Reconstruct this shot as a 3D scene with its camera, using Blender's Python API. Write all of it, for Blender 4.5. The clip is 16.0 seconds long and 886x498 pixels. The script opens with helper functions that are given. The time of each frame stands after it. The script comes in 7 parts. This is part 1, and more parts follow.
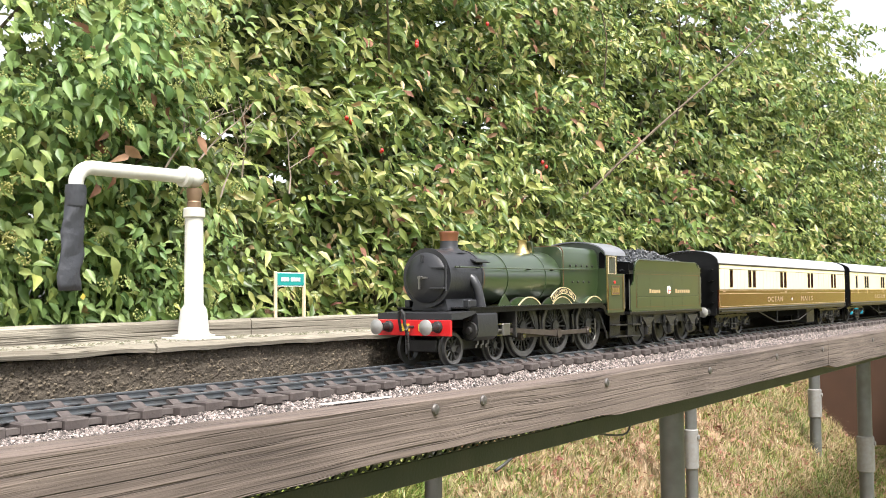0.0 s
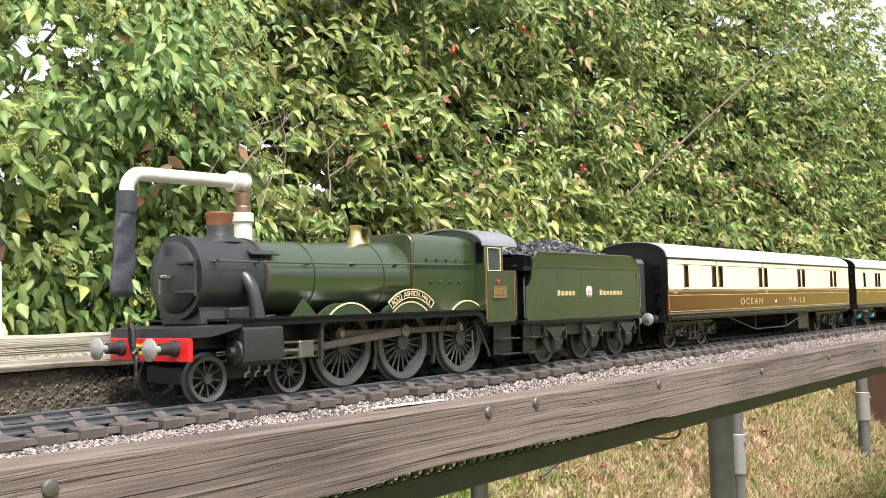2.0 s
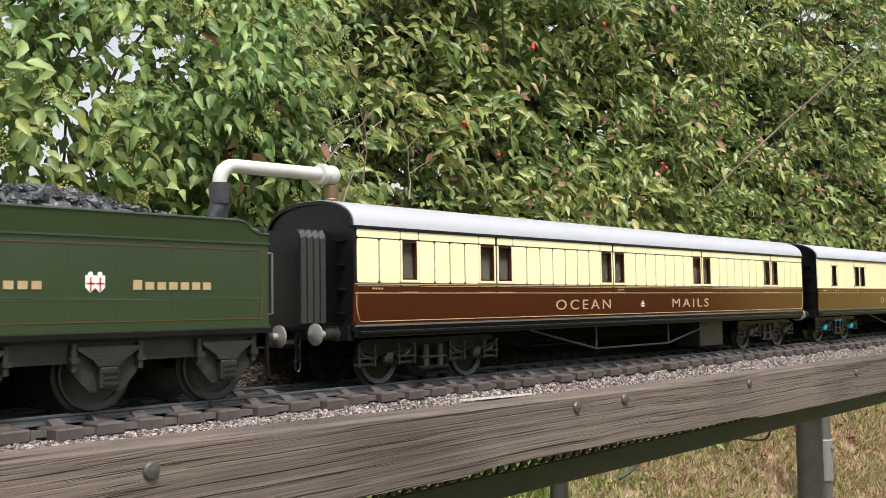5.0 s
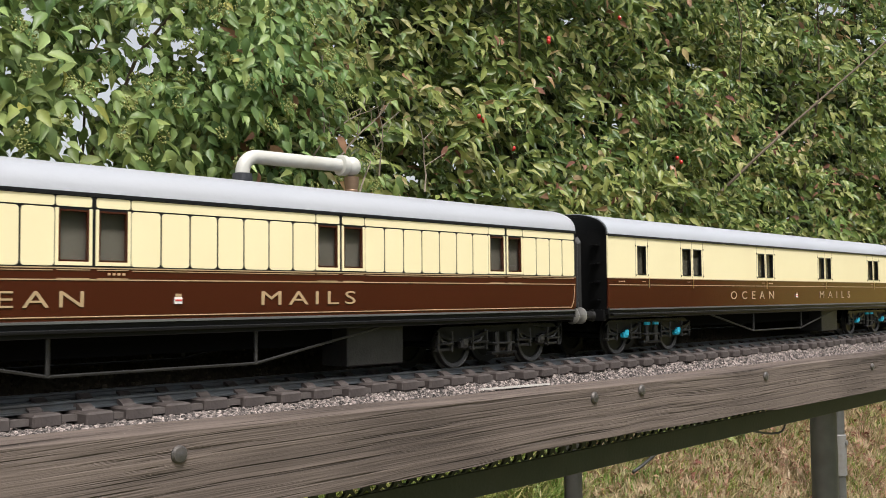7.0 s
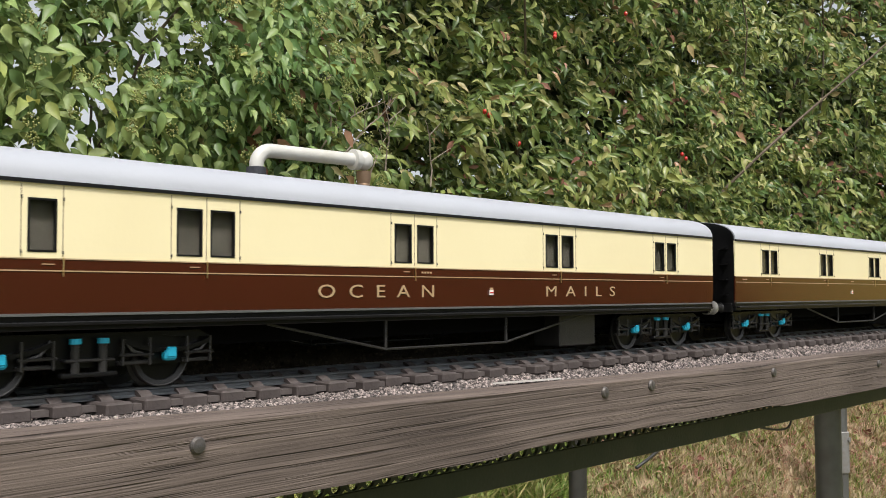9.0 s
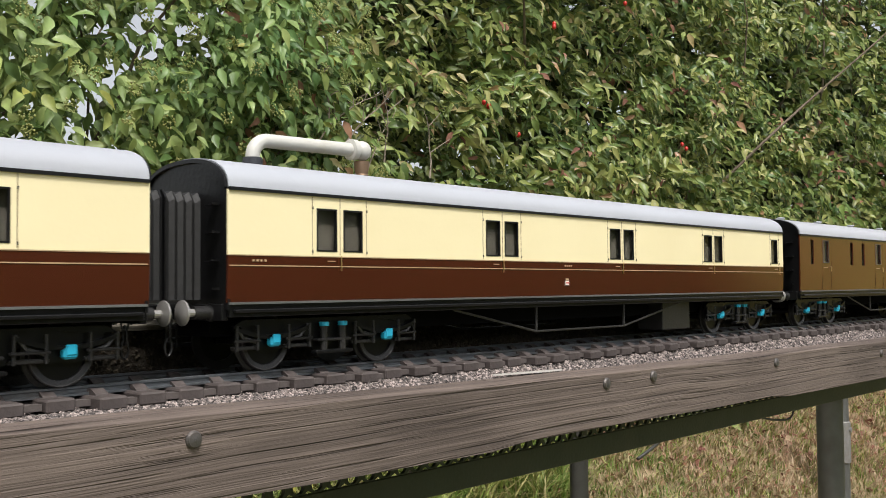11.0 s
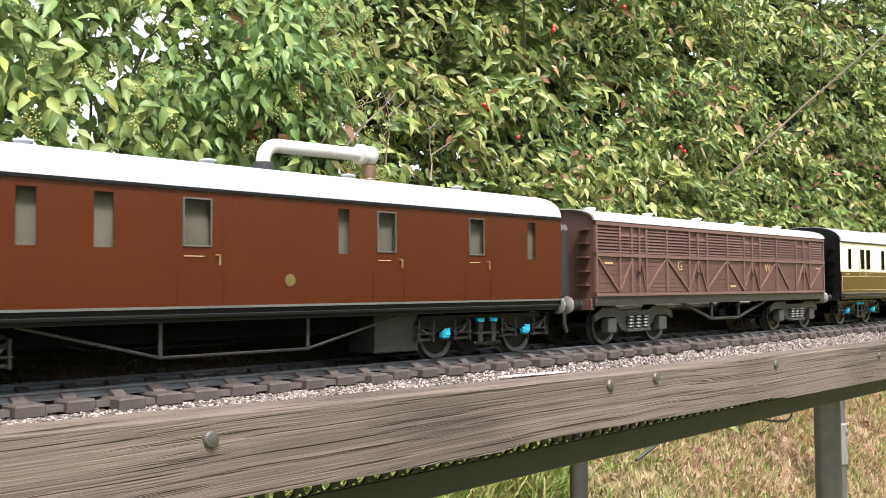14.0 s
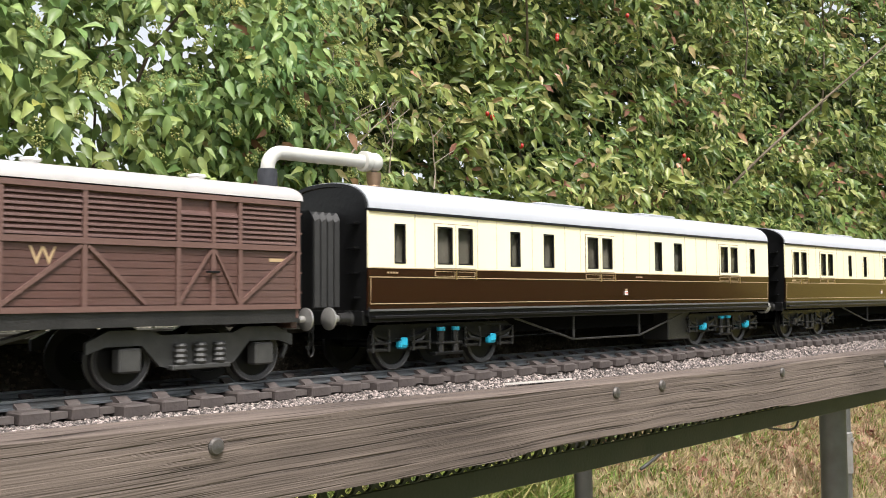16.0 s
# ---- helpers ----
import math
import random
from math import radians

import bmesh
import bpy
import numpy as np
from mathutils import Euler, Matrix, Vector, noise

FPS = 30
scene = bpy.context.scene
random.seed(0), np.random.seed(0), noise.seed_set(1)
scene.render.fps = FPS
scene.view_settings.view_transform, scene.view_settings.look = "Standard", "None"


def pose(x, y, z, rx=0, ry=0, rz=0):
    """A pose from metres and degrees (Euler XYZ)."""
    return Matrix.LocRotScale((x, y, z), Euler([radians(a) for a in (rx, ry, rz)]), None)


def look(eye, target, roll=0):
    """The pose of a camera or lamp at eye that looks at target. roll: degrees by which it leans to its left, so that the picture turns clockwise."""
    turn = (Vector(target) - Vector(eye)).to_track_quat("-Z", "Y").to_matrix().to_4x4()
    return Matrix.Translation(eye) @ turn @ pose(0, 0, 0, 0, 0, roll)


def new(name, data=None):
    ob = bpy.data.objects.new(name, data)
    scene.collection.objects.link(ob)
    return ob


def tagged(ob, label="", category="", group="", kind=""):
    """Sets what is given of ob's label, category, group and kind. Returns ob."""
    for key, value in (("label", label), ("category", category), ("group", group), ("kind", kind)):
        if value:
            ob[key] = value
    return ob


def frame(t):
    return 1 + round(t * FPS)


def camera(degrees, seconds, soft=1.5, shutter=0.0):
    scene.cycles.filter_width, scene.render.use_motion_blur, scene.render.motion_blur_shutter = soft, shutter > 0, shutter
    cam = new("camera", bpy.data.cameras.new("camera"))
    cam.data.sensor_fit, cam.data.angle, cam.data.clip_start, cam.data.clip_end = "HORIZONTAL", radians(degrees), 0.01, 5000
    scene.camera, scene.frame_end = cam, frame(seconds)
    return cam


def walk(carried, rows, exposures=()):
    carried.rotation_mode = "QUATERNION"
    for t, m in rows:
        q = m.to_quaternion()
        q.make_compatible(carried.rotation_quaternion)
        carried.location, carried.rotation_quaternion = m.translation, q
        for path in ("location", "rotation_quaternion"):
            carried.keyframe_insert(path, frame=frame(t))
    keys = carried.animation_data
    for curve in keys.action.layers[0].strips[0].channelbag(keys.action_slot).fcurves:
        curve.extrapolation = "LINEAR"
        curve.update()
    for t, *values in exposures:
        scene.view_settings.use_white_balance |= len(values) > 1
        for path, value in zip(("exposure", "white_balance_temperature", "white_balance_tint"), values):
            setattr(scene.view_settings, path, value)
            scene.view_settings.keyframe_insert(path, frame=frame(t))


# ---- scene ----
# ================= camera and its walk =================
cam = camera(49.94, 16.0, soft=0.9, shutter=0.1)
CAMERA_ROWS = [
    (0.0, 0.0177, -0.5184, 0.4817, -53.81, 2.78, 0.51),
    (0.5, 0.0162, -0.5158, 0.4817, -53.42, 2.93, 1.08),
    (1.0, 0.0159, -0.5157, 0.4782, -52.84, 3.18, 1.20),
    (1.5, 0.0176, -0.5114, 0.4769, -52.28, 3.27, 1.29),
    (2.0, 0.0175, -0.5035, 0.4765, -51.67, 3.33, 1.40),
    (2.5, 0.0146, -0.5001, 0.4751, -50.69, 3.48, 1.53),
    (3.0, 0.0113, -0.4992, 0.4736, -49.77, 3.55, 1.50),
    (3.5, 0.0117, -0.4982, 0.4716, -48.95, 3.58, 1.54),
    (4.0, 0.0123, -0.4966, 0.4716, -48.21, 3.60, 1.29),
    (4.5, 0.0137, -0.4936, 0.4723, -47.75, 3.55, 0.99),
    (5.0, 0.0145, -0.4922, 0.4707, -47.24, 3.47, 0.90),
    (7.5, 0.0029, -0.4929, 0.4683, -46.48, 2.96, 0.48),
    (8.0, 0.0001, -0.4906, 0.4691, -46.46, 2.84, 0.40),
    (8.5, -0.0016, -0.4895, 0.4693, -46.41, 2.83, 0.42),
    (9.0, -0.0014, -0.4886, 0.4677, -46.45, 2.81, 0.23),
    (11.5, 0.0054, -0.4833, 0.4668, -46.44, 2.23, 0.66),
    (12.0, 0.0028, -0.4842, 0.4672, -46.46, 2.15, 0.73),
    (12.5, 0.0000, -0.4828, 0.4666, -46.53, 2.24, 0.55),
    (13.0, -0.0021, -0.4841, 0.4670, -46.62, 2.26, 0.53),
    (13.5, -0.0045, -0.4846, 0.4673, -46.57, 2.34, 0.45),
    (14.0, -0.0087, -0.4859, 0.4681, -46.64, 2.42, 0.43),
    (14.5, -0.0123, -0.4834, 0.4693, -46.68, 2.48, 0.37),
    (15.0, -0.0126, -0.4828, 0.4700, -46.63, 2.67, 0.30),
    (15.5, -0.0116, -0.4831, 0.4691, -46.55, 2.81, 0.36),
    (16.0, -0.0081, -0.4830, 0.4664, -46.47, 2.98, 0.49),
]
EXPOSURES = [(0.0, 0.98), (2.0, 0.9), (3.5, 0.72), (4.5, 0.42), (5.0, 0.22), (9.0, -0.08), (12.5, 0.02), (13.2, 0.34), (14.0, 0.83), (15.0, 0.95), (16.0, 0.44)]
walk(cam, [(t, pose(x, y, z, 90 + p, r, w)) for t, x, y, z, w, p, r in CAMERA_ROWS], EXPOSURES)

# ================= world and sun =================
world = bpy.data.worlds.new("world")
scene.world = world
world.use_nodes = True
wn, wl = world.node_tree.nodes, world.node_tree.links
sky = wn.new("ShaderNodeTexSky")
sky.sky_type = "NISHITA"
sky.sun_disc = False
sky.sun_elevation, sky.sun_rotation = radians(60), radians(205)
sky.air_density, sky.dust_density, sky.ozone_density = 1.0, 4.0, 1.0
pale = wn.new("ShaderNodeHueSaturation")
pale.inputs["Saturation"].default_value = 0.24
wl.new(sky.outputs["Color"], pale.inputs["Color"])
wl.new(pale.outputs["Color"], wn["Background"].inputs["Color"])
wn["Background"].inputs["Strength"].default_value = 0.19
sun = new("sun", bpy.data.lights.new("sun", "SUN"))
sun.data.energy, sun.data.angle, sun.data.color = 4.0, radians(10), (1.0, 0.96, 0.925)
sun.matrix_world = look((0, 0, 0), (0.42 * 0.5, 0.91 * 0.5, -0.866))

# ================= materials =================
RAIL = 0.42


def mat(name, base, rough=0.5, metal=0.0, second=None, scale=60.0, mix=0.5, bump=0.0, bump_scale=300.0, stretch=(1, 1, 1), coat=0.0, island=0.0, spec=0.5, coords="Object", lo=0.35, hi=0.7, dirt=None, dirt_scale=25.0, dirt_amount=0.5):
    """A surface with two colours mixed by noise, a coarser dirt layer and a fine relief."""
    m = bpy.data.materials.new(name)
    m.use_nodes = True
    n, l = m.node_tree.nodes, m.node_tree.links
    b = n["Principled BSDF"]
    b.inputs["Roughness"].default_value, b.inputs["Metallic"].default_value = rough, metal
    b.inputs["Coat Weight"].default_value, b.inputs["Specular IOR Level"].default_value = coat, spec
    b.inputs["Coat Roughness"].default_value = 0.08
    tc = n.new("ShaderNodeTexCoord")
    mp = n.new("ShaderNodeMapping")
    mp.inputs["Scale"].default_value = stretch
    l.new(tc.outputs[coords], mp.inputs["Vector"])
    second = second or tuple(c * 0.75 for c in base)

    def noise_ramp(sc, a, z, detail=5.0):
        t = n.new("ShaderNodeTexNoise")
        t.inputs["Scale"].default_value, t.inputs["Detail"].default_value = sc, detail
        l.new(mp.outputs[0], t.inputs["Vector"])
        r = n.new("ShaderNodeMapRange")
        r.inputs["From Min"].default_value, r.inputs["From Max"].default_value = a, z
        l.new(t.outputs["Fac"], r.inputs["Value"])
        return t, r

    def mixer(fac, a, c, amount=1.0):
        x = n.new("ShaderNodeMix")
        x.data_type = "RGBA"
        if amount < 1.0:
            k = n.new("ShaderNodeMath")
            k.operation = "MULTIPLY"
            k.inputs[1].default_value = amount
            l.new(fac, k.inputs[0])
            fac = k.outputs[0]
        l.new(fac, x.inputs["Factor"])
        for socket, v in ((x.inputs["A"], a), (x.inputs["B"], c)):
            if isinstance(v, tuple):
                socket.default_value = (*v, 1)
            else:
                l.new(v, socket)
        return x.outputs["Result"]

    _, r1 = noise_ramp(scale, lo, hi)
    colour = mixer(r1.outputs[0], base, second, mix)
    if dirt:
        _, r2 = noise_ramp(dirt_scale, 0.45, 0.75, 8.0)
        colour = mixer(r2.outputs[0], colour, dirt, dirt_amount)
    if island:
        gi = n.new("ShaderNodeNewGeometry")
        hs = n.new("ShaderNodeHueSaturation")
        r3 = n.new("ShaderNodeMapRange")
        r3.inputs["To Min"].default_value, r3.inputs["To Max"].default_value = 1 - island, 1 + island
        l.new(gi.outputs["Random Per Island"], r3.inputs["Value"])
        l.new(r3.outputs[0], hs.inputs["Value"])
        l.new(colour, hs.inputs["Color"])
        colour = hs.outputs["Color"]
    l.new(colour, b.inputs["Base Color"])
    if bump:
        t4, r4 = noise_ramp(bump_scale, 0.3, 0.7)
        bp = n.new("ShaderNodeBump")
        bp.inputs["Strength"].default_value, bp.inputs["Distance"].default_value = bump, 0.002
        l.new(r4.outputs[0], bp.inputs["Height"])
        l.new(bp.outputs[0], b.inputs["Normal"])
    return m


def leaf_mat(name, stops, rough=0.45):
    m = bpy.data.materials.new(name)
    m.use_nodes = True
    n, l = m.node_tree.nodes, m.node_tree.links
    b = n["Principled BSDF"]
    g = n.new("ShaderNodeNewGeometry")
    r = n.new("ShaderNodeValToRGB")
    r.color_ramp.elements[0].position, r.color_ramp.elements[0].color = stops[0][0], (*stops[0][1], 1)
    r.color_ramp.elements[1].position, r.color_ramp.elements[1].color = stops[-1][0], (*stops[-1][1], 1)
    for p, c in stops[1:-1]:
        e = r.color_ramp.elements.new(p)
        e.color = (*c, 1)
    l.new(g.outputs["Random Per Island"], r.inputs["Fac"])
    t = n.new("ShaderNodeTexNoise")
    t.inputs["Scale"].default_value = 60
    tc = n.new("ShaderNodeTexCoord")
    l.new(tc.outputs["Object"], t.inputs["Vector"])
    hs = n.new("ShaderNodeHueSaturation")
    mr = n.new("ShaderNodeMapRange")
    mr.inputs["To Min"].default_value, mr.inputs["To Max"].default_value = 0.6, 1.4
    t2 = n.new("ShaderNodeTexNoise")
    t2.inputs["Scale"].default_value, t2.inputs["Detail"].default_value = 3.5, 3.0
    l.new(tc.outputs["Object"], t2.inputs["Vector"])
    m2 = n.new("ShaderNodeMapRange")
    m2.inputs["From Min"].default_value, m2.inputs["From Max"].default_value = 0.3, 0.7
    m2.inputs["To Min"].default_value, m2.inputs["To Max"].default_value = 0.462, 0.506
    l.new(t2.outputs["Fac"], m2.inputs["Value"])
    hs.inputs["Saturation"].default_value = 0.97
    b.inputs["Specular IOR Level"].default_value = 0.35
    l.new(m2.outputs[0], hs.inputs["Hue"])
    l.new(t.outputs["Fac"], mr.inputs["Value"])
    l.new(mr.outputs[0], hs.inputs["Value"])
    l.new(r.outputs["Color"], hs.inputs["Color"])
    l.new(hs.outputs["Color"], b.inputs["Base Color"])
    b.inputs["Roughness"].default_value = rough
    tr = n.new("ShaderNodeBsdfTranslucent")
    l.new(hs.outputs["Color"], tr.inputs["Color"])
    mx = n.new("ShaderNodeMixShader")
    mx.inputs[0].default_value = 0.32
    l.new(b.outputs[0], mx.inputs[1])
    l.new(tr.outputs[0], mx.inputs[2])
    l.new(mx.outputs[0], n["Material Output"].inputs["Surface"])
    return m


def wood_mat(name, light, dark, rough=0.85, grain=26.0, bump=0.6):
    """Weathered sawn timber: long fine fibres along x, growth rings, drying cracks and blotches."""
    m = bpy.data.materials.new(name)
    m.use_nodes = True
    n, l = m.node_tree.nodes, m.node_tree.links
    b = n["Principled BSDF"]
    b.inputs["Roughness"].default_value = rough
    b.inputs["Specular IOR Level"].default_value = 0.25
    tc = n.new("ShaderNodeTexCoord")

    def fibre(stretch, scale, detail, distort=0.0):
        mp = n.new("ShaderNodeMapping")
        mp.inputs["Scale"].default_value = (stretch, 1.0, 1.0)
        l.new(tc.outputs["Object"], mp.inputs["Vector"])
        t = n.new("ShaderNodeTexNoise")
        t.inputs["Scale"].default_value, t.inputs["Detail"].default_value, t.inputs["Distortion"].default_value = scale, detail, distort
        l.new(mp.outputs[0], t.inputs["Vector"])
        return t.outputs["Fac"]

    def combine(a, k, c):
        s = n.new("ShaderNodeMath")
        s.operation = "MULTIPLY_ADD"
        l.new(a, s.inputs[0])
        s.inputs[1].default_value = k
        if isinstance(c, float):
            s.inputs[2].default_value = c
        else:
            l.new(c, s.inputs[2])
        return s.outputs[0]

    def ramp(a, lo, hi):
        r = n.new("ShaderNodeMapRange")
        r.inputs["From Min"].default_value, r.inputs["From Max"].default_value = lo, hi
        l.new(a, r.inputs["Value"])
        return r.outputs[0]

    # the grain wanders a little up and down along the board
    drift = n.new("ShaderNodeVectorMath")
    drift.operation = "MULTIPLY_ADD"
    dm = n.new("ShaderNodeMapping")
    dm.inputs["Scale"].default_value = (3.0, 9.0, 9.0)
    l.new(tc.outputs["Object"], dm.inputs["Vector"])
    dn = n.new("ShaderNodeTexNoise")
    dn.inputs["Scale"].default_value, dn.inputs["Detail"].default_value = 1.0, 2.0
    l.new(dm.outputs[0], dn.inputs["Vector"])
    l.new(dn.outputs["Fac"], drift.inputs[0])
    drift.inputs[1].default_value = (0.0, 0.012, 0.012)
    l.new(tc.outputs["Object"], drift.inputs[2])

    def grain_noise(sx, sz, detail, rough_=0.5):
        mp = n.new("ShaderNodeMapping")
        mp.inputs["Scale"].default_value = (sx, sz, sz)
        l.new(drift.outputs[0], mp.inputs["Vector"])
        t = n.new("ShaderNodeTexNoise")
        t.inputs["Scale"].default_value, t.inputs["Detail"].default_value, t.inputs["Roughness"].default_value = 1.0, detail, rough_
        l.new(mp.outputs[0], t.inputs["Vector"])
        return t.outputs["Fac"]

    bands = grain_noise(2.2, grain * 3.0, 2.0)
    fine = grain_noise(14.0, 1500.0, 3.0)
    cracks = ramp(grain_noise(3.2, grain * 5.0, 2.0), 0.57, 0.70)
    specks = ramp(fibre(0.6, 900.0, 2.0), 0.68, 0.74)
    blotch = fibre(0.4, 14.0, 6.0)
    height = combine(bands, 0.75, combine(fine, 0.45, -0.1))
    tone = combine(specks, 0.25, combine(blotch, 0.75, combine(cracks, -0.30, height)))
    mx = n.new("ShaderNodeMix")
    mx.data_type = "RGBA"
    mx.inputs["A"].default_value, mx.inputs["B"].default_value = (*dark, 1), (*light, 1)
    l.new(ramp(tone, 0.42, 1.15), mx.inputs["Factor"])
    l.new(mx.outputs["Result"], b.inputs["Base Color"])
    bp = n.new("ShaderNodeBump")
    bp.inputs["Strength"].default_value, bp.inputs["Distance"].default_value = bump, 0.0009
    l.new(combine(cracks, -0.9, height), bp.inputs["Height"])
    l.new(bp.outputs[0], b.inputs["Normal"])
    return m


def glass_mat(name):
    m = bpy.data.materials.new(name)
    m.use_nodes = True
    b = m.node_tree.nodes["Principled BSDF"]
    b.inputs["Base Color"].default_value = (0.55, 0.6, 0.58, 1)
    b.inputs["Roughness"].default_value = 0.04
    b.inputs["Transmission Weight"].default_value = 1.0
    b.inputs["IOR"].default_value = 1.45
    return m


CREAM = mat("cream_paint", (0.80, 0.71, 0.45), 0.35, second=(0.75, 0.65, 0.40), scale=18, bump=0.02, coat=0.12)
CREAM_PALE = mat("pale_cream_paint", (0.88, 0.80, 0.56), 0.3, second=(0.82, 0.73, 0.5), scale=18, bump=0.02, coat=0.25)
BROWN = mat("chocolate_paint", (0.056, 0.0125, 0.0055), 0.16, second=(0.046, 0.0105, 0.0049), scale=20, coat=1.0, spec=0.5)
DARK_BROWN = mat("dark_chocolate_paint", (0.024, 0.0085, 0.0042), 0.15, second=(0.02, 0.0075, 0.0038), scale=20, coat=1.0)
MAROON = mat("red_brown_paint", (0.069, 0.0165, 0.0068), 0.14, second=(0.059, 0.014, 0.0058), scale=20, coat=1.0)
SIPHON = mat("van_brown_paint", (0.086, 0.041, 0.033), 0.5, second=(0.06, 0.03, 0.025), scale=50, bump=0.08, dirt=(0.15, 0.105, 0.09), dirt_scale=18, dirt_amount=0.4)
SIPHON_LIGHT = mat("van_framing_paint", (0.125, 0.068, 0.056), 0.55, second=(0.09, 0.05, 0.041), scale=60, bump=0.08)
GREEN = mat("brunswick_green_paint", (0.021, 0.038, 0.0115), 0.34, second=(0.016, 0.030, 0.0095), scale=22, coat=1.0, dirt=(0.042, 0.044, 0.03), dirt_scale=14, dirt_amount=0.3)
GREEN.node_tree.nodes["Principled BSDF"].inputs["Coat Roughness"].default_value = 0.27
BLACK = mat("black_paint", (0.006, 0.006, 0.0065), 0.28, second=(0.010, 0.0098, 0.0095), scale=60, bump=0.05, spec=0.3)
FRAME_BLACK = mat("dusty_frame_black", (0.017, 0.0165, 0.0165), 0.38, second=(0.038, 0.036, 0.034), scale=90, bump=0.12, bump_scale=700, spec=0.4)
TYRE = mat("dull_tyre", (0.085, 0.082, 0.079), 0.45, 0.5, second=(0.045, 0.043, 0.041), scale=120)
OLD_BRASS = mat("tarnished_fitting", (0.24, 0.16, 0.1), 0.5, 0.6, second=(0.15, 0.1, 0.07), scale=120)
SMOKEBOX = mat("matt_smokebox_black", (0.018, 0.0185, 0.0215), 0.4, second=(0.026, 0.026, 0.028), scale=50, bump=0.05)
# near-black with hardly any sheen: undersides and insides painted as deep shade
BLACK_DARK = mat("deep_shade_black", (0.004, 0.004, 0.0045), 0.9, scale=40, spec=0.08)
RED = mat("buffer_beam_red", (0.55, 0.012, 0.014), 0.4, second=(0.42, 0.01, 0.012), scale=40, coat=0.2)
STEEL = mat("worn_steel", (0.26, 0.25, 0.235), 0.38, 0.9, second=(0.15, 0.14, 0.125), scale=120, bump=0.05)
BRIGHT = mat("polished_steel", (0.72, 0.70, 0.66), 0.22, 1.0, second=(0.5, 0.46, 0.4), scale=90)
SATIN = mat("satin_steel", (0.46, 0.45, 0.43), 0.42, 0.75, second=(0.3, 0.28, 0.26), scale=120, bump=0.05)
ROD = mat("oily_rod_steel", (0.075, 0.06, 0.052), 0.45, 0.6, second=(0.12, 0.1, 0.09), scale=80)
WHEEL_GREY = mat("worn_wheel_grey", (0.038, 0.038, 0.037), 0.5, 0.2, second=(0.075, 0.073, 0.069), scale=120, bump=0.05)
BRASS = mat("brass", (0.62, 0.48, 0.22), 0.33, 1.0, second=(0.46, 0.34, 0.16), scale=70)
COPPER = mat("copper", (0.42, 0.18, 0.11), 0.42, 0.95, second=(0.18, 0.09, 0.06), scale=70)
PALE_BRASS = mat("pale_polished_brass", (0.72, 0.60, 0.36), 0.4, 0.35, second=(0.58, 0.46, 0.26), scale=90)
GOLD = mat("gold_lettering", (0.40, 0.29, 0.16), 0.5, second=(0.32, 0.22, 0.12), scale=200)
ORANGE_LINE = mat("orange_lining", (0.11, 0.042, 0.015), 0.5, second=(0.08, 0.03, 0.012), scale=200)
WHITE_PAINT = mat("white_roof_paint", (0.37, 0.38, 0.41), 0.35, second=(0.33, 0.34, 0.37), scale=12, bump=0.04, dirt=(0.34, 0.34, 0.34), dirt_scale=9, dirt_amount=0.25)
GREY_ROOF = mat("grey_roof_paint", (0.37, 0.385, 0.42), 0.42, second=(0.31, 0.32, 0.35), scale=12, bump=0.03)
VAN_ROOF = mat("dusty_roof_paint", (0.36, 0.345, 0.335), 0.6, second=(0.27, 0.255, 0.245), scale=25, bump=0.06)
BLUE = mat("bright_blue_plastic", (0.02, 0.42, 0.62), 0.4, second=(0.015, 0.33, 0.5), scale=60)
COAL = mat("coal", (0.03, 0.031, 0.034), 0.3, second=(0.10, 0.105, 0.115), scale=160, bump=0.4, bump_scale=400, island=0.5)
RUBBER = mat("gangway_cloth", (0.010, 0.0098, 0.0098), 0.6, second=(0.02, 0.019, 0.018), scale=80, bump=0.1)
GLASS = glass_mat("window_glass")
CRANE_WHITE = mat("grubby_white_plastic", (0.52, 0.515, 0.475), 0.4, second=(0.43, 0.42, 0.37), scale=22, bump=0.06, dirt=(0.36, 0.34, 0.25), dirt_scale=34, dirt_amount=0.5)
TAPE = mat("black_tape", (0.028, 0.03, 0.036), 0.5, second=(0.05, 0.052, 0.06), scale=60, bump=0.3, bump_scale=120)
TEAL = mat("teal_sign_paint", (0.01, 0.24, 0.22), 0.5, second=(0.01, 0.2, 0.18), scale=60)
SIGN_WOOD = mat("pale_pine", (0.62, 0.50, 0.33), 0.6, second=(0.5, 0.38, 0.23), scale=60)
WHITE = mat("white_paint", (0.8, 0.79, 0.76), 0.5, second=(0.7, 0.69, 0.66), scale=40)
TIMBER = wood_mat("weathered_timber", (0.172, 0.136, 0.117), (0.022, 0.017, 0.0148), grain=115, bump=1.0)
PLATFORM_WOOD = wood_mat("lichened_plank", (0.33, 0.30, 0.24), (0.055, 0.045, 0.032), grain=80, bump=1.0)
PLATFORM_EARTH = mat("dark_brown_board_face", (0.052, 0.041, 0.029), 0.9, second=(0.11, 0.09, 0.064), scale=60, bump=0.8, bump_scale=260, dirt=(0.03, 0.024, 0.018), dirt_scale=30)
JOIST = wood_mat("green_stained_joist", (0.055, 0.06, 0.04), (0.02, 0.022, 0.016), bump=0.4)
CHANNEL = mat("dark_green_channel", (0.018, 0.026, 0.013), 0.55, second=(0.032, 0.038, 0.022), scale=30, bump=0.1, dirt=(0.05, 0.045, 0.03), dirt_scale=20, dirt_amount=0.4)
SHEET = mat("dark_corrugated_sheet", (0.016, 0.016, 0.014), 0.6, second=(0.028, 0.026, 0.02), scale=50)
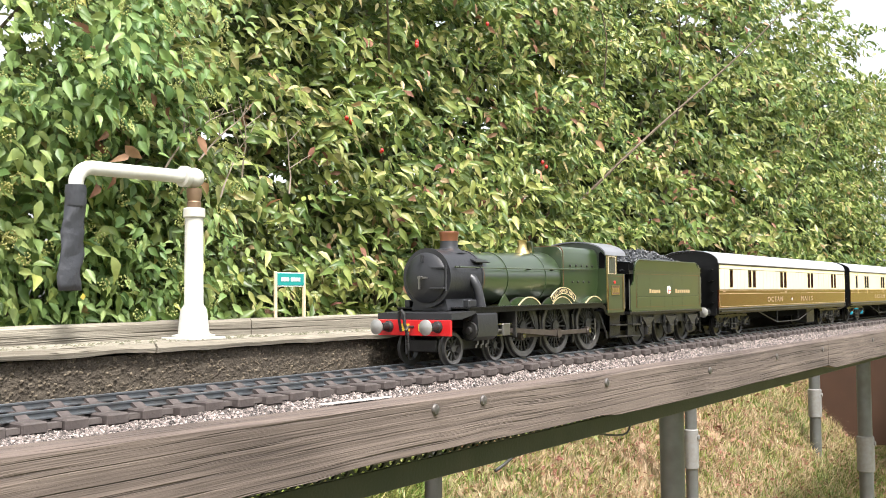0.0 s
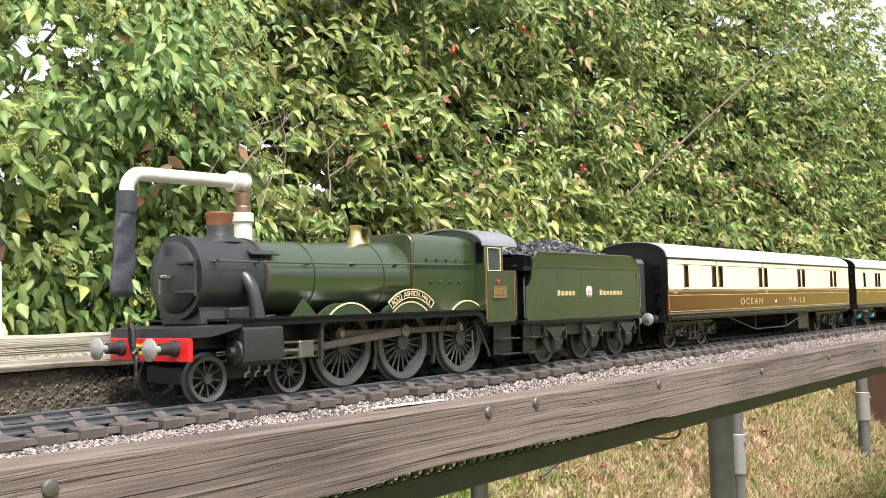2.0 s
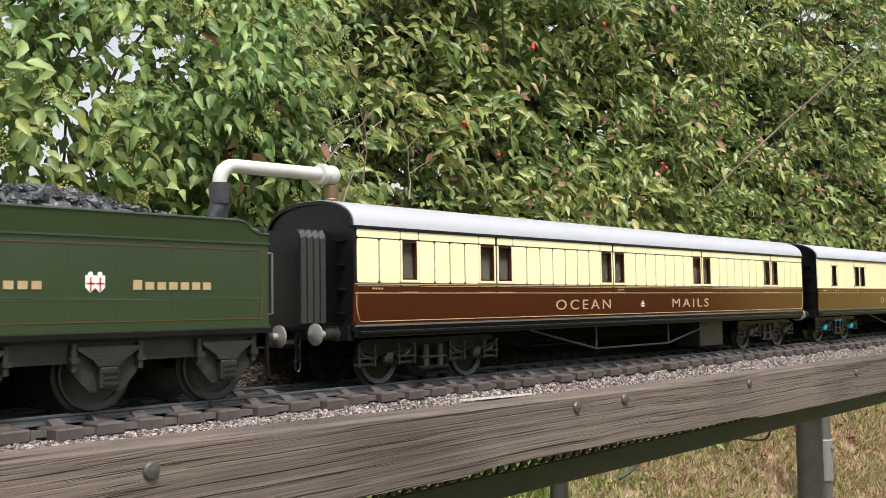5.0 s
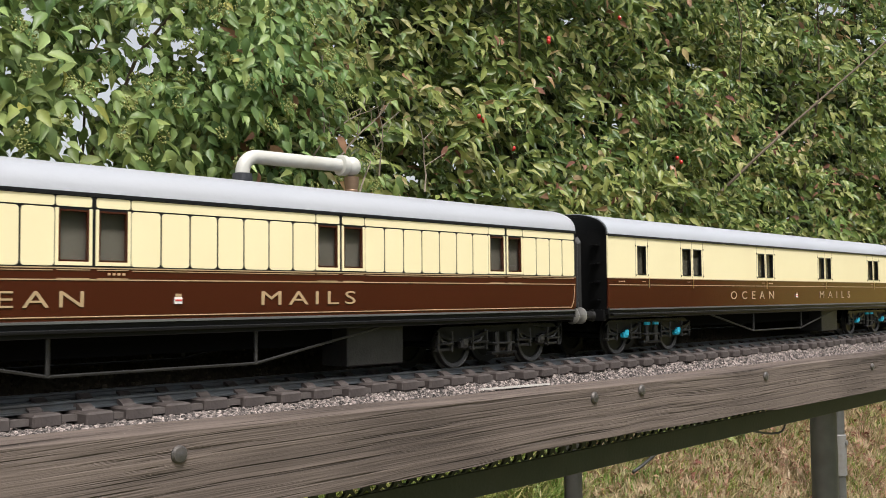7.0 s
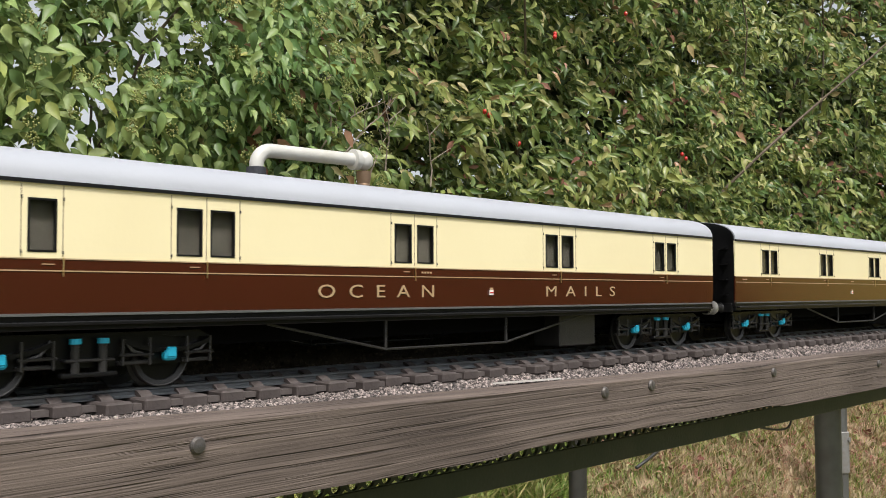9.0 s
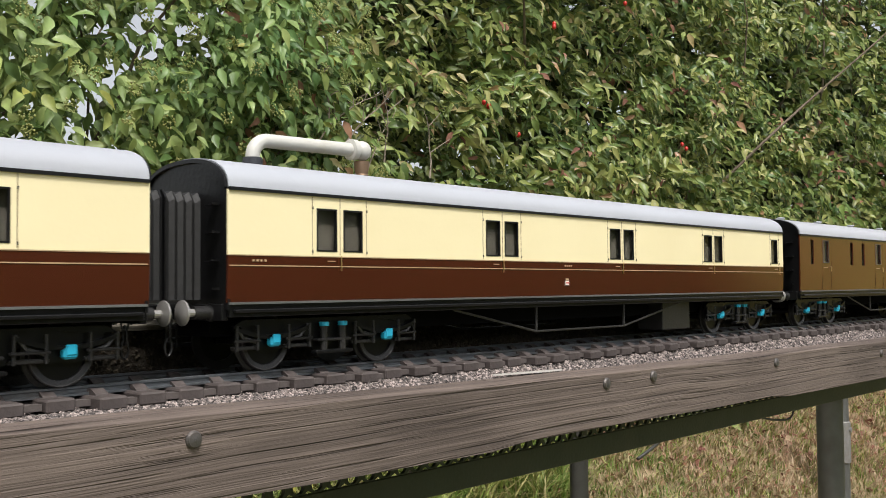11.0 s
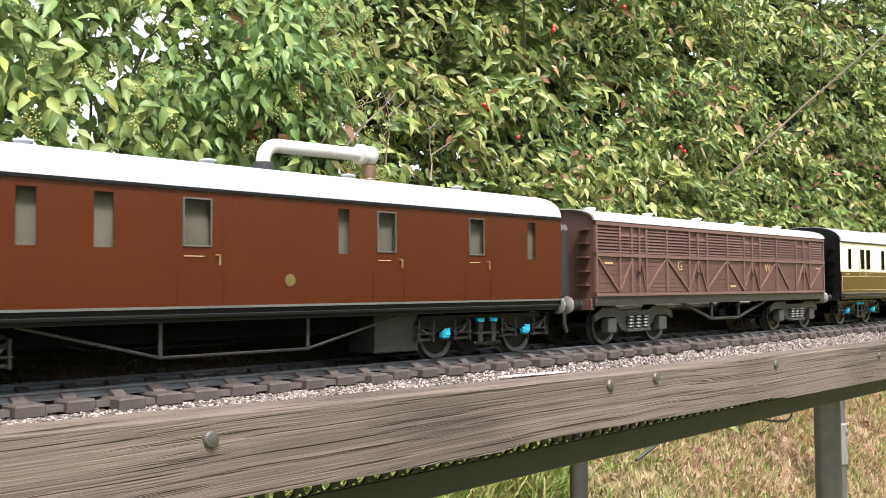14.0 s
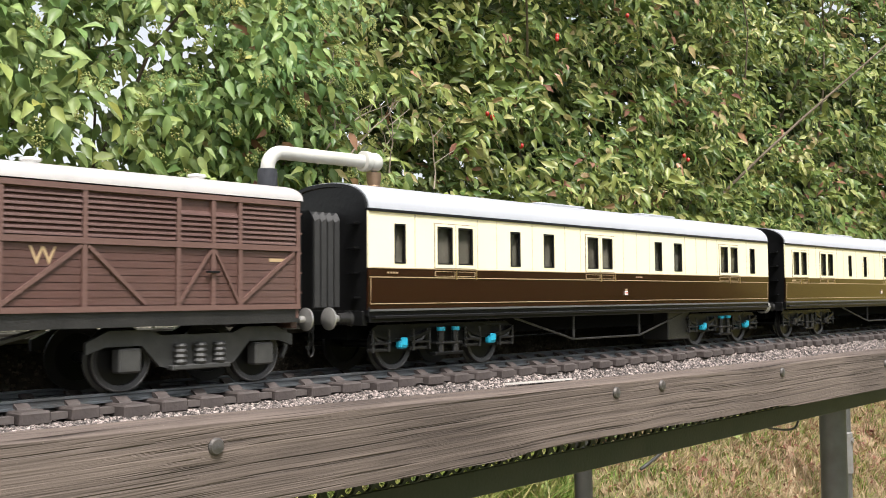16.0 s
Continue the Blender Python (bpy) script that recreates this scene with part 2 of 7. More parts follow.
GALV = mat("galvanised_tube", (0.15, 0.155, 0.155), 0.5, 0.4, second=(0.10, 0.098, 0.095), scale=40, bump=0.08, dirt=(0.075, 0.07, 0.06), dirt_scale=12)
DARK_TUBE = mat("dark_post_paint", (0.03, 0.03, 0.028), 0.5, second=(0.05, 0.05, 0.045), scale=50, bump=0.1)
BROWN_BOARD = mat("brown_board", (0.075, 0.036, 0.022), 0.7, second=(0.055, 0.028, 0.018), scale=12, bump=0.05)
SLEEPER = mat("faded_plastic_sleeper", (0.062, 0.049, 0.045), 0.7, second=(0.04, 0.033, 0.031), scale=120, bump=0.15, dirt=(0.15, 0.13, 0.12), dirt_scale=60, dirt_amount=0.4)
RAIL_METAL = mat("oxidised_rail", (0.15, 0.165, 0.18), 0.42, 0.7, second=(0.10, 0.105, 0.11), scale=60, dirt=(0.1, 0.085, 0.07), dirt_scale=90)
BALLAST = mat("pinkish_grit", (0.27, 0.225, 0.205), 0.85, second=(0.045, 0.04, 0.038), scale=420, bump=0.3, island=0.8, lo=0.42, hi=0.58, mix=0.9)
BED = mat("ballast_bed", (0.05, 0.042, 0.038), 0.95, second=(0.2, 0.165, 0.155), scale=300, bump=0.8, bump_scale=500)
SOIL = mat("dry_grassy_soil", (0.30, 0.215, 0.135), 0.95, second=(0.2, 0.175, 0.08), scale=9, bump=0.8, bump_scale=120, dirt=(0.19, 0.125, 0.08), dirt_scale=30)
LAWN = mat("mown_lawn", (0.15, 0.16, 0.06), 0.95, second=(0.21, 0.19, 0.09), scale=3, bump=0.6, bump_scale=80, dirt=(0.06, 0.085, 0.02), dirt_scale=12)
BARK = mat("grey_brown_bark", (0.16, 0.125, 0.09), 0.9, second=(0.09, 0.07, 0.05), scale=60, bump=0.4)
BOLT = mat("dull_bolt", (0.085, 0.08, 0.078), 0.5, 0.5, second=(0.12, 0.1, 0.085), scale=200, bump=0.1)
RUST = mat("rusty_clamp", (0.25, 0.25, 0.25), 0.6, 0.3, second=(0.19, 0.165, 0.14), scale=90, bump=0.1)


# ================= mesh helpers =================
def link(name, bm, material, parent=None, label="", smooth=False):
    me = bpy.data.meshes.new(name)
    bmesh.ops.recalc_face_normals(bm, faces=bm.faces[:])
    bm.to_mesh(me)
    bm.free()
    me.materials.append(material)
    if smooth:
        me.polygons.foreach_set("use_smooth", [True] * len(me.polygons))
        me.update()
    ob = new(name, me)
    if parent:
        ob.parent = parent
    if label:
        ob["label"] = label
    return ob


def part(name, bm, material, parent, label="", smooth=False):
    return link(name, bm, material, parent, label, smooth)


def shaded(ob, angle=35):
    """Smooth shading but for edges sharper than the angle."""
    me = ob.data
    me.polygons.foreach_set("use_smooth", [True] * len(me.polygons))
    me.set_sharp_from_angle(angle=radians(angle))
    return ob


def box(x0, x1, y0, y1, z0, z1, bevel=0.0, bm=None):
    bm = bm or bmesh.new()
    r = bmesh.ops.create_cube(bm, size=1.0, matrix=Matrix.Translation(((x0 + x1) / 2, (y0 + y1) / 2, (z0 + z1) / 2)) @ Matrix.Diagonal((x1 - x0, y1 - y0, z1 - z0, 1)))
    if bevel:
        es = {e for v in r["verts"] for e in v.link_edges}
        bmesh.ops.bevel(bm, geom=list(es), offset=bevel, segments=1, affect="EDGES")
    return bm


def tube(p, q, r, r2=None, seg=16, bm=None, caps=True):
    """A round bar from p to q."""
    bm = bm or bmesh.new()
    p, q = Vector(p), Vector(q)
    d = q - p
    m = Matrix.Translation((p + q) / 2) @ d.to_track_quat("Z", "Y").to_matrix().to_4x4()
    bmesh.ops.create_cone(bm, cap_ends=caps, segments=seg, radius1=r, radius2=r if r2 is None else r2, depth=d.length, matrix=m)
    return bm


def lathe(profile, axis="Z", at=(0, 0, 0), seg=32, bm=None):
    """Turns (radius, height) pairs about an axis through at."""
    bm = bm or bmesh.new()
    turn = {"Z": Matrix.Identity(4), "X": Matrix.Rotation(radians(90), 4, "Y"), "Y": Matrix.Rotation(radians(-90), 4, "X")}[axis]
    m = Matrix.Translation(at) @ turn
    rings = []
    for r, h in profile:
        rings.append([bm.verts.new(m @ Vector((r * math.cos(a), r * math.sin(a), h))) for a in (2 * math.pi * k / seg for k in range(seg))])
    for a, b in zip(rings, rings[1:]):
        for k in range(seg):
            bm.faces.new((a[k], a[(k + 1) % seg], b[(k + 1) % seg], b[k]))
    bm.faces.new(rings[0])
    bm.faces.new(rings[-1])
    return bm


def extrude_xz(points, y0, y1, bm=None):
    """A flat plate: an outline in x and z with a thickness in y."""
    bm = bm or bmesh.new()
    a = [bm.verts.new((x, y0, z)) for x, z in points]
    b = [bm.verts.new((x, y1, z)) for x, z in points]
    n = len(points)
    for k in range(n):
        bm.faces.new((a[k], a[(k + 1) % n], b[(k + 1) % n], b[k]))
    bm.faces.new(a)
    bm.faces.new(b)
    return bm


def extrude_yz(points, x0, x1, bm=None):
    bm = bm or bmesh.new()
    a = [bm.verts.new((x0, y, z)) for y, z in points]
    b = [bm.verts.new((x1, y, z)) for y, z in points]
    n = len(points)
    for k in range(n):
        bm.faces.new((a[k], a[(k + 1) % n], b[(k + 1) % n], b[k]))
    bm.faces.new(a)
    bm.faces.new(b)
    return bm


def sweep(path, r, seg=8, bm=None):
    """A round bar along a line of points."""
    bm = bm or bmesh.new()
    path = [Vector(p) for p in path]
    rings = []
    side = None
    for k, p in enumerate(path):
        d = (path[min(k + 1, len(path) - 1)] - path[max(k - 1, 0)]).normalized()
        side = d.orthogonal().normalized() if side is None else (side - d * side.dot(d)).normalized()
        up = d.cross(side)
        rr = r[k] if isinstance(r, (list, tuple)) else r
        rings.append([bm.verts.new(p + (side * math.cos(a) + up * math.sin(a)) * rr) for a in (2 * math.pi * j / seg for j in range(seg))])
    for a, b in zip(rings, rings[1:]):
        for j in range(seg):
            bm.faces.new((a[j], a[(j + 1) % seg], b[(j + 1) % seg], b[j]))
    bm.faces.new(rings[0])
    bm.faces.new(rings[-1])
    return bm


def empty(name, x=0, y=0, z=0):
    ob = new(name)
    ob.location = (x, y, z)
    ob.empty_display_size = 0.02
    return ob


def lettering(name, text, size, x, y, z, material, parent, spacing=1.0, width=None, depth=0.0001):
    """Raised letters on a side that faces -y, centred on x, standing on z; width stretches the line to a length."""
    cu = bpy.data.curves.new(name, "FONT")
    cu.body, cu.size, cu.extrude, cu.align_x, cu.space_character, cu.resolution_u = text, size, depth, "CENTER", spacing, 3
    tmp = bpy.data.objects.new(name, cu)
    scene.collection.objects.link(tmp)
    dg = bpy.context.evaluated_depsgraph_get()
    me = bpy.data.meshes.new_from_object(tmp.evaluated_get(dg))
    bpy.data.objects.remove(tmp)
    co = np.empty(len(me.vertices) * 3)
    me.vertices.foreach_get("co", co)
    co = co.reshape(-1, 3)
    if width:
        co[:, 0] *= width / (co[:, 0].max() - co[:, 0].min())
    out = np.stack([co[:, 0] + x, y - co[:, 2], co[:, 1] + z], 1)
    me.vertices.foreach_set("co", out.ravel())
    me.update()
    me.materials.clear()
    me.materials.append(material)
    ob = new(name, me)
    ob.parent = parent
    return ob


def mesh_from(name, verts, faces, material, parent=None, smooth=False):
    me = bpy.data.meshes.new(name)
    me.from_pydata(verts, [], faces)
    me.materials.append(material)
    if smooth:
        me.polygons.foreach_set("use_smooth", [True] * len(me.polygons))
    me.update()
    ob = new(name, me)
    if parent:
        ob.parent = parent
    return ob

# ================= ground, bank and distance =================
def ground_height(x, y):
    """A lawn below, and a bank that climbs from the posts to the hedge's foot."""
    u = min(max((y - 0.1) / 0.85, 0), 1)
    return -0.45 + 0.54 * u * u * (3 - 2 * u) + 0.014 * noise.noise((x * 2.2, y * 2.2, 0)) + 0.006 * noise.noise((x * 9, y * 9, 4))


def build_ground():
    xs = sorted({round(-1 + 0.1 * k, 3) for k in range(100)} | {-60.0, -20.0, -6.0, 12.0, 25.0, 80.0, 300.0})
    ys = sorted({round(-1 + 0.05 * k, 3) for k in range(60)} | {round(2 + 0.1 * k, 3) for k in range(10)} | {-60.0, -20.0, -5.0, 5.0, 12.0, 40.0, 300.0})
    verts = [(x, y, ground_height(x, y)) for y in ys for x in xs]
    w = len(xs)
    faces = [(j * w + i, j * w + i + 1, (j + 1) * w + i + 1, (j + 1) * w + i) for j in range(len(ys) - 1) for i in range(w - 1)]
    ob = mesh_from("ground", verts, faces, SOIL, smooth=True)
    # mown lawn in front of the bank and behind the hedge
    ob.data.materials.append(LAWN)
    for q in ob.data.polygons:
        q.material_index = 0 if -0.15 < q.center.y < 1.8 else 1
    tagged(ob, "dry grassy bank with leaf litter below the hedge", "ground", kind="structure")


build_ground()
# unseen hedge walls close the garden, added for what the train's glossy sides reflect
GREEN_BACKDROP = mat("backdrop_green", (0.16, 0.16, 0.045), 0.9, second=(0.05, 0.06, 0.018), scale=5, bump=0.6, bump_scale=30)
GOLD_BACKDROP = mat("backdrop_gold", (0.42, 0.33, 0.09), 0.9, second=(0.28, 0.25, 0.06), scale=5, bump=0.6, bump_scale=30)
closing = link("backdrop", box(-14, 10, -5.6, -5.0, -0.5, 1.3), GREEN_BACKDROP)
tagged(closing, "plain green unseen backdrop for the carriage sides to reflect", "hedge", kind="structure")
closing = link("backdrop", box(10.1, 10.7, -5.6, -0.7, -0.5, 1.3), GOLD_BACKDROP)
tagged(closing, "plain golden unseen backdrop for the carriage sides to reflect", "hedge", kind="structure")


def blades(name, count, region, height, material, seed, label, lean=0.5, width=0.0022):
    """Tufts of narrow grass blades, each a bent strip of four faces."""
    rng = np.random.default_rng(seed)
    x0, x1, y0, y1 = region
    tuft = rng.uniform((x0, y0), (x1, y1), (count // 9, 2))
    base = np.repeat(tuft, 9, 0) + rng.normal(0, 0.012, (count // 9 * 9, 2))
    verts, faces = [], []
    for x, y in base:
        z = ground_height(x, y) - 0.004
        h, a, w = height * rng.uniform(0.4, 1.2), rng.uniform(0, 6.283), width * rng.uniform(0.6, 1.5)
        dx, dy = math.cos(a), math.sin(a)
        k, b = len(verts), lean * rng.uniform(0.2, 1.3) * h
        for f, ww in ((0, 1), (0.5, 0.8), (0.85, 0.45)):
            ox, oz = b * f * f, h * f * (1 - 0.25 * f)
            verts.append((x + dx * ox - dy * w * ww, y + dy * ox + dx * w * ww, z + oz))
            verts.append((x + dx * ox + dy * w * ww, y + dy * ox - dx * w * ww, z + oz))
        verts.append((x + dx * b * 1.25, y + dy * b * 1.25, z + h * 0.7))
        faces += [(k, k + 1, k + 3, k + 2), (k + 2, k + 3, k + 5, k + 4), (k + 4, k + 5, k + 6)]
    ob = mesh_from(name, verts, faces, material)
    tagged(ob, label, "grass", kind="stuff")


GRASS_GREEN = leaf_mat("green_grass", [(0.0, (0.11, 0.19, 0.035)), (0.5, (0.19, 0.28, 0.06)), (0.8, (0.32, 0.34, 0.11)), (1.0, (0.46, 0.40, 0.18))])
GRASS_DRY = leaf_mat("dry_grass", [(0.0, (0.24, 0.25, 0.10)), (0.35, (0.38, 0.33, 0.17)), (0.8, (0.55, 0.45, 0.28)), (1.0, (0.40, 0.24, 0.14))])
blades("grass", 62000, (0.6, 5.2, 0.4, 1.2), 0.045, GRASS_DRY, 4, "short dry straw-coloured grass on the bank", lean=0.9, width=0.0017)
blades("grass", 34000, (0.6, 5.2, 0.4, 1.2), 0.045, GRASS_GREEN, 5, "green grass tufts on the bank", lean=0.9, width=0.0017)
blades("grass", 5000, (0.7, 1.75, 0.72, 1.0), 0.11, GRASS_GREEN, 6, "long green grass blades at the foot of the hedge", lean=1.0)
blades("grass", 40000, (2.9, 6.6, -0.2, 0.5), 0.035, GRASS_GREEN, 7, "mown green grass patch", lean=0.4)


# ================= hedge =================
def leaf_cloud(name, centres, sizes, slim, material, seed, parent, face=(-0.25, -1.0, 0.55), spread=0.75, droop=0.35, ways=None, fine=False):
    """Many pointed, folded leaves as one mesh. slim: width over length."""
    rng = np.random.default_rng(seed)
    n = len(centres)
    nrm = np.array(face) / np.linalg.norm(face) + rng.normal(0, spread, (n, 3))
    nrm /= np.linalg.norm(nrm, axis=1)[:, None]
    tip = np.stack([rng.normal(0, 0.8, n), rng.normal(-0.2, 0.4, n), -droop + rng.normal(0, 0.55, n)], 1)
    if ways is not None:
        tip = tip * 0.55 + ways
    tip -= nrm * (tip * nrm).sum(1)[:, None]
    tip /= np.linalg.norm(tip, axis=1)[:, None] + 1e-9
    side = np.cross(nrm, tip)
    # outline along the leaf: place, half width, lift of the edge, sag of the midrib
    if fine:
        rows = ((0.0, 0.0, 0.0, 0.0), (0.12, 0.27, 0.09, 0.02), (0.36, 0.45, 0.14, 0.03), (0.68, 0.25, 0.10, -0.02), (1.0, 0.0, 0.0, -0.12))
        k = 11
        shape = ((0, 1, 2), (0, 2, 3), (1, 4, 5, 2), (2, 5, 6, 3), (4, 7, 8, 5), (5, 8, 9, 6), (7, 10, 8), (8, 10, 9))
    else:
        rows = ((0.0, 0.0, 0.0, 0.0), (0.22, 0.42, 0.10, 0.02), (0.55, 0.40, 0.12, 0.0), (1.0, 0.0, 0.0, -0.14))
        k = 8
        shape = ((0, 1, 2), (0, 2, 3), (1, 4, 5, 2), (2, 5, 6, 3), (4, 7, 5), (5, 7, 6))
    L = sizes[:, None]
    W = (sizes * slim * rng.uniform(0.8, 1.2, n))[:, None]
    curl = rng.uniform(-0.6, 2.2, n)[:, None]
    pts = []
    for u, w, lift, sag in rows:
        mid = centres + tip * L * (u - 0.4) + nrm * L * sag * curl
        if w == 0:
            pts.append(mid)
        else:
            pts += [mid - side * W * w + nrm * W * lift * 1.6, mid, mid + side * W * w + nrm * W * lift * 1.6]
    V = np.stack(pts, 1).reshape(-1, 3)
    counts = np.array([len(f) for f in shape])
    idx = np.array([v for f in shape for v in f])
    loops = (idx[None, :] + (np.arange(n) * k)[:, None]).ravel()
    lens = np.tile(counts, n)
    starts = np.concatenate([[0], np.cumsum(lens)[:-1]])
    me = bpy.data.meshes.new(name)
    me.vertices.add(len(V))
    me.vertices.foreach_set("co", V.ravel())
    me.loops.add(len(loops))
    me.loops.foreach_set("vertex_index", loops.astype(np.int32))
    me.polygons.add(len(lens))
    me.polygons.foreach_set("loop_start", starts.astype(np.int32))
    me.polygons.foreach_set("use_smooth", [True] * len(lens))
    me.update(calc_edges=True)
    me.materials.append(material)
    ob = new(name, me)
    ob.parent = parent
    ob["kind"] = "stuff"
    return ob


IVY = leaf_mat("ivy_leaf", [(0.0, (0.075, 0.155, 0.045)), (0.45, (0.17, 0.285, 0.085)), (0.85, (0.29, 0.41, 0.14)), (0.99, (0.28, 0.36, 0.09)), (1.0, (0.42, 0.4, 0.08))], 0.42)
SHRUB = leaf_mat("shrub_leaf", [(0.0, (0.055, 0.115, 0.028)), (0.4, (0.125, 0.2, 0.046)), (0.8, (0.25, 0.32, 0.085)), (0.95, (0.38, 0.4, 0.15)), (0.992, (0.42, 0.34, 0.15)), (1.0, (0.36, 0.2, 0.09))], 0.36)
# leaf colour darkened to deepen the shade inside the hedge and its hollow
INNER = leaf_mat("shade_toned_leaf", [(0.0, (0.03, 0.055, 0.016)), (0.6, (0.06, 0.095, 0.026)), (1.0, (0.11, 0.13, 0.04))], 0.5)
DRY_LEAF = leaf_mat("dry_brown_leaf", [(0.0, (0.15, 0.075, 0.04)), (0.6, (0.27, 0.15, 0.08)), (1.0, (0.36, 0.24, 0.14))], 0.8)
BERRY = mat("red_berry", (0.55, 0.02, 0.015), 0.3, second=(0.4, 0.015, 0.012), scale=200, coat=0.4)


# shaded hollows in the growth: x, z, half width, half height, depth
HOLLOWS = ((2.0, 0.98, 0.10, 0.05, 0.3), (2.3, 0.92, 0.08, 0.06, 0.3), (2.85, 0.85, 0.12, 0.05, 0.3), (1.62, 1.2, 0.1, 0.06, 0.3), (0.62, 0.85, 0.08, 0.06, 0.25), (3.5, 1.2, 0.2, 0.08, 0.3), (1.34, 1.10, 0.13, 0.17, 0.42), (1.26, 0.86, 0.07, 0.12, 0.30), (1.80, 0.84, 0.14, 0.06, 0.30), (2.50, 0.74, 0.12, 0.09, 0.45), (2.05, 0.66, 0.09, 0.06, 0.25),
           (2.15, 1.12, 0.16, 0.06, 0.22), (3.1, 0.95, 0.2, 0.10, 0.28), (0.85, 0.62, 0.10, 0.05, 0.2), (1.55, 0.72, 0.06, 0.05, 0.22), (3.9, 0.7, 0.25, 0.1, 0.3), (2.75, 1.25, 0.2, 0.07, 0.25))


def hollow(x, z):
    return max(d * math.exp(-((x - a) / w) ** 2 - ((z - c) / h) ** 2) for a, c, w, h, d in HOLLOWS)


def face_depth(x, z):
    """How far back the hedge's face stands: bulges, hollows, and a slow lean to the back with height."""
    b = 0.88 + 0.27 * noise.noise((x * 1.7, z * 2.1, 3.0)) + 0.1 * noise.noise((x * 5.0, z * 5.0, 9.0))
    b += 0.10 * max(0, z - 1.0)
    return b + hollow(x, z)


def cluster_points(count, x0, x1, ztop, seed, thick, clump=16, power=1.6, length=0.16):
    """Leaves in sprays: each shoot arches out of the hedge's face and bears leaves on both sides. Rows: x, y, z and the leaf's way."""
    rng = np.random.default_rng(seed)
    out = []
    for k in range(count // clump):
        x = rng.uniform(x0, x1)
        z = rng.uniform(0.03, ztop(x))
        y = face_depth(x, z) + thick * rng.uniform(0, 1) ** power
        if hollow(x, z) > rng.uniform(0.04, 0.5):
            continue
        d = np.array((rng.normal(0, 0.8), -rng.uniform(0.1, 0.9), rng.normal(0.25, 0.55)))
        d /= np.linalg.norm(d)
        n = length * rng.uniform(0.5, 1.3)
        u = np.linspace(0, 1, clump)[:, None]
        p = np.array((x, y + 0.05, z)) + d * n * u + np.array((0, -0.02, -0.05)) * u ** 2 * (n / 0.16)
        side = np.cross(d, (0, -0.5, 0.86))
        side /= np.linalg.norm(side) + 1e-9
        sgn = np.where(np.arange(clump) % 2 == 0, 1.0, -1.0)[:, None]
        way = d * 0.6 + side * sgn * 0.9 + np.array((0, -0.1, -0.45))
        p = p + side * sgn * 0.014 + rng.normal(0, 0.009, (clump, 3))
        out.append(np.concatenate([p, way], 1))
    p = np.concatenate(out)
    return p[p[:, 2] > 0.03]


# thin places in the growth: x and z on the hedge's face, and their radius
GAPS = ((0.640, 0.870, 0.0165), (0.731, 0.933, 0.0176), (0.827, 0.881, 0.0198), (0.899, 0.905, 0.0121), (0.738, 0.839, 0.0165), (0.754, 0.827, 0.0132),
        (0.677, 0.750, 0.0120), (0.708, 0.690, 0.0110), (0.550, 0.701, 0.0143), (0.652, 0.771, 0.0099), (1.253, 0.786, 0.0198), (1.330, 0.750, 0.0099),
        (1.366, 0.871, 0.0088), (0.667, 0.708, 0.0088), (0.868, 0.929, 0.0110), (1.004, 0.749, 0.0090), (1.053, 0.734, 0.0090), (1.229, 0.807, 0.0100),
        (1.365, 0.695, 0.0090), (0.596, 0.663, 0.0108))


GAP_RNG = random.Random(3)
GAP_BITS = []
for gx, gz, gr in GAPS:
    for gk in range(16):
        GAP_BITS.append((gx + GAP_RNG.uniform(-4.0, 4.0) * gr, gz + GAP_RNG.uniform(-3.6, 3.6) * gr, gr * GAP_RNG.uniform(0.14, 0.36)))


def gap_mask(p, reach):
    """Leaves out what would close the thin places, which run slantwise through the hedge."""
    keep = np.ones(len(p), bool)
    for x, z, r in GAP_BITS:
        o = np.array((x, 0.9, z))
        d = np.array((x, 1.39, z - 0.47))
        d /= np.linalg.norm(d)
        w = p[:, :3] - o
        off = np.linalg.norm(w - (w @ d)[:, None] * d, axis=1)
        keep &= off > r * (1 + 0.25 * (w @ d)) + reach
    return keep


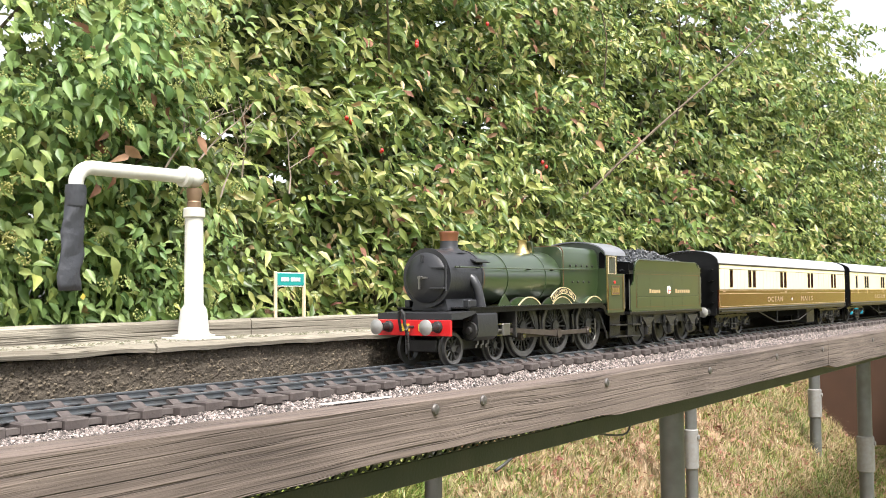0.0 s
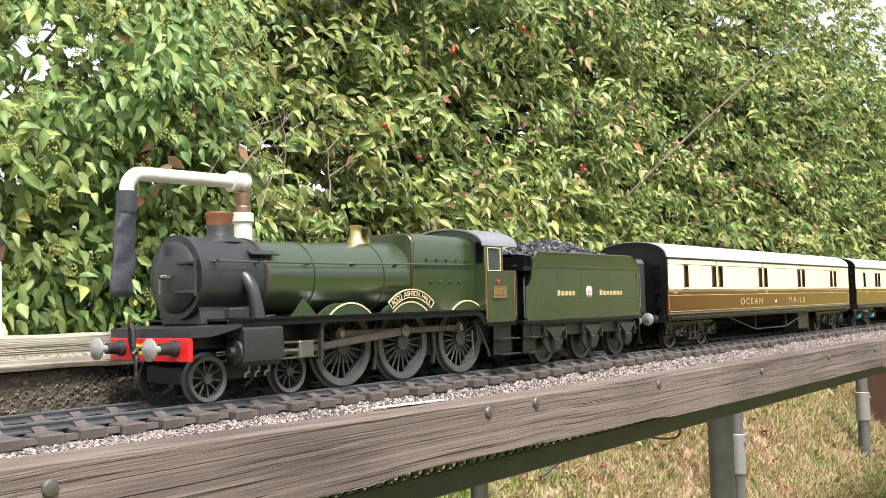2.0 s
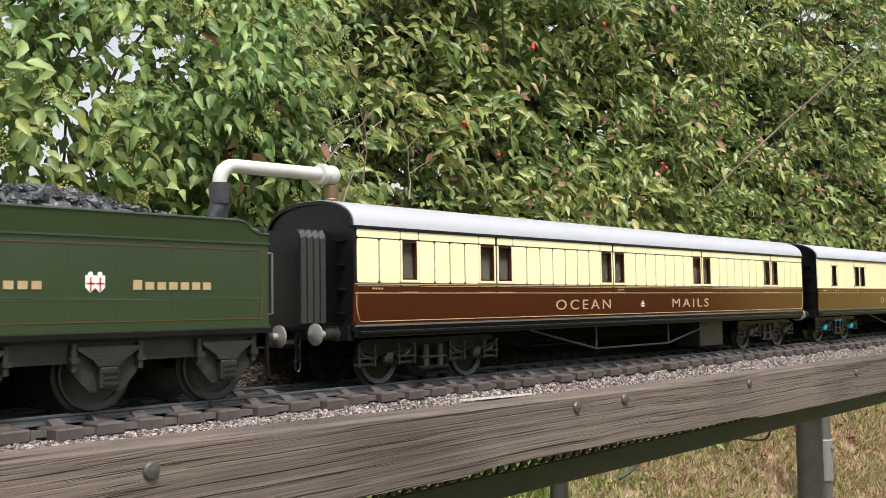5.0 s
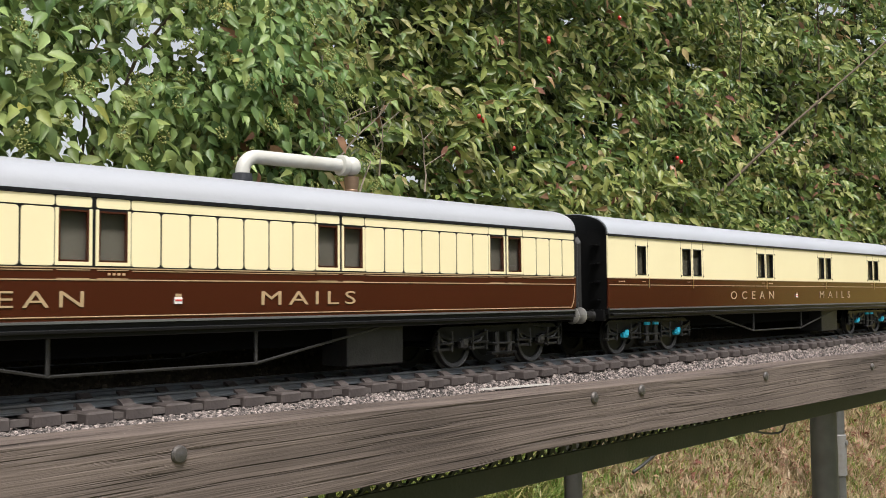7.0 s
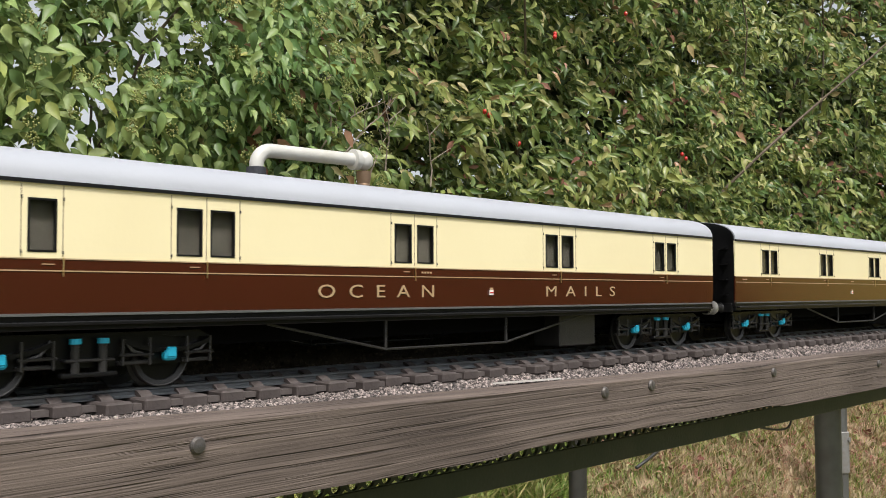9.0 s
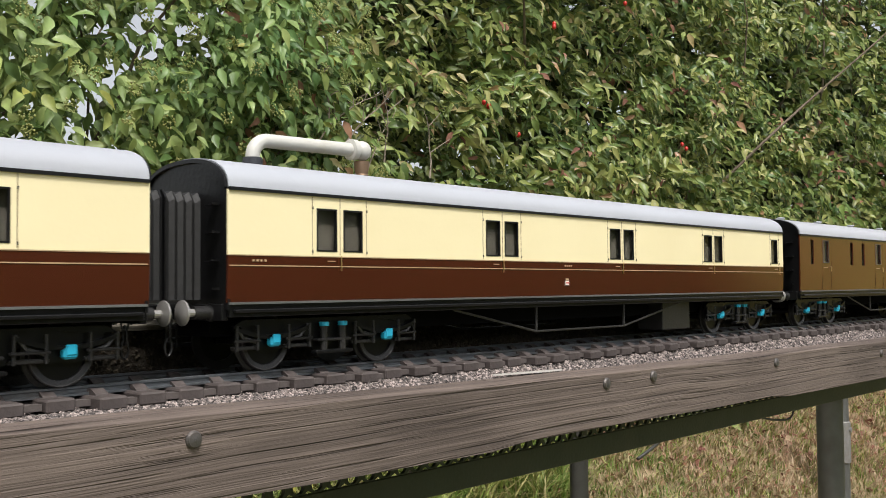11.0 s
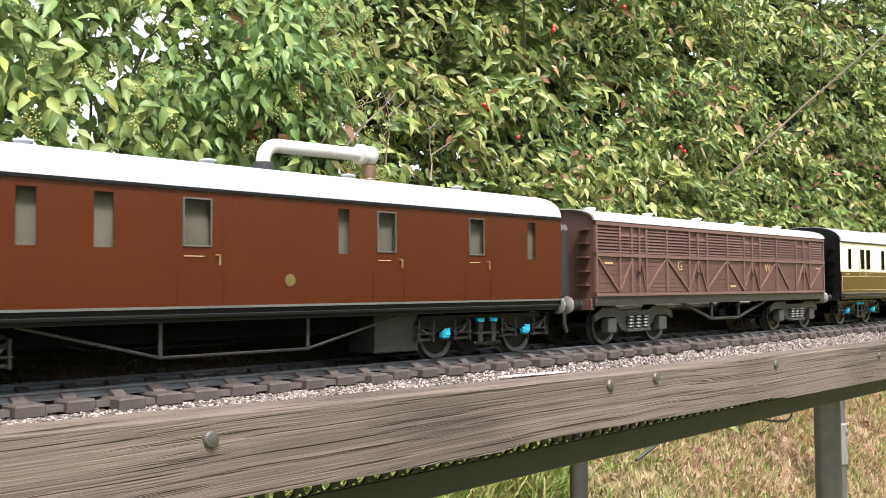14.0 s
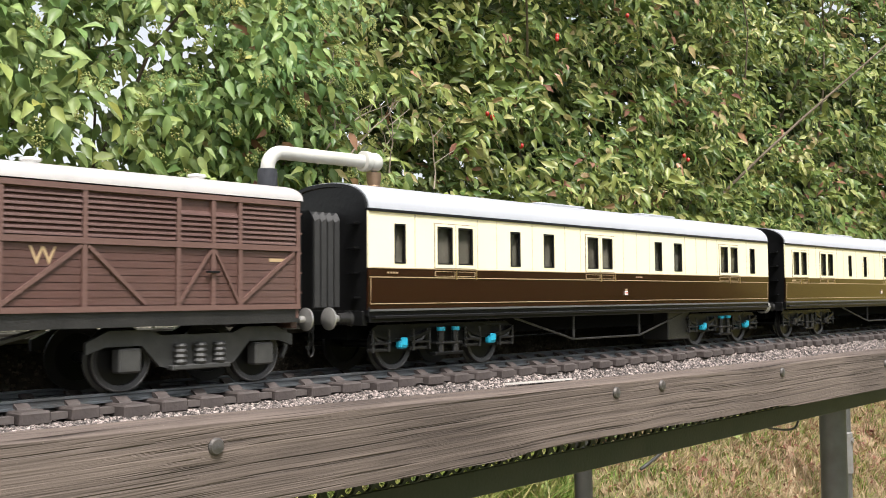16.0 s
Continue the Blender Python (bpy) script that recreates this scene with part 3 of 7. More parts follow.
def build_hedge():
    hedge = empty("hedge", 3.0, 1.0, 0.0)
    tagged(hedge, "tall unclipped mixed shrub hedge with yellow-green leaves and red berries", "hedge")
    hedge.location = (0, 0, 0)
    rng = np.random.default_rng(11)
    top = lambda x: min(2.3, 0.75 + 0.52 * max(x, 0.2)) + 0.1 * math.sin(x * 3.1)
    p = cluster_points(50000, 0.98, 3.4, top, 12, 0.45)
    p = p[gap_mask(p, 0.004)]
    leaf_cloud("leaves", p[:, :3], rng.uniform(0.026, 0.048, len(p)), 0.43, SHRUB, 13, hedge, spread=0.5, fine=True, ways=p[:, 3:])
    rng = np.random.default_rng(14)
    p = cluster_points(50000, 3.3, 9.5, lambda x: 2.3 + 0.15 * math.sin(x * 2.3) - 0.05 * max(x - 6, 0), 15, 0.55)
    leaf_cloud("leaves", p[:, :3], rng.uniform(0.034, 0.060, len(p)), 0.44, SHRUB, 16, hedge, spread=0.5, ways=p[:, 3:])
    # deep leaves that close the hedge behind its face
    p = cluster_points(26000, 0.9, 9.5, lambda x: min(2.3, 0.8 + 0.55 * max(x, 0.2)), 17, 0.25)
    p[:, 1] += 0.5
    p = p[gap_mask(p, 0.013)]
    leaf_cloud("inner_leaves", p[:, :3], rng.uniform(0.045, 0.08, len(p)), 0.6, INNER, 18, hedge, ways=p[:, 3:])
    # growth at its heart, past which no sky shows, coloured dark as shade
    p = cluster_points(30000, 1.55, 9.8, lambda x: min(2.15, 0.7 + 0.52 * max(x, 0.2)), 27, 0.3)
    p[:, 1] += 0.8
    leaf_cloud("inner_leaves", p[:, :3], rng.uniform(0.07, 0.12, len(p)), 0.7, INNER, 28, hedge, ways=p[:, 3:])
    # small dark leaves fill the hollow beside the ivy; their colour deepens its shade
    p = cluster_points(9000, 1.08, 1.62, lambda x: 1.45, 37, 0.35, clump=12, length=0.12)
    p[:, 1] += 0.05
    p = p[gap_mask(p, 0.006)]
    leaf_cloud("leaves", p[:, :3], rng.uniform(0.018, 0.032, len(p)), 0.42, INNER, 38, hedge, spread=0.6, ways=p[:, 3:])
    p = cluster_points(800, 0.8, 4.5, top, 19, 0.15, clump=5)
    leaf_cloud("dry_leaves", p[:, :3], rng.uniform(0.022, 0.04, len(p)), 0.45, DRY_LEAF, 20, hedge, ways=p[:, 3:])
    # stems
    for k in range(30):
        x = rng.uniform(0.7, 6.5)
        y = face_depth(x, 0.9) + rng.uniform(0.4, 0.7)
        pts, q = [], Vector((x, y, 0.03))
        d = Vector((rng.normal(0, 0.25), rng.normal(-0.05, 0.1), 1))
        n = 12
        for j in range(n):
            pts.append(q.copy())
            d += Vector((rng.normal(0, 0.16), rng.normal(0, 0.12), 0))
            q = q + d.normalized() * (0.14 if x < 2.5 else 0.18)
        r0 = rng.uniform(0.004, 0.011)
        part("stem", sweep(pts, [r0 * (1 - 0.8 * j / n) for j in range(n)], 6), BARK, hedge)
    # bare dead twigs standing out of the face
    dead = mat("bare_grey_twig", (0.30, 0.25, 0.20), 0.85, second=(0.2, 0.16, 0.13), scale=90)
    for x, z, dx, dz in ((1.03, 0.70, 0.07, 0.19), (1.06, 0.74, 0.03, 0.17), (1.10, 0.72, 0.09, 0.12), (1.15, 0.66, 0.06, 0.15), (1.20, 0.70, -0.05, 0.14), (1.32, 0.68, 0.03, 0.13)):
        q, d, pts = Vector((x, 0.80, z)), Vector((dx, -0.02, dz)).normalized(), []
        n = Vector((dx, dz, 0)).length
        for j in range(9):
            pts.append(q.copy())
            d = (d + Vector((rng.normal(0, 0.16), rng.normal(0, 0.08), rng.normal(0, 0.08)))).normalized()
            q = q + d * n / 8
        part("twig", sweep(pts, [0.0019 * (1 - 0.09 * j) for j in range(9)], 6), dead, hedge)
        for j in (3, 5, 6):
            e = pts[j] + Vector((rng.normal(0, 0.03), -0.01, 0.03))
            part("twig", sweep([pts[j], (pts[j] + e) / 2 + Vector((0.003, 0, 0.002)), e], [0.001, 0.0008, 0.0005], 5), dead, hedge)
    # rose hips
    for x, y, z, c in ((1.617, 0.908, 0.861, 4), (1.754, 0.926, 0.815, 2), (2.28, 0.80, 0.83, 2), (1.72, 0.80, 1.03, 2), (2.0, 0.80, 1.15, 1)):
        for j in range(c):
            bm = lathe([(0.001, -0.006), (0.004, -0.0035), (0.005, 0.0), (0.004, 0.004), (0.001, 0.006)], "Z", (x - 0.03 + rng.normal(0, 0.006), y - 0.025 + rng.normal(0, 0.004), z + 0.012 + rng.normal(0, 0.007)), 10)
            part("berry", bm, BERRY, hedge, smooth=True)


build_hedge()


def build_litter():
    rng = np.random.default_rng(51)
    xy = rng.uniform((0.6, 0.3), (6.0, 1.25), (6500, 2))
    p = np.array([(x, y, ground_height(x, y) + 0.012 + rng.uniform(0, 0.01)) for x, y in xy])
    ob = leaf_cloud("leaf_litter", p, rng.uniform(0.012, 0.028, len(p)), 0.5, DRY_LEAF, 52, None, face=(0, -0.3, 1.0), spread=0.35, droop=0.0)
    tagged(ob, "fallen dry brown leaves scattered on the bank", "fallen leaves", kind="stuff")
    p = np.array([(x, y, ground_height(x, y) + 0.03 + rng.uniform(0, 0.05)) for x, y in rng.uniform((0.8, 0.84), (5.0, 1.05), (1100, 2))])
    ob = leaf_cloud("weeds", p, rng.uniform(0.015, 0.032, len(p)), 0.6, SHRUB, 53, None, face=(0, -0.6, 1.0), spread=0.5, droop=0.0)
    tagged(ob, "low green broad-leaved weeds along the hedge foot", "weeds", kind="stuff")


build_litter()


def build_ivy():
    ivy = empty("ivy_bush")
    tagged(ivy, "dense ivy with large pointed green leaves and pale flower heads", "ivy")
    rng = np.random.default_rng(31)
    top = lambda x: 1.35 + 0.2 * math.sin(x * 5)
    p = cluster_points(27000, 0.35, 1.17, top, 32, 0.4, clump=10)
    p[:, 1] -= 0.03
    p = p[gap_mask(p, 0.004)]
    size = rng.uniform(0.017, 0.029, len(p)) * np.clip(1.55 - 0.9 * (p[:, 0] - 0.45), 0.9, 1.65)
    leaf_cloud("leaves", p[:, :3], size, 0.5, IVY, 33, ivy, spread=0.42, droop=1.5, ways=p[:, 3:], fine=True)
    p = cluster_points(2900, 0.3, 1.15, top, 34, 0.2)
    p[:, 1] += 0.55
    p = p[gap_mask(p, 0.013)]
    leaf_cloud("inner_leaves", p[:, :3], rng.uniform(0.05, 0.08, len(p)), 0.8, IVY, 35, ivy, ways=p[:, 3:])
    for k in range(16):
        x = rng.uniform(0.4, 1.1)
        q, d, pts = Vector((x, face_depth(x, 0.8) + rng.uniform(0.3, 0.5), 0.05)), Vector((rng.normal(0, 0.3), 0, 1)), []
        for j in range(11):
            pts.append(q.copy())
            d += Vector((rng.normal(0, 0.22), rng.normal(0, 0.1), 0))
            q = q + d.normalized() * 0.11
        r0 = rng.uniform(0.003, 0.007)
        part("stem", sweep(pts, [r0 * (1 - 0.07 * j) for j in range(11)], 6), BARK, ivy)
    # round flower heads: small knobs on stalks
    verts, faces = [], []
    knob = [(0, 0, 1), (0.8, 0, 0.3), (0, 0.8, 0.3), (-0.8, 0, 0.3), (0, -0.8, 0.3), (0, 0, -0.7)]
    kf = [(0, 1, 2), (0, 2, 3), (0, 3, 4), (0, 4, 1), (5, 2, 1), (5, 3, 2), (5, 4, 3), (5, 1, 4)]
    for k in range(170):
        x, z = rng.uniform(0.45, 1.15), rng.uniform(0.45, 1.15)
        c = np.array((x, face_depth(x, z) - 0.08 - rng.uniform(0, 0.04), z))
        for j in range(26):
            v = rng.normal(0, 1, 3)
            v = c + v / np.linalg.norm(v) * 0.0095
            b = len(verts)
            verts += [tuple(v + np.array(q) * 0.0023) for q in knob]
            faces += [tuple(b + i for i in f) for f in kf]
    fl = mesh_from("flower_head", verts, faces, leaf_mat("ivy_flower", [(0.0, (0.24, 0.29, 0.08)), (1.0, (0.42, 0.46, 0.18))], 0.6), ivy, True)
    fl["kind"] = "stuff"


build_ivy()


# ================= raised trackbed =================
def build_trackbed():
    bed = empty("trackbed", 0, 0, RAIL)
    bed.location = (0, 0, 0)
    tagged(bed, "raised garden railway trackbed of weathered timber on scaffold posts", "trackbed")

    def edge(x):
        """Height of the board's upper edge: it sags a little between its posts."""
        pts = ((-0.5, 0.418), (0.16, 0.4097), (0.43, 0.4050), (0.75, 0.4015), (1.21, 0.3990), (2.23, 0.3982), (4.0, 0.398), (9.0, 0.398))
        for (a, u), (b, v) in zip(pts, pts[1:]):
            if x <= b:
                return u + (v - u) * (x - a) / (b - a)
        return pts[-1][1]

    def low(x):
        return edge(x) - 0.0445 + (0.006 if 0.5 < x < 0.9 else 0.0) * 0.5 + (-0.007 if x > 1.77 else 0.0)

    for n, (xa, xb) in enumerate(((-0.5, 1.757), (1.759, 4.2), (4.203, 9.0))):
        bm = bmesh.new()
        rows = []
        steps = 60
        for k in range(steps + 1):
            x = xa + (xb - xa) * k / steps
            w = 0.0006 * noise.noise((x * 9, n, 0))
            t, b = edge(x) + w, low(x) + 0.0006 * noise.noise((x * 7, n, 5))
            y0, y1, c = -0.0765, -0.0545, 0.0022
            rows.append([bm.verts.new(v) for v in ((x, y0, b), (x, y0, t - c), (x, y0 + c, t), (x, y1 - c, t + 0.0005), (x, y1, t - c), (x, y1, b))])
        for a, b in zip(rows, rows[1:]):
            for j in range(6):
                bm.faces.new((a[j], a[(j + 1) % 6], b[(j + 1) % 6], b[j]))
        bm.faces.new(rows[0])
        bm.faces.new(rows[-1])
        ob = part("edge_board", bm, TIMBER, bed, "grey-brown weathered sawn timber edge board")
        ob2 = box(xa, xb, 0.0565, 0.0745, 0.352, 0.405)
        part("edge_board", ob2, TIMBER, bed)
    # carriage bolts through the front board
    for x, z in ((0.2567, 0.3977), (0.6098, 0.3968), (0.6762, 0.3975), (0.9024, 0.3942), (1.19, 0.387), (1.465, 0.3885), (1.72, 0.386), (2.1, 0.386), (2.6, 0.386)):
        r = 0.0044
        b = part("bolt", lathe([(r, -0.0018), (r, 0.0004), (r * 0.8, 0.0016), (0.0005, 0.0022)], "Y", (x, -0.0768, z - 0.003), 20), BOLT, bed, "dull grey screw head")
        b.data.transform(Matrix.Translation((x, -0.0768, z - 0.003)) @ Matrix.Rotation(radians(180), 4, "Z") @ Matrix.Translation((-x, 0.0768, -z + 0.003)))
    # corrugated deck and joist
    bm = bmesh.new()
    prev = None
    for k in range(900):
        x = -0.4 + k * 0.0055
        z = 0.3680 + 0.0042 * math.sin(x * 2 * math.pi / 0.021)
        cur = [bm.verts.new((x, y, z)) for y in (-0.052, 0.055)]
        cur += [bm.verts.new((x, y, z + 0.0012)) for y in (0.055, -0.052)]
        if prev:
            for j in range(4):
                bm.faces.new((prev[j], prev[(j + 1) % 4], cur[(j + 1) % 4], cur[j]))
        prev = cur
    part("corrugated_deck", bm, SHEET, bed, "dark corrugated sheet under the ballast")
    part("joist", box(-0.4, 9.0, 0.0, 0.003, 0.3165, 0.3365, 0.0006), CHANNEL, bed, "dark green steel channel")
    part("joist_flange", box(-0.4, 9.0, 0.0035, 0.03, 0.3165, 0.3195), CHANNEL, bed)
    # the punched web above it: daylight shows through the holes
    bm = bmesh.new()
    pitch, za, zb = 0.0151, 0.3368, 0.3555
    for k in range(330):
        cx, cz, hr = -0.3 + pitch * k, 0.3418, 0.0046
        n = 12
        sq = []
        for a in range(n):
            c, sn = math.cos(2 * math.pi * a / n), math.sin(2 * math.pi * a / n)
            q = 1 / max(abs(c), abs(sn))
            sq.append((cx + c * q * pitch / 2, (zb - cz) * sn * q + cz if sn > 0 else (cz - za) * sn * q + cz))
        outer = [bm.verts.new((x, 0.0, z)) for x, z in sq]
        inner = [bm.verts.new((cx + hr * math.cos(2 * math.pi * a / n), 0.0, cz + hr * math.sin(2 * math.pi * a / n))) for a in range(n)]
        deep = [bm.verts.new((v.co.x, 0.003, v.co.z)) for v in inner]
        for a in range(n):
            b = (a + 1) % n
            bm.faces.new((outer[a], outer[b], inner[b], inner[a]))
            bm.faces.new((inner[a], inner[b], deep[b], deep[a]))
    web = part("punched_web", bm, CHANNEL, bed, "row of punched holes in the channel")
    web["kind"] = "stuff"
    # ballast bed between the boards
    def ballast(x, y):
        u = min(max((y + 0.0545) / 0.013, 0), 1)
        return min(edge(x) - 0.0014, 0.4076) * (1 - u) + 0.4084 * u

    bm = bmesh.new()
    prev = None
    for k in range(461):
        x = -0.4 + 0.0205 * k
        row = []
        for j in range(13):
            y = -0.0545 + 0.111 * (j / 12) ** 1.6
            row.append(bm.verts.new((x, y, ballast(x, y) - 0.0006 + 0.0012 * noise.noise((x * 60, y * 60, 0)))))
        if prev:
            for j in range(12):
                bm.faces.new((prev[j], prev[j + 1], row[j + 1], row[j]))
        prev = row
    part("ballast_bed", bm, BED, bed)
    # grit: angular crumbs
    rng = np.random.default_rng(41)
    cube = np.array([(-1, -1, -0.7), (1, -0.8, -0.7), (0.9, 1, -0.7), (-0.8, 0.9, -0.7), (-0.6, -0.5, 0.8), (0.5, -0.7, 0.6), (0.6, 0.5, 0.9), (-0.5, 0.6, 0.5)])
    cf = [(0, 3, 2, 1), (4, 5, 6, 7), (0, 1, 5, 4), (1, 2, 6, 5), (2, 3, 7, 6), (3, 0, 4, 7)]
    verts, faces = [], []
    for k in range(42000):
        u = rng.uniform()
        x = 0.08 + 2.3 * u ** 1.8
        y = rng.uniform(-0.056, -0.040) if rng.uniform() < 0.62 else rng.uniform(-0.04, 0.056)
        s = rng.uniform(0.0006, 0.0014)
        a = rng.uniform(0, 6.283)
        c, sn = math.cos(a), math.sin(a)
        z = ballast(x, y) + rng.uniform(-0.0003, 0.0008)
        b = len(verts)
        j = cube * rng.uniform(0.6, 1.3, (8, 3)) * s
        verts += [(x + p[0] * c - p[1] * sn, y + p[0] * sn + p[1] * c, z + p[2]) for p in j]
        faces += [tuple(b + i for i in f) for f in cf]
    g = mesh_from("ballast_grit", verts, faces, BALLAST, bed)
    g["kind"] = "stuff"
    g["label"] = "pale pinkish ballast grit"
    return bed


TRACKBED = build_trackbed()


def build_splinter():
    bm = bmesh.new()
    pts = ((0.503, 0.0006), (0.515, 0.0016), (0.530, 0.0024), (0.548, 0.0028), (0.566, 0.0021), (0.582, 0.0007))
    rows = [[bm.verts.new(q) for q in ((x, -0.0560 - w, 0.4062 - (x - 0.5) * 0.02), (x, -0.0556 + w, 0.4064 - (x - 0.5) * 0.02), (x, -0.0558, 0.4074 - (x - 0.5) * 0.02))] for x, w in pts]
    for a, b in zip(rows, rows[1:]):
        for j in range(3):
            bm.faces.new((a[j], a[(j + 1) % 3], b[(j + 1) % 3], b[j]))
    bm.faces.new(rows[0])
    bm.faces.new(rows[-1])
    ob = link("splinter", bm, mat("bleached_splinter", (0.30, 0.285, 0.26), 0.8, second=(0.24, 0.22, 0.19), scale=150, stretch=(0.15, 1, 1), bump=0.4))
    tagged(ob, "bleached grey wood splinter lying along the edge board", "wood splinter")


build_splinter()


def scaffold_post(x, y, r, z1, clamps=(), material=GALV, label="grey galvanised scaffold tube holding up the trackbed", z0=None):
    post = empty("scaffold_post", x, y, 0)
    tagged(post, label, "post", group="trackbed posts")
    z0 = ground_height(x, y) - 0.05 if z0 is None else z0
    shaded(part("tube", tube((0, 0, z0), (0, 0, z1), r, seg=24), material, post))
    for z in clamps:
        shaded(part("clamp", lathe([(r * 1.02, -0.056), (r * 1.22, -0.053), (r * 1.22, 0.053), (r * 1.02, 0.056)], "Z", (0, 0, z), 24), RUST if material is GALV else material, post, "grey cast tube clamp"))
        part("clamp_bolt", tube((0, -r * 1.1, z + 0.034), (0, -r * 1.42, z + 0.034), 0.007, seg=8), RUST, post)


scaffold_post(1.652, 0.170, 0.0218, 0.335)
scaffold_post(2.620, 0.520, 0.0165, 0.335, (0.042,))
scaffold_post(1.320, 0.458, 0.0152, 0.335, (), DARK_TUBE, "dark painted steel post under a cross bearer")
scaffold_post(0.5128, 0.0324, 0.0035, 0.33, (), GALV, "thin pale steel rod under the trackbed")
scaffold_post(3.985, 0.546, 0.0215, 0.335, (0.038, -0.263))
scaffold_post(3.246, 0.197, 0.0215, 0.335, (-0.029,))
for bx, by in ((1.320, 0.49), (1.652, 0.20), (2.620, 0.55), (3.246, 0.23), (3.985, 0.58)):
    bearer = link("cross_bearer", box(bx - 0.02, bx + 0.02, 0.014, by, 0.335, 0.352, 0.002), JOIST)
    tagged(bearer, "green-stained timber bearer between posts and trackbed", "bearer", group="trackbed bearers")


def build_panel():
    b = empty("brown_panel", 4.5, 0.0, 0)
    tagged(b, "dark brown board standing behind the scaffold tubes", "board")
    part("board", box(0.0, 0.022, -0.35, 0.665, -0.185, 0.34, 0.003), BROWN_BOARD, b)


build_panel()


def cable(points, r, label):
    ob = link("cable", sweep(points, r, 8), DARK_TUBE, smooth=True)
    tagged(ob, label, "cable")


cable([(1.0423, 0.014, 0.3180), (1.065, 0.014, 0.3125), (1.0882, 0.014, 0.3082), (1.11, 0.014, 0.3052), (1.1276, 0.014, 0.3040), (1.138, 0.014, 0.3048), (1.1442, 0.014, 0.3078), (1.1475, 0.014, 0.3120), (1.1479, 0.014, 0.3180)], 0.0013, "thin black cable looped under the joist")
cable([(1.822, 0.66, 0.088), (1.862, 0.66, 0.098), (1.90, 0.66, 0.110), (1.94, 0.66, 0.123), (1.976, 0.66, 0.137), (2.02, 0.64, 0.160), (2.06, 0.55, 0.205), (2.08, 0.35, 0.27), (2.09, 0.10, 0.338)], 0.0038, "thick black cable hanging from behind the trackbed")


# ================= track =================
def build_track():
    track = empty("track", 0, 0, 0)
    tagged(track, "model railway track with brown plastic sleepers and tarnished rails", "track")
    prof = [(-0.0034, -0.0046), (0.0034, -0.0046), (0.0034, -0.0040), (0.0007, -0.0034), (0.0007, -0.0018), (0.0014, -0.0012), (0.0014, -0.0003), (0.0010, 0.0), (-0.0010, 0.0), (-0.0014, -0.0003), (-0.0014, -0.0012), (-0.0007, -0.0018), (-0.0007, -0.0034), (-0.0034, -0.0040)]
    for y in (-0.0241, 0.0241):
        part("rail", extrude_yz([(y + a, RAIL + b) for a, b in prof], -0.4, 9.0), RAIL_METAL, track, "tarnished grey rail")
    bm = bmesh.new()
    top, base = RAIL - 0.0044, RAIL - 0.0110
    # a moulded sleeper: worn block with chairs outside and inside both rails
    box(-0.0073, 0.0073, -0.0440, 0.0440, base, top, 0.0010, bm)
    for y in (-0.0241, 0.0241):
        for s in (-1, 1):
            extrude_yz([(y + s * 0.0010, top - 0.001), (y + s * 0.0010, top + 0.0030), (y + s * 0.0034, top + 0.0028), (y + s * 0.0075, top + 0.0008), (y + s * 0.0085, top - 0.001)], -0.0034, 0.0034, bm)
    # the webs that tie it to the next
    for y in (-0.0370, -0.0241, 0.0241):
        box(0.007, 0.0172, y - 0.003, y + 0.003, base + 0.0016, base + 0.0048, 0, bm)
    first = part("sleeper", bm, SLEEPER, track, "weathered brown plastic sleeper")
    first.location = (-0.302, 0, 0)
    rng = random.Random(5)
    for k in range(1, 300):
        o = new("sleeper", first.data)
        o.parent = track
        o.location = (-0.302 + 0.0242 * k, rng.uniform(-0.0014, 0.0014), rng.uniform(-0.0005, 0.0002))
        o.rotation_euler = (rng.uniform(-0.006, 0.006), 0, rng.uniform(-0.05, 0.05))


build_track()


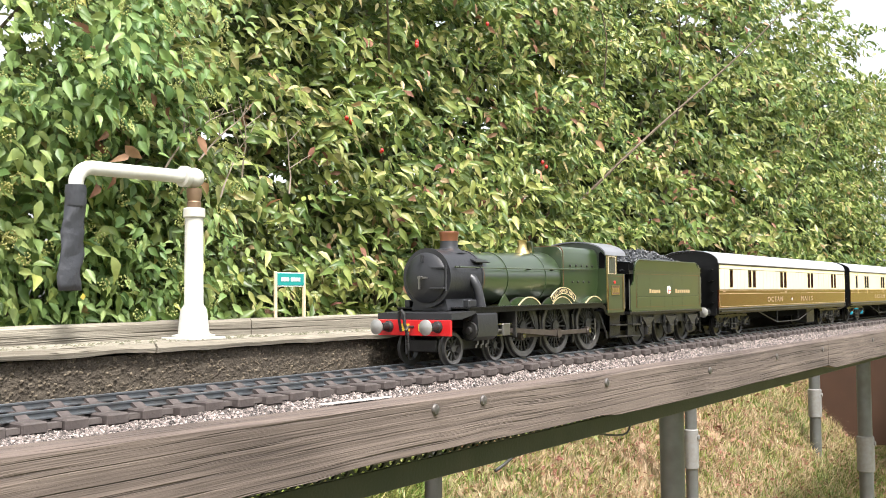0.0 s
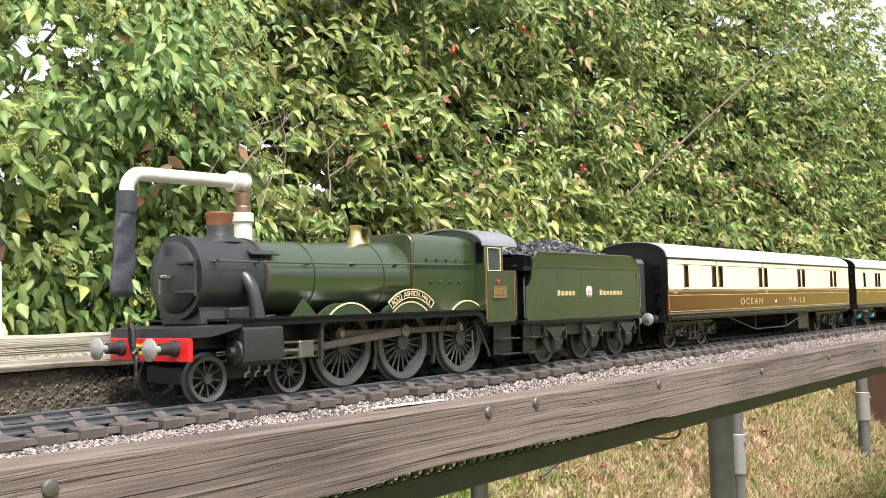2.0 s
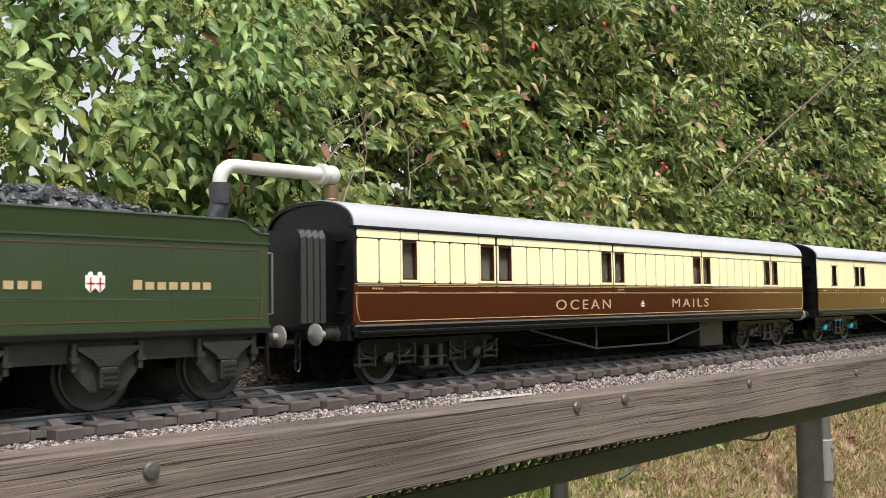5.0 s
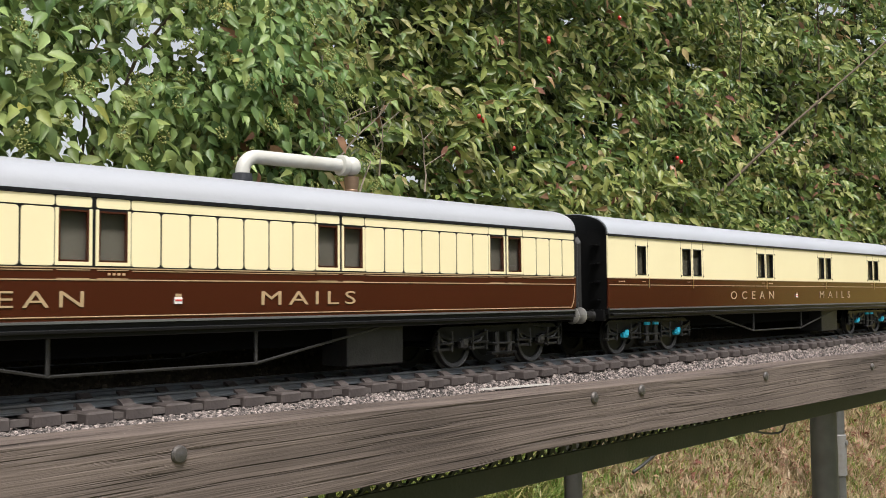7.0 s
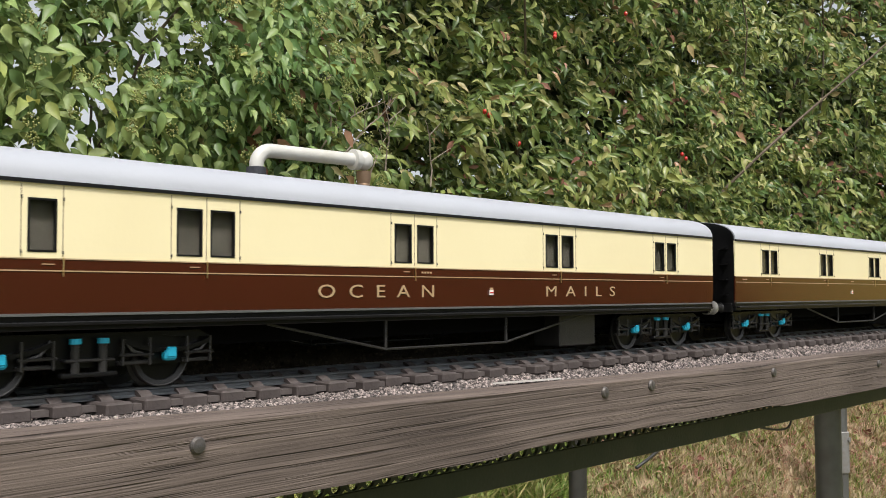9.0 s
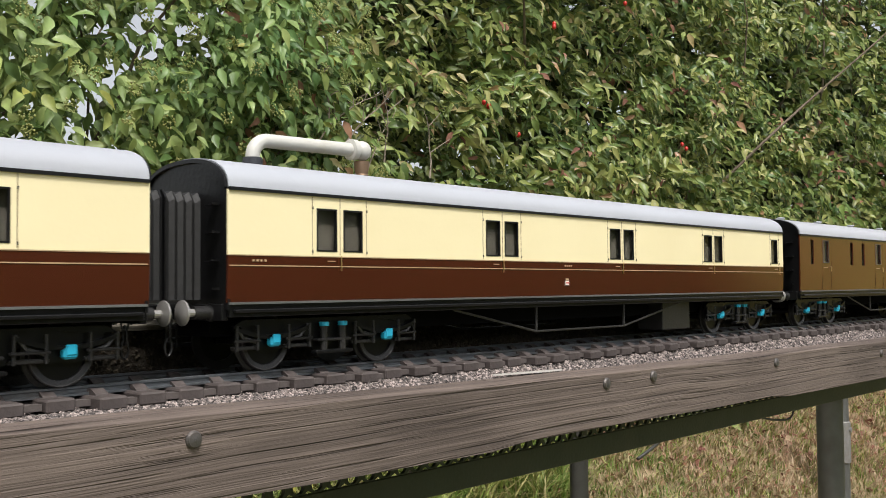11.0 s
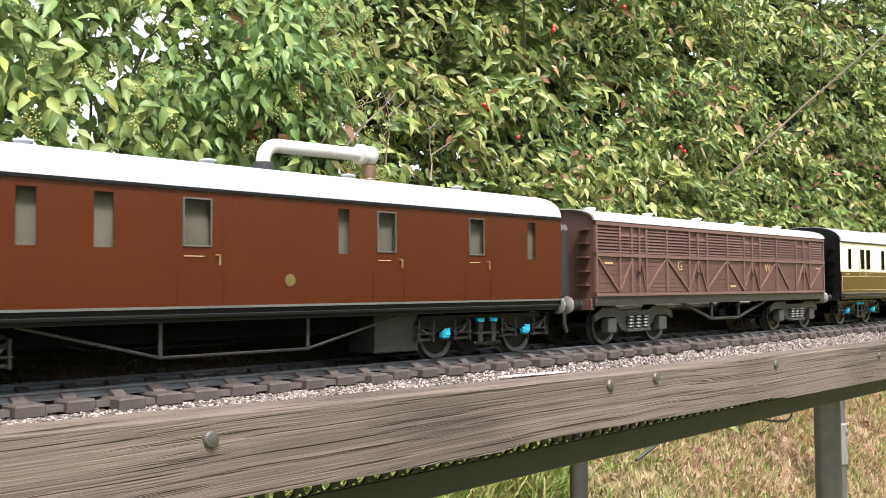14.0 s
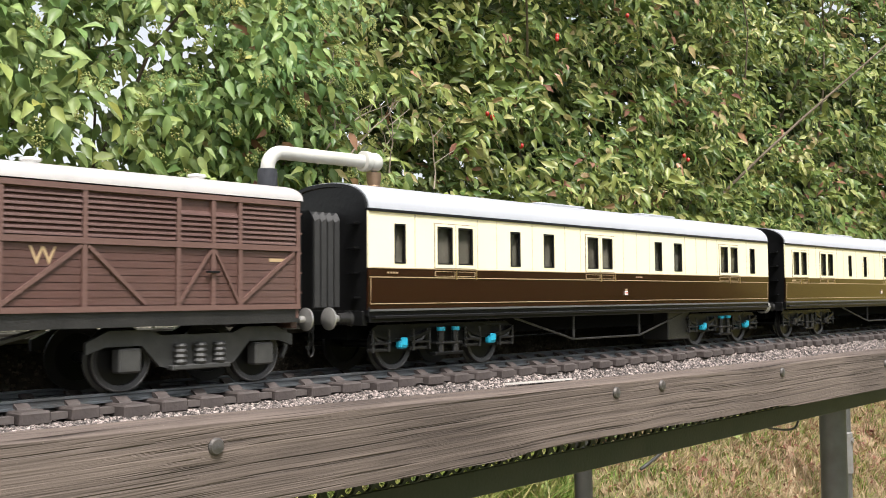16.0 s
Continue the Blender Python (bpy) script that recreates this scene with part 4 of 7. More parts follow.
# ================= platform =================
def build_platform():
    plat = empty("platform", 0, 0, 0)
    tagged(plat, "low model station platform edged with pale lichened planks", "platform")
    rng = random.Random(8)
    # unseen beyond x 1.15, run on to block light under the train
    part("face_board", box(-0.4, 6.0, 0.060, 0.066, 0.395, 0.4415), PLATFORM_EARTH, plat, "dark brown platform face")
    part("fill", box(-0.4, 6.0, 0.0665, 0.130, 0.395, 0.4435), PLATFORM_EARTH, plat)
    # front coping plank with a broken lower lip
    for xa, xb in ((-0.4, 0.449), (0.451, 1.6), (1.603, 6.0)):
        bm = bmesh.new()
        prev = None
        n = 80
        for k in range(n + 1):
            x = xa + (xb - xa) * k / n
            e = 0.0545 + 0.0022 * noise.noise((x * 30, 0, 1)) + 0.0012 * noise.noise((x * 90, 0, 2))
            lo = 0.4425 + 0.0020 * noise.noise((x * 25, 3, 1))
            hi = 0.4488 + 0.0008 * noise.noise((x * 40, 5, 1))
            ring = [bm.verts.new(v) for v in ((x, e, lo), (x, e - 0.001, (lo + hi) / 2), (x, e + 0.0012, hi), (x, 0.098, hi + 0.0006), (x, 0.098, 0.4437))]
            if prev:
                for j in range(5):
                    bm.faces.new((prev[j], prev[(j + 1) % 5], ring[(j + 1) % 5], ring[j]))
            else:
                bm.faces.new(ring)
            prev = ring
        bm.faces.new(prev)
        part("coping_plank", bm, PLATFORM_WOOD, plat, "pale cracked plank with a broken edge")
    for xa, xb in ((-0.4, 0.5985), (0.6, 1.9), (1.903, 6.0)):
        bm = bmesh.new()
        prev = None
        n = 60
        for k in range(n + 1):
            x = xa + (xb - xa) * k / n
            hi = 0.4625 + 0.0012 * noise.noise((x * 20, 9, 1))
            ring = [bm.verts.new(v) for v in ((x, 0.118, 0.443), (x, 0.1175, hi - 0.002), (x, 0.119, hi), (x, 0.134, hi), (x, 0.135, 0.44))]
            if prev:
                for j in range(5):
                    bm.faces.new((prev[j], prev[(j + 1) % 5], ring[(j + 1) % 5], ring[j]))
            else:
                bm.faces.new(ring)
            prev = ring
        bm.faces.new(prev)
        part("back_plank", bm, PLATFORM_WOOD, plat)
    # moss and crumbs on the coping
    verts, faces = [], []
    for k in range(900):
        x, y = rng.uniform(0.15, 1.0), rng.uniform(0.06, 0.118)
        z, s = (0.449 if y < 0.098 else 0.444), rng.uniform(0.0006, 0.002)
        b = len(verts)
        verts += [(x - s, y - s, z), (x + s, y - s * 0.7, z), (x + s * 0.8, y + s, z), (x - s, y + s, z), (x, y, z + s * rng.uniform(0.5, 1.1))]
        faces += [(b, b + 1, b + 4), (b + 1, b + 2, b + 4), (b + 2, b + 3, b + 4), (b + 3, b, b + 4)]
    m = mesh_from("moss", verts, faces, mat("moss", (0.10, 0.098, 0.06), 0.95, second=(0.22, 0.2, 0.15), scale=90), plat)
    m["kind"] = "stuff"
    # earth lumps and crumbs clinging to the platform face
    lumps = np.random.default_rng(77)
    verts, faces = [], []
    for k in range(5200):
        x, z = 0.1 + 1.5 * lumps.uniform() ** 1.5, lumps.uniform(0.404, 0.4415)
        s = lumps.uniform(0.0005, 0.0015)
        b = len(verts)
        q = lumps.uniform(0.5, 1.3, 5) * s
        verts += [(x - q[0] * 1.3, 0.0603, z - q[1]), (x + q[1] * 1.3, 0.0603, z - q[2]), (x + q[2] * 1.3, 0.0603, z + q[3]), (x - q[3] * 1.3, 0.0603, z + q[0]), (x, 0.0600 - q[4], z)]
        faces += [(b, b + 1, b + 4), (b + 1, b + 2, b + 4), (b + 2, b + 3, b + 4), (b + 3, b, b + 4)]
    m = mesh_from("earth_crumb", verts, faces, mat("earth_crumbs", (0.075, 0.06, 0.042), 0.95, second=(0.15, 0.125, 0.09), scale=90, island=0.6), plat)
    m["kind"] = "stuff"


build_platform()


def build_crane():
    c = empty("water_crane", 0.5038, 0.0787, 0.4492)
    tagged(c, "white model water crane with a limp black hose on the platform", "water crane")
    shaded(part("base", lathe([(0.0165, 0.0), (0.0165, 0.0032), (0.0135, 0.0040), (0.0125, 0.004)], "Z", (0, 0, 0), 32), CRANE_WHITE, c))
    plate = part("foot_plate", box(-0.0185, 0.0185, -0.0165, 0.0165, -0.0006, 0.0018, 0.0006), CRANE_WHITE, c)
    shaded(part("column", lathe([(0.0122, 0.004), (0.0102, 0.0225), (0.0098, 0.0235), (0.0074, 0.027), (0.0071, 0.098)], "Z", (0, 0, 0), 32), CRANE_WHITE, c))
    shaded(part("cap", lathe([(0.0073, 0.0945), (0.0086, 0.0955), (0.0086, 0.1015), (0.0078, 0.1025), (0.0052, 0.1026)], "Z", (0, 0, 0), 32), CRANE_WHITE, c))
    shaded(part("swivel", lathe([(0.0052, 0.102), (0.0055, 0.107), (0.0048, 0.108), (0.0058, 0.112), (0.0060, 0.118)], "Z", (0, 0, 0), 20), OLD_BRASS, c, "tarnished copper swivel joint"))
    bm = bmesh.new()
    bmesh.ops.create_uvsphere(bm, u_segments=24, v_segments=14, radius=0.0078, matrix=Matrix.Translation((0, 0, 0.1265)))
    shaded(part("knuckle", bm, CRANE_WHITE, c, "scuffed round elbow joint"))
    shaded(part("collar", lathe([(0.0068, -0.0125), (0.0082, -0.012), (0.0082, -0.007), (0.0068, -0.0065)], "X", (0, 0, 0.1265), 24), CRANE_WHITE, c))
    path = [(-0.004 - 0.085 * k / 6, 0.0004 * k, 0.1265 - 0.0002 * k) for k in range(7)]
    for k in range(1, 8):
        a = radians(90 * k / 7)
        path.append((-0.089 - 0.0125 * math.sin(a), 0.0026, 0.1253 - 0.0125 * (1 - math.cos(a))))
    path.append((-0.1016, 0.0026, 0.108))
    shaded(part("arm", sweep(path, 0.0052, 20), CRANE_WHITE, c, "grubby off-white pipe arm"))
    shaded(part("tape_band", lathe([(0.0069, 0.097), (0.0074, 0.1), (0.0070, 0.104), (0.0074, 0.107), (0.0069, 0.112)], "Z", (-0.1016, 0.0026, 0), 20), TAPE, c))
    # the bag hangs flat and crumpled
    bm = bmesh.new()
    rings = []
    for k in range(14):
        u = k / 13
        z = 0.104 - 0.066 * u
        wx = 0.0066 + 0.0022 * math.sin(min(u * 3, 1.57))
        wy = 0.0062 - 0.0035 * min(u * 2, 1)
        ox = -0.1016 - 0.0045 * u + 0.0008 * math.sin(u * 14)
        rings.append([bm.verts.new((ox + wx * math.cos(a) + 0.0006 * math.sin(u * 23 + a * 3), 0.0026 + wy * math.sin(a) + 0.0009 * math.sin(u * 17 + a * 2), z)) for a in (2 * math.pi * j / 18 for j in range(18))])
    for a, b in zip(rings, rings[1:]):
        for j in range(18):
            bm.faces.new((a[j], a[(j + 1) % 18], b[(j + 1) % 18], b[j]))
    bm.faces.new(rings[0])
    bm.faces.new(rings[-1])
    part("hose_bag", bm, TAPE, c, "limp black taped hose", smooth=True)
    part("leaf_tag", extrude_xz([(-0.0985, 0.033), (-0.0965, 0.036), (-0.0945, 0.034), (-0.0965, 0.0315)], 0.0, 0.0008), mat("yellow_tip", (0.42, 0.33, 0.05), 0.6), c)


build_crane()


def build_sign():
    s = empty("station_sign", 0.655, 0.126, 0.4625)
    tagged(s, "teal model station nameboard on two pale wooden posts", "sign")
    for x in (-0.0185, 0.0185):
        part("post", box(x - 0.0013, x + 0.0013, -0.0013, 0.0013, -0.003, 0.0425, 0.0003), SIGN_WOOD, s)
    part("board", box(-0.0175, 0.0175, -0.0012, 0.0008, 0.0295, 0.0410, 0.0003), TEAL, s)
    part("rim", box(-0.0182, 0.0182, -0.0008, 0.0010, 0.0410, 0.0418), WHITE, s)
    part("rim", box(-0.0182, 0.0182, -0.0008, 0.0010, 0.0287, 0.0295), WHITE, s)
    for x0, x1 in ((-0.0125, -0.0025), (0.0000, 0.0122)):
        part("lettering_bar", box(x0, x1, -0.0015, -0.0012, 0.0335, 0.0370), WHITE, s)


build_sign()


def build_lamp():
    s = empty("platform_lamp", 0.3337, 0.126, 0.4625)
    tagged(s, "white model platform lamp post with a dark lantern", "lamp post")
    shaded(part("post", lathe([(0.0034, -0.003), (0.0034, 0.004), (0.0022, 0.006), (0.0017, 0.05)], "Z", (0, 0, 0), 14), WHITE, s))
    part("lantern", lathe([(0.0022, 0.05), (0.0032, 0.0515), (0.0052, 0.0605), (0.0056, 0.061)], "Z", (0, 0, 0), 6), mat("dusky_lantern_glass", (0.16, 0.09, 0.07), 0.2, second=(0.1, 0.06, 0.05), scale=90), s)
    part("lantern_roof", lathe([(0.0060, 0.061), (0.0052, 0.0625), (0.0022, 0.0655), (0.0012, 0.068), (0.0014, 0.0695), (0.0004, 0.0715)], "Z", (0, 0, 0), 6), BLACK, s)


build_lamp()

# ================= train: how far it has run =================
RUN = [(0.0, 0.7896), (0.5, 0.7201), (1.0, 0.6398), (1.5, 0.5588), (2.0, 0.4714), (2.5, 0.3880), (3.0, 0.2968), (3.5, 0.2030), (4.0, 0.1006),
       (4.5, -0.0004), (5.0, -0.1129), (7.5, -0.7240), (8.0, -0.8613), (8.5, -0.9971), (9.0, -1.1410), (11.3, -1.8241), (11.5, -1.8871),
       (12.0, -2.0522), (12.5, -2.2114), (13.0, -2.3911), (13.5, -2.5618), (14.0, -2.7499), (14.5, -2.9321), (15.0, -3.1286), (15.5, -3.3186), (16.0, -3.5280)]


def run_at(t):
    """The train's place along the track, on a smooth curve through the rows."""
    for k in range(len(RUN) - 1):
        if t <= RUN[k + 1][0]:
            break
    (t0, a), (t1, b) = RUN[k], RUN[k + 1]
    slope = lambda i, j: (RUN[j][1] - RUN[i][1]) / (RUN[j][0] - RUN[i][0])
    m0 = slope(max(k - 1, 0), k + 1)
    m1 = slope(k, min(k + 2, len(RUN) - 1))
    h = t1 - t0
    u = (t - t0) / h
    return a * (1 + 2 * u) * (1 - u) ** 2 + m0 * h * u * (1 - u) ** 2 + b * u * u * (3 - 2 * u) - m1 * h * u * u * (1 - u)


VEHICLES, ROLLING, RODS = [], [], []


def vehicle(name, x, label, category):
    v = empty(name, x + run_at(0), 0, RAIL)
    tagged(v, label, category, group="train")
    VEHICLES.append((v, x))
    return v


def wheelset(parent, x, r, spokes=0, width=0.0055, y=0.0213, material=None, crank=None):
    """An axle with both wheels; its origin is the axle's centre, and it turns as the train runs."""
    material = material or WHEEL_GREY
    w = empty("wheelset", x, 0, r)
    w.parent = parent
    for s in (-1, 1):
        yo = s * (y + width)
        tread = [(r * 0.80, 0.0008), (r * 0.97, 0.0), (r, 0.0006), (r * 1.0, width - 0.0016), (r + 0.0022, width - 0.0012), (r + 0.0022, width), (r * 0.80, width), (r * 0.80, 0.0008)]
        bm = bmesh.new()
        seg = 40
        rings = []
        for rr, h in tread[:-1]:
            rings.append([bm.verts.new((rr * math.cos(a), yo - s * h, rr * math.sin(a))) for a in (2 * math.pi * k / seg for k in range(seg))])
        rings.append(rings[0])
        for a, b in zip(rings, rings[1:]):
            for k in range(seg):
                bm.faces.new((a[k], a[(k + 1) % seg], b[(k + 1) % seg], b[k]))
        shaded(part("tyre", bm, TYRE if spokes else FRAME_BLACK, w, "worn steel tyre" if spokes else ""))
        if not spokes:
            part("rim", sweep([(r * 0.975 * math.cos(a), yo - s * 0.0002, r * 0.975 * math.sin(a)) for a in (2 * math.pi * k / 36 for k in range(37))], 0.0005, 5), TYRE, w, "thin lighter wheel rim")
        hub = tube((0, yo - s * 0.0005, 0), (0, yo - s * width, 0), r * (0.22 if spokes else 0.2), seg=20)
        part("hub", hub, material, w)
        if spokes:
            first = None
            for k in range(spokes):
                if first is None:
                    bm = tube((r * 0.18, yo - s * 0.003, 0), (r * 0.82, yo - s * 0.003, 0), max(r * 0.034, 0.0008), max(r * 0.024, 0.0006), 6)
                    first = o = part("spoke", bm, material, w)
                else:
                    o = new("spoke", first.data)
                    o.parent = w
                o.rotation_euler = (0, 2 * math.pi * k / spokes, 0)
        else:
            part("wheel_disc", tube((0, yo - s * 0.0022, 0), (0, yo - s * 0.004, 0), r * 0.82, seg=28), material, w)
        if crank is not None:
            # balance weight opposite the crank pin
            pts = [(r * 0.80 * math.cos(math.pi + q), r * 0.80 * math.sin(math.pi + q)) for q in np.linspace(-0.62, 0.62, 12)]
            part("balance_weight", extrude_xz(pts, min(yo - s * 0.0012, yo - s * 0.0042), max(yo - s * 0.0012, yo - s * 0.0042)), material, w)
            part("crank_boss", tube((crank, yo - s * 0.003, 0), (crank, yo + s * 0.0012, 0), 0.0042, seg=16), material, w)
    part("axle", tube((0, -y, 0), (0, y, 0), r * 0.16, seg=10), FRAME_BLACK, w)
    ROLLING.append((w, x, r))
    return w


def buffer(parent, x, y, z, way, r=0.0072, length=0.016, head=None):
    """Stock, ram and a domed head; way is -1 to the front and 1 to the rear."""
    head = head or SATIN
    b = empty("buffer", x, y, z)
    b.parent = parent
    shaded(part("stock", lathe([(0.0052, 0.0), (0.0050, way * 0.002), (0.0038, way * 0.003), (0.0034, way * length * 0.6)], "X", (0, 0, 0), 18), FRAME_BLACK, b))
    part("ram", tube((way * length * 0.5, 0, 0), (way * length * 0.95, 0, 0), 0.0022, seg=12), head, b)
    shaded(part("head", lathe([(0.003, way * length * 0.84), (r, way * length * 0.93), (r, way * (length * 0.93 + 0.0010)), (r * 0.7, way * (length + 0.0008)), (r * 0.1, way * (length + 0.0016))], "X", (0, 0, 0), 24), head, b))


HALF = 0.044
CANT, CROWN, SILL = 0.1030, 0.1222, 0.0398


def roof_line(half=HALF, cant=CANT, crown=CROWN, n=20, power=2.3):
    pts = []
    for k in range(n + 1):
        a = math.pi * k / n
        c, s = math.cos(a), math.sin(a)
        pts.append((-half * math.copysign(abs(c) ** (2 / power), c), cant + (crown - cant) * abs(s) ** (2 / power)))
    return pts


WAIST, TUCK = 0.0660, 0.0007


def tuck(v, names):
    """Curves the lower sides in towards the sill, with all that is painted on them."""
    for ob in [o for c in v.children for o in (c, *c.children)]:
        if ob.name.split(".")[0] in names:
            for q in ob.data.vertices:
                if q.co.z < WAIST:
                    q.co.y -= math.copysign(TUCK * min((WAIST - q.co.z) / (WAIST - SILL), 1.0) ** 2, q.co.y)


CURVE = tuple(SILL + (WAIST - SILL) * k / 9 for k in range(1, 9))
ON_SIDE = {"lower_side", "side", "lettering", "crest", "crest_top", "crest_band", "lining", "waist_lining", "number_bar", "door_handle", "door_plate", "roundel", "sill_trim"}


def side_sheet(x0, x1, z0, z1, y, holes, thick=0.0012, extra=()):
    """A side panel with real openings: holes are (xa, xb, za, zb)."""
    xs = sorted({x0, x1, *(v for h in holes for v in h[:2])})
    zs = sorted({z0, z1, *extra, *(v for h in holes for v in h[2:])})
    s = 1 if y < 0 else -1
    bm = bmesh.new()
    grid = {}

    def vert(x, z, d):
        key = (round(x, 6), round(z, 6), d)
        if key not in grid:
            grid[key] = bm.verts.new((x, y + s * thick * d, z))
        return grid[key]

    open_cell = lambda a, b, c, d: any(h[0] - 1e-6 <= a and b <= h[1] + 1e-6 and h[2] - 1e-6 <= c and d <= h[3] + 1e-6 for h in holes)
    cells = [(i, j) for i in range(len(xs) - 1) for j in range(len(zs) - 1)]
    solid = {c for c in cells if not open_cell(xs[c[0]], xs[c[0] + 1], zs[c[1]], zs[c[1] + 1])}
    for i, j in solid:
        a, b, c, d = xs[i], xs[i + 1], zs[j], zs[j + 1]
        bm.faces.new([vert(a, c, 0), vert(b, c, 0), vert(b, d, 0), vert(a, d, 0)])
        bm.faces.new([vert(a, c, 1), vert(a, d, 1), vert(b, d, 1), vert(b, c, 1)])
        for ni, nj, p, q in ((i - 1, j, (a, c), (a, d)), (i + 1, j, (b, c), (b, d)), (i, j - 1, (a, c), (b, c)), (i, j + 1, (a, d), (b, d))):
            if (ni, nj) not in solid:
                bm.faces.new([vert(*p, 0), vert(*q, 0), vert(*q, 1), vert(*p, 1)])
    return bm


def window(parent, xa, xb, za, zb, y, frame_material, glass=True, wood=None):
    """A pane set back in its opening with a thin rim."""
    s = 1 if y < 0 else -1
    w = part("window", box(xa, xb, min(y + s * 0.0016, y + s * 0.0020), max(y + s * 0.0016, y + s * 0.0020), za, zb), GLASS, parent)
    w.visible_shadow = False
    t = 0.0009
    bm = bmesh.new()
    ya, yb = sorted((y - s * 0.0003, y + s * 0.0015))
    for a, b, c, d in ((xa, xa + t, za, zb), (xb - t, xb, za, zb), (xa + t, xb - t, za, za + t), (xa + t, xb - t, zb - t, zb)):
        box(a, b, ya, yb, c, d, 0, bm)
    part("window_frame", bm, frame_material, w)
    return w


def rounded_panel(xa, xb, za, zb, y, d, r=0.0018):
    """A raised panel with round corners on a side that faces -y."""
    pts = []
    for cx, cz, a0 in ((xb - r, zb - r, 0), (xa + r, zb - r, 90), (xa + r, za + r, 180), (xb - r, za + r, 270)):
        for k in range(4):
            a = radians(a0 + 30 * k)
            pts.append((cx + r * math.cos(a), cz + r * math.sin(a)))
    return extrude_xz(pts, y - d, y)


def bogie(parent, x, wheelbase=0.0885, r=0.0163, axlebox=None, plate=False):
    """A coach bogie: two wheelsets, a side frame on each side, springs and axleboxes."""
    axlebox = axlebox or FRAME_BLACK
    for dx in (-wheelbase / 2, wheelbase / 2):
        wheelset(parent, x + dx, r, material=BLACK)
    b = empty("bogie", x, 0, 0)
    b.parent = parent
    hw = wheelbase / 2
    for s in (-1, 1):
        y = s * 0.0315
        bm = bmesh.new()
        if plate:
            # pressed-plate frame with an arch over each wheel
            pts = [(-hw - 0.022, 0.020), (-hw - 0.022, 0.026), (-hw - 0.010, 0.0315), (-hw + 0.012, 0.0315), (-0.022, 0.0285), (0.022, 0.0285), (hw - 0.012, 0.0315), (hw + 0.010, 0.0315), (hw + 0.022, 0.026), (hw + 0.022, 0.020),
                   (hw + 0.012, 0.0235), (hw - 0.008, 0.0235), (hw - 0.018, 0.0125), (0.016, 0.0105), (-0.016, 0.0105), (-hw + 0.018, 0.0125), (-hw + 0.008, 0.0235), (-hw - 0.012, 0.0235)]
            extrude_xz(pts, y - 0.0014, y + 0.0014, bm)
            part("side_frame", bm, WHEEL_GREY, b, "grey pressed bogie frame")
            for dx in (-hw, hw):
                part("axlebox", box(dx - 0.0062, dx + 0.0062, y - 0.0050, y + 0.004, 0.0100, 0.0225, 0.001), WHEEL_GREY, b)
            for dx in (-0.012, 0.0, 0.012):
                part("coil_spring", lathe([(0.0030 + 0.0008 * (k % 2), 0.0128 + 0.0014 * k) for k in range(9)], "Z", (dx, y - 0.0032, 0), 12), WHEEL_GREY, b)
            part("spring_plank", box(-0.018, 0.018, y - 0.006, y, 0.0100, 0.0128, 0.0006), WHEEL_GREY, b)
            continue
        # upper frame bar, arched springs over each axle, tie bars below
        extrude_xz([(-hw - 0.026, 0.0262), (-hw - 0.020, 0.0298), (hw + 0.020, 0.0298), (hw + 0.026, 0.0262), (hw + 0.010, 0.0262), (hw - 0.004, 0.0280), (-hw + 0.004, 0.0280), (-hw - 0.010, 0.0262)], y - 0.0012, y + 0.0012, bm)
        for dx in (-hw, hw):
            arch = [(dx - 0.026 + 0.052 * k / 10, 0.0262 - 0.0055 * (1 - ((k - 5) / 5) ** 2)) for k in range(11)]
            extrude_xz(arch + [(a, b2 - 0.0022) for a, b2 in arch[::-1]], y - 0.0036, y - 0.0004, bm)
        part("side_frame", bm, BLACK, b, "black bogie side frame")
        # the plate behind the springs, with horn guides down to the axles
        half = [(hw + 0.021, 0.0280), (hw + 0.017, 0.0200), (hw + 0.0095, 0.0125), (hw - 0.0095, 0.0125), (hw - 0.017, 0.0200), (0.020, 0.0205), (0.016, 0.0125)]
        part("frame_plate", extrude_xz(half + [(-a, c) for a, c in half[::-1]], y - 0.0010 + 0.0014 * (1 if s < 0 else -1), y + 0.0010 + 0.0014 * (1 if s < 0 else -1)), BLACK, b)
        for dx in (-hw, hw):
            for e in (-1, 1):
                part("spring_hanger", sweep([(dx + e * 0.0255, y - 0.002, 0.0262), (dx + e * 0.0200, y - 0.002, 0.0196), (dx + e * 0.0105, y - 0.002, 0.0168)], 0.0011, 6), WHEEL_GREY, b)
        for xa, xb in ((-hw - 0.027, -hw - 0.009), (-hw + 0.009, -0.016), (0.016, hw - 0.009), (hw + 0.009, hw + 0.027)):
            part("tie_bar", box(xa, xb, y - 0.0022, y + 0.0010, 0.0128, 0.0150, 0.0005), FRAME_BLACK, b)
            part("tie_bar", box(xa, xb, y - 0.0040, y - 0.0016, 0.0172, 0.0188, 0.0005), FRAME_BLACK, b)
            for xx in (xa + 0.002, xb - 0.002):
                part("pillar_bolt", tube((xx, y - 0.003, 0.0125), (xx, y - 0.003, 0.0265), 0.0009, seg=8), FRAME_BLACK, b)
        part("spring_plank", box(-0.0145, 0.0145, y - 0.0052, y + 0.001, 0.0082, 0.0104, 0.0006), BLACK, b)
        part("spring_plank", box(-0.0130, 0.0130, y - 0.0052, y + 0.001, 0.0155, 0.0172, 0.0006), FRAME_BLACK, b)
        for dx in (-0.0072, 0.0072):
            part("bolster_spring", tube((dx, y - 0.003, 0.0102), (dx, y - 0.003, 0.0248), 0.0022, seg=10), FRAME_BLACK, b)
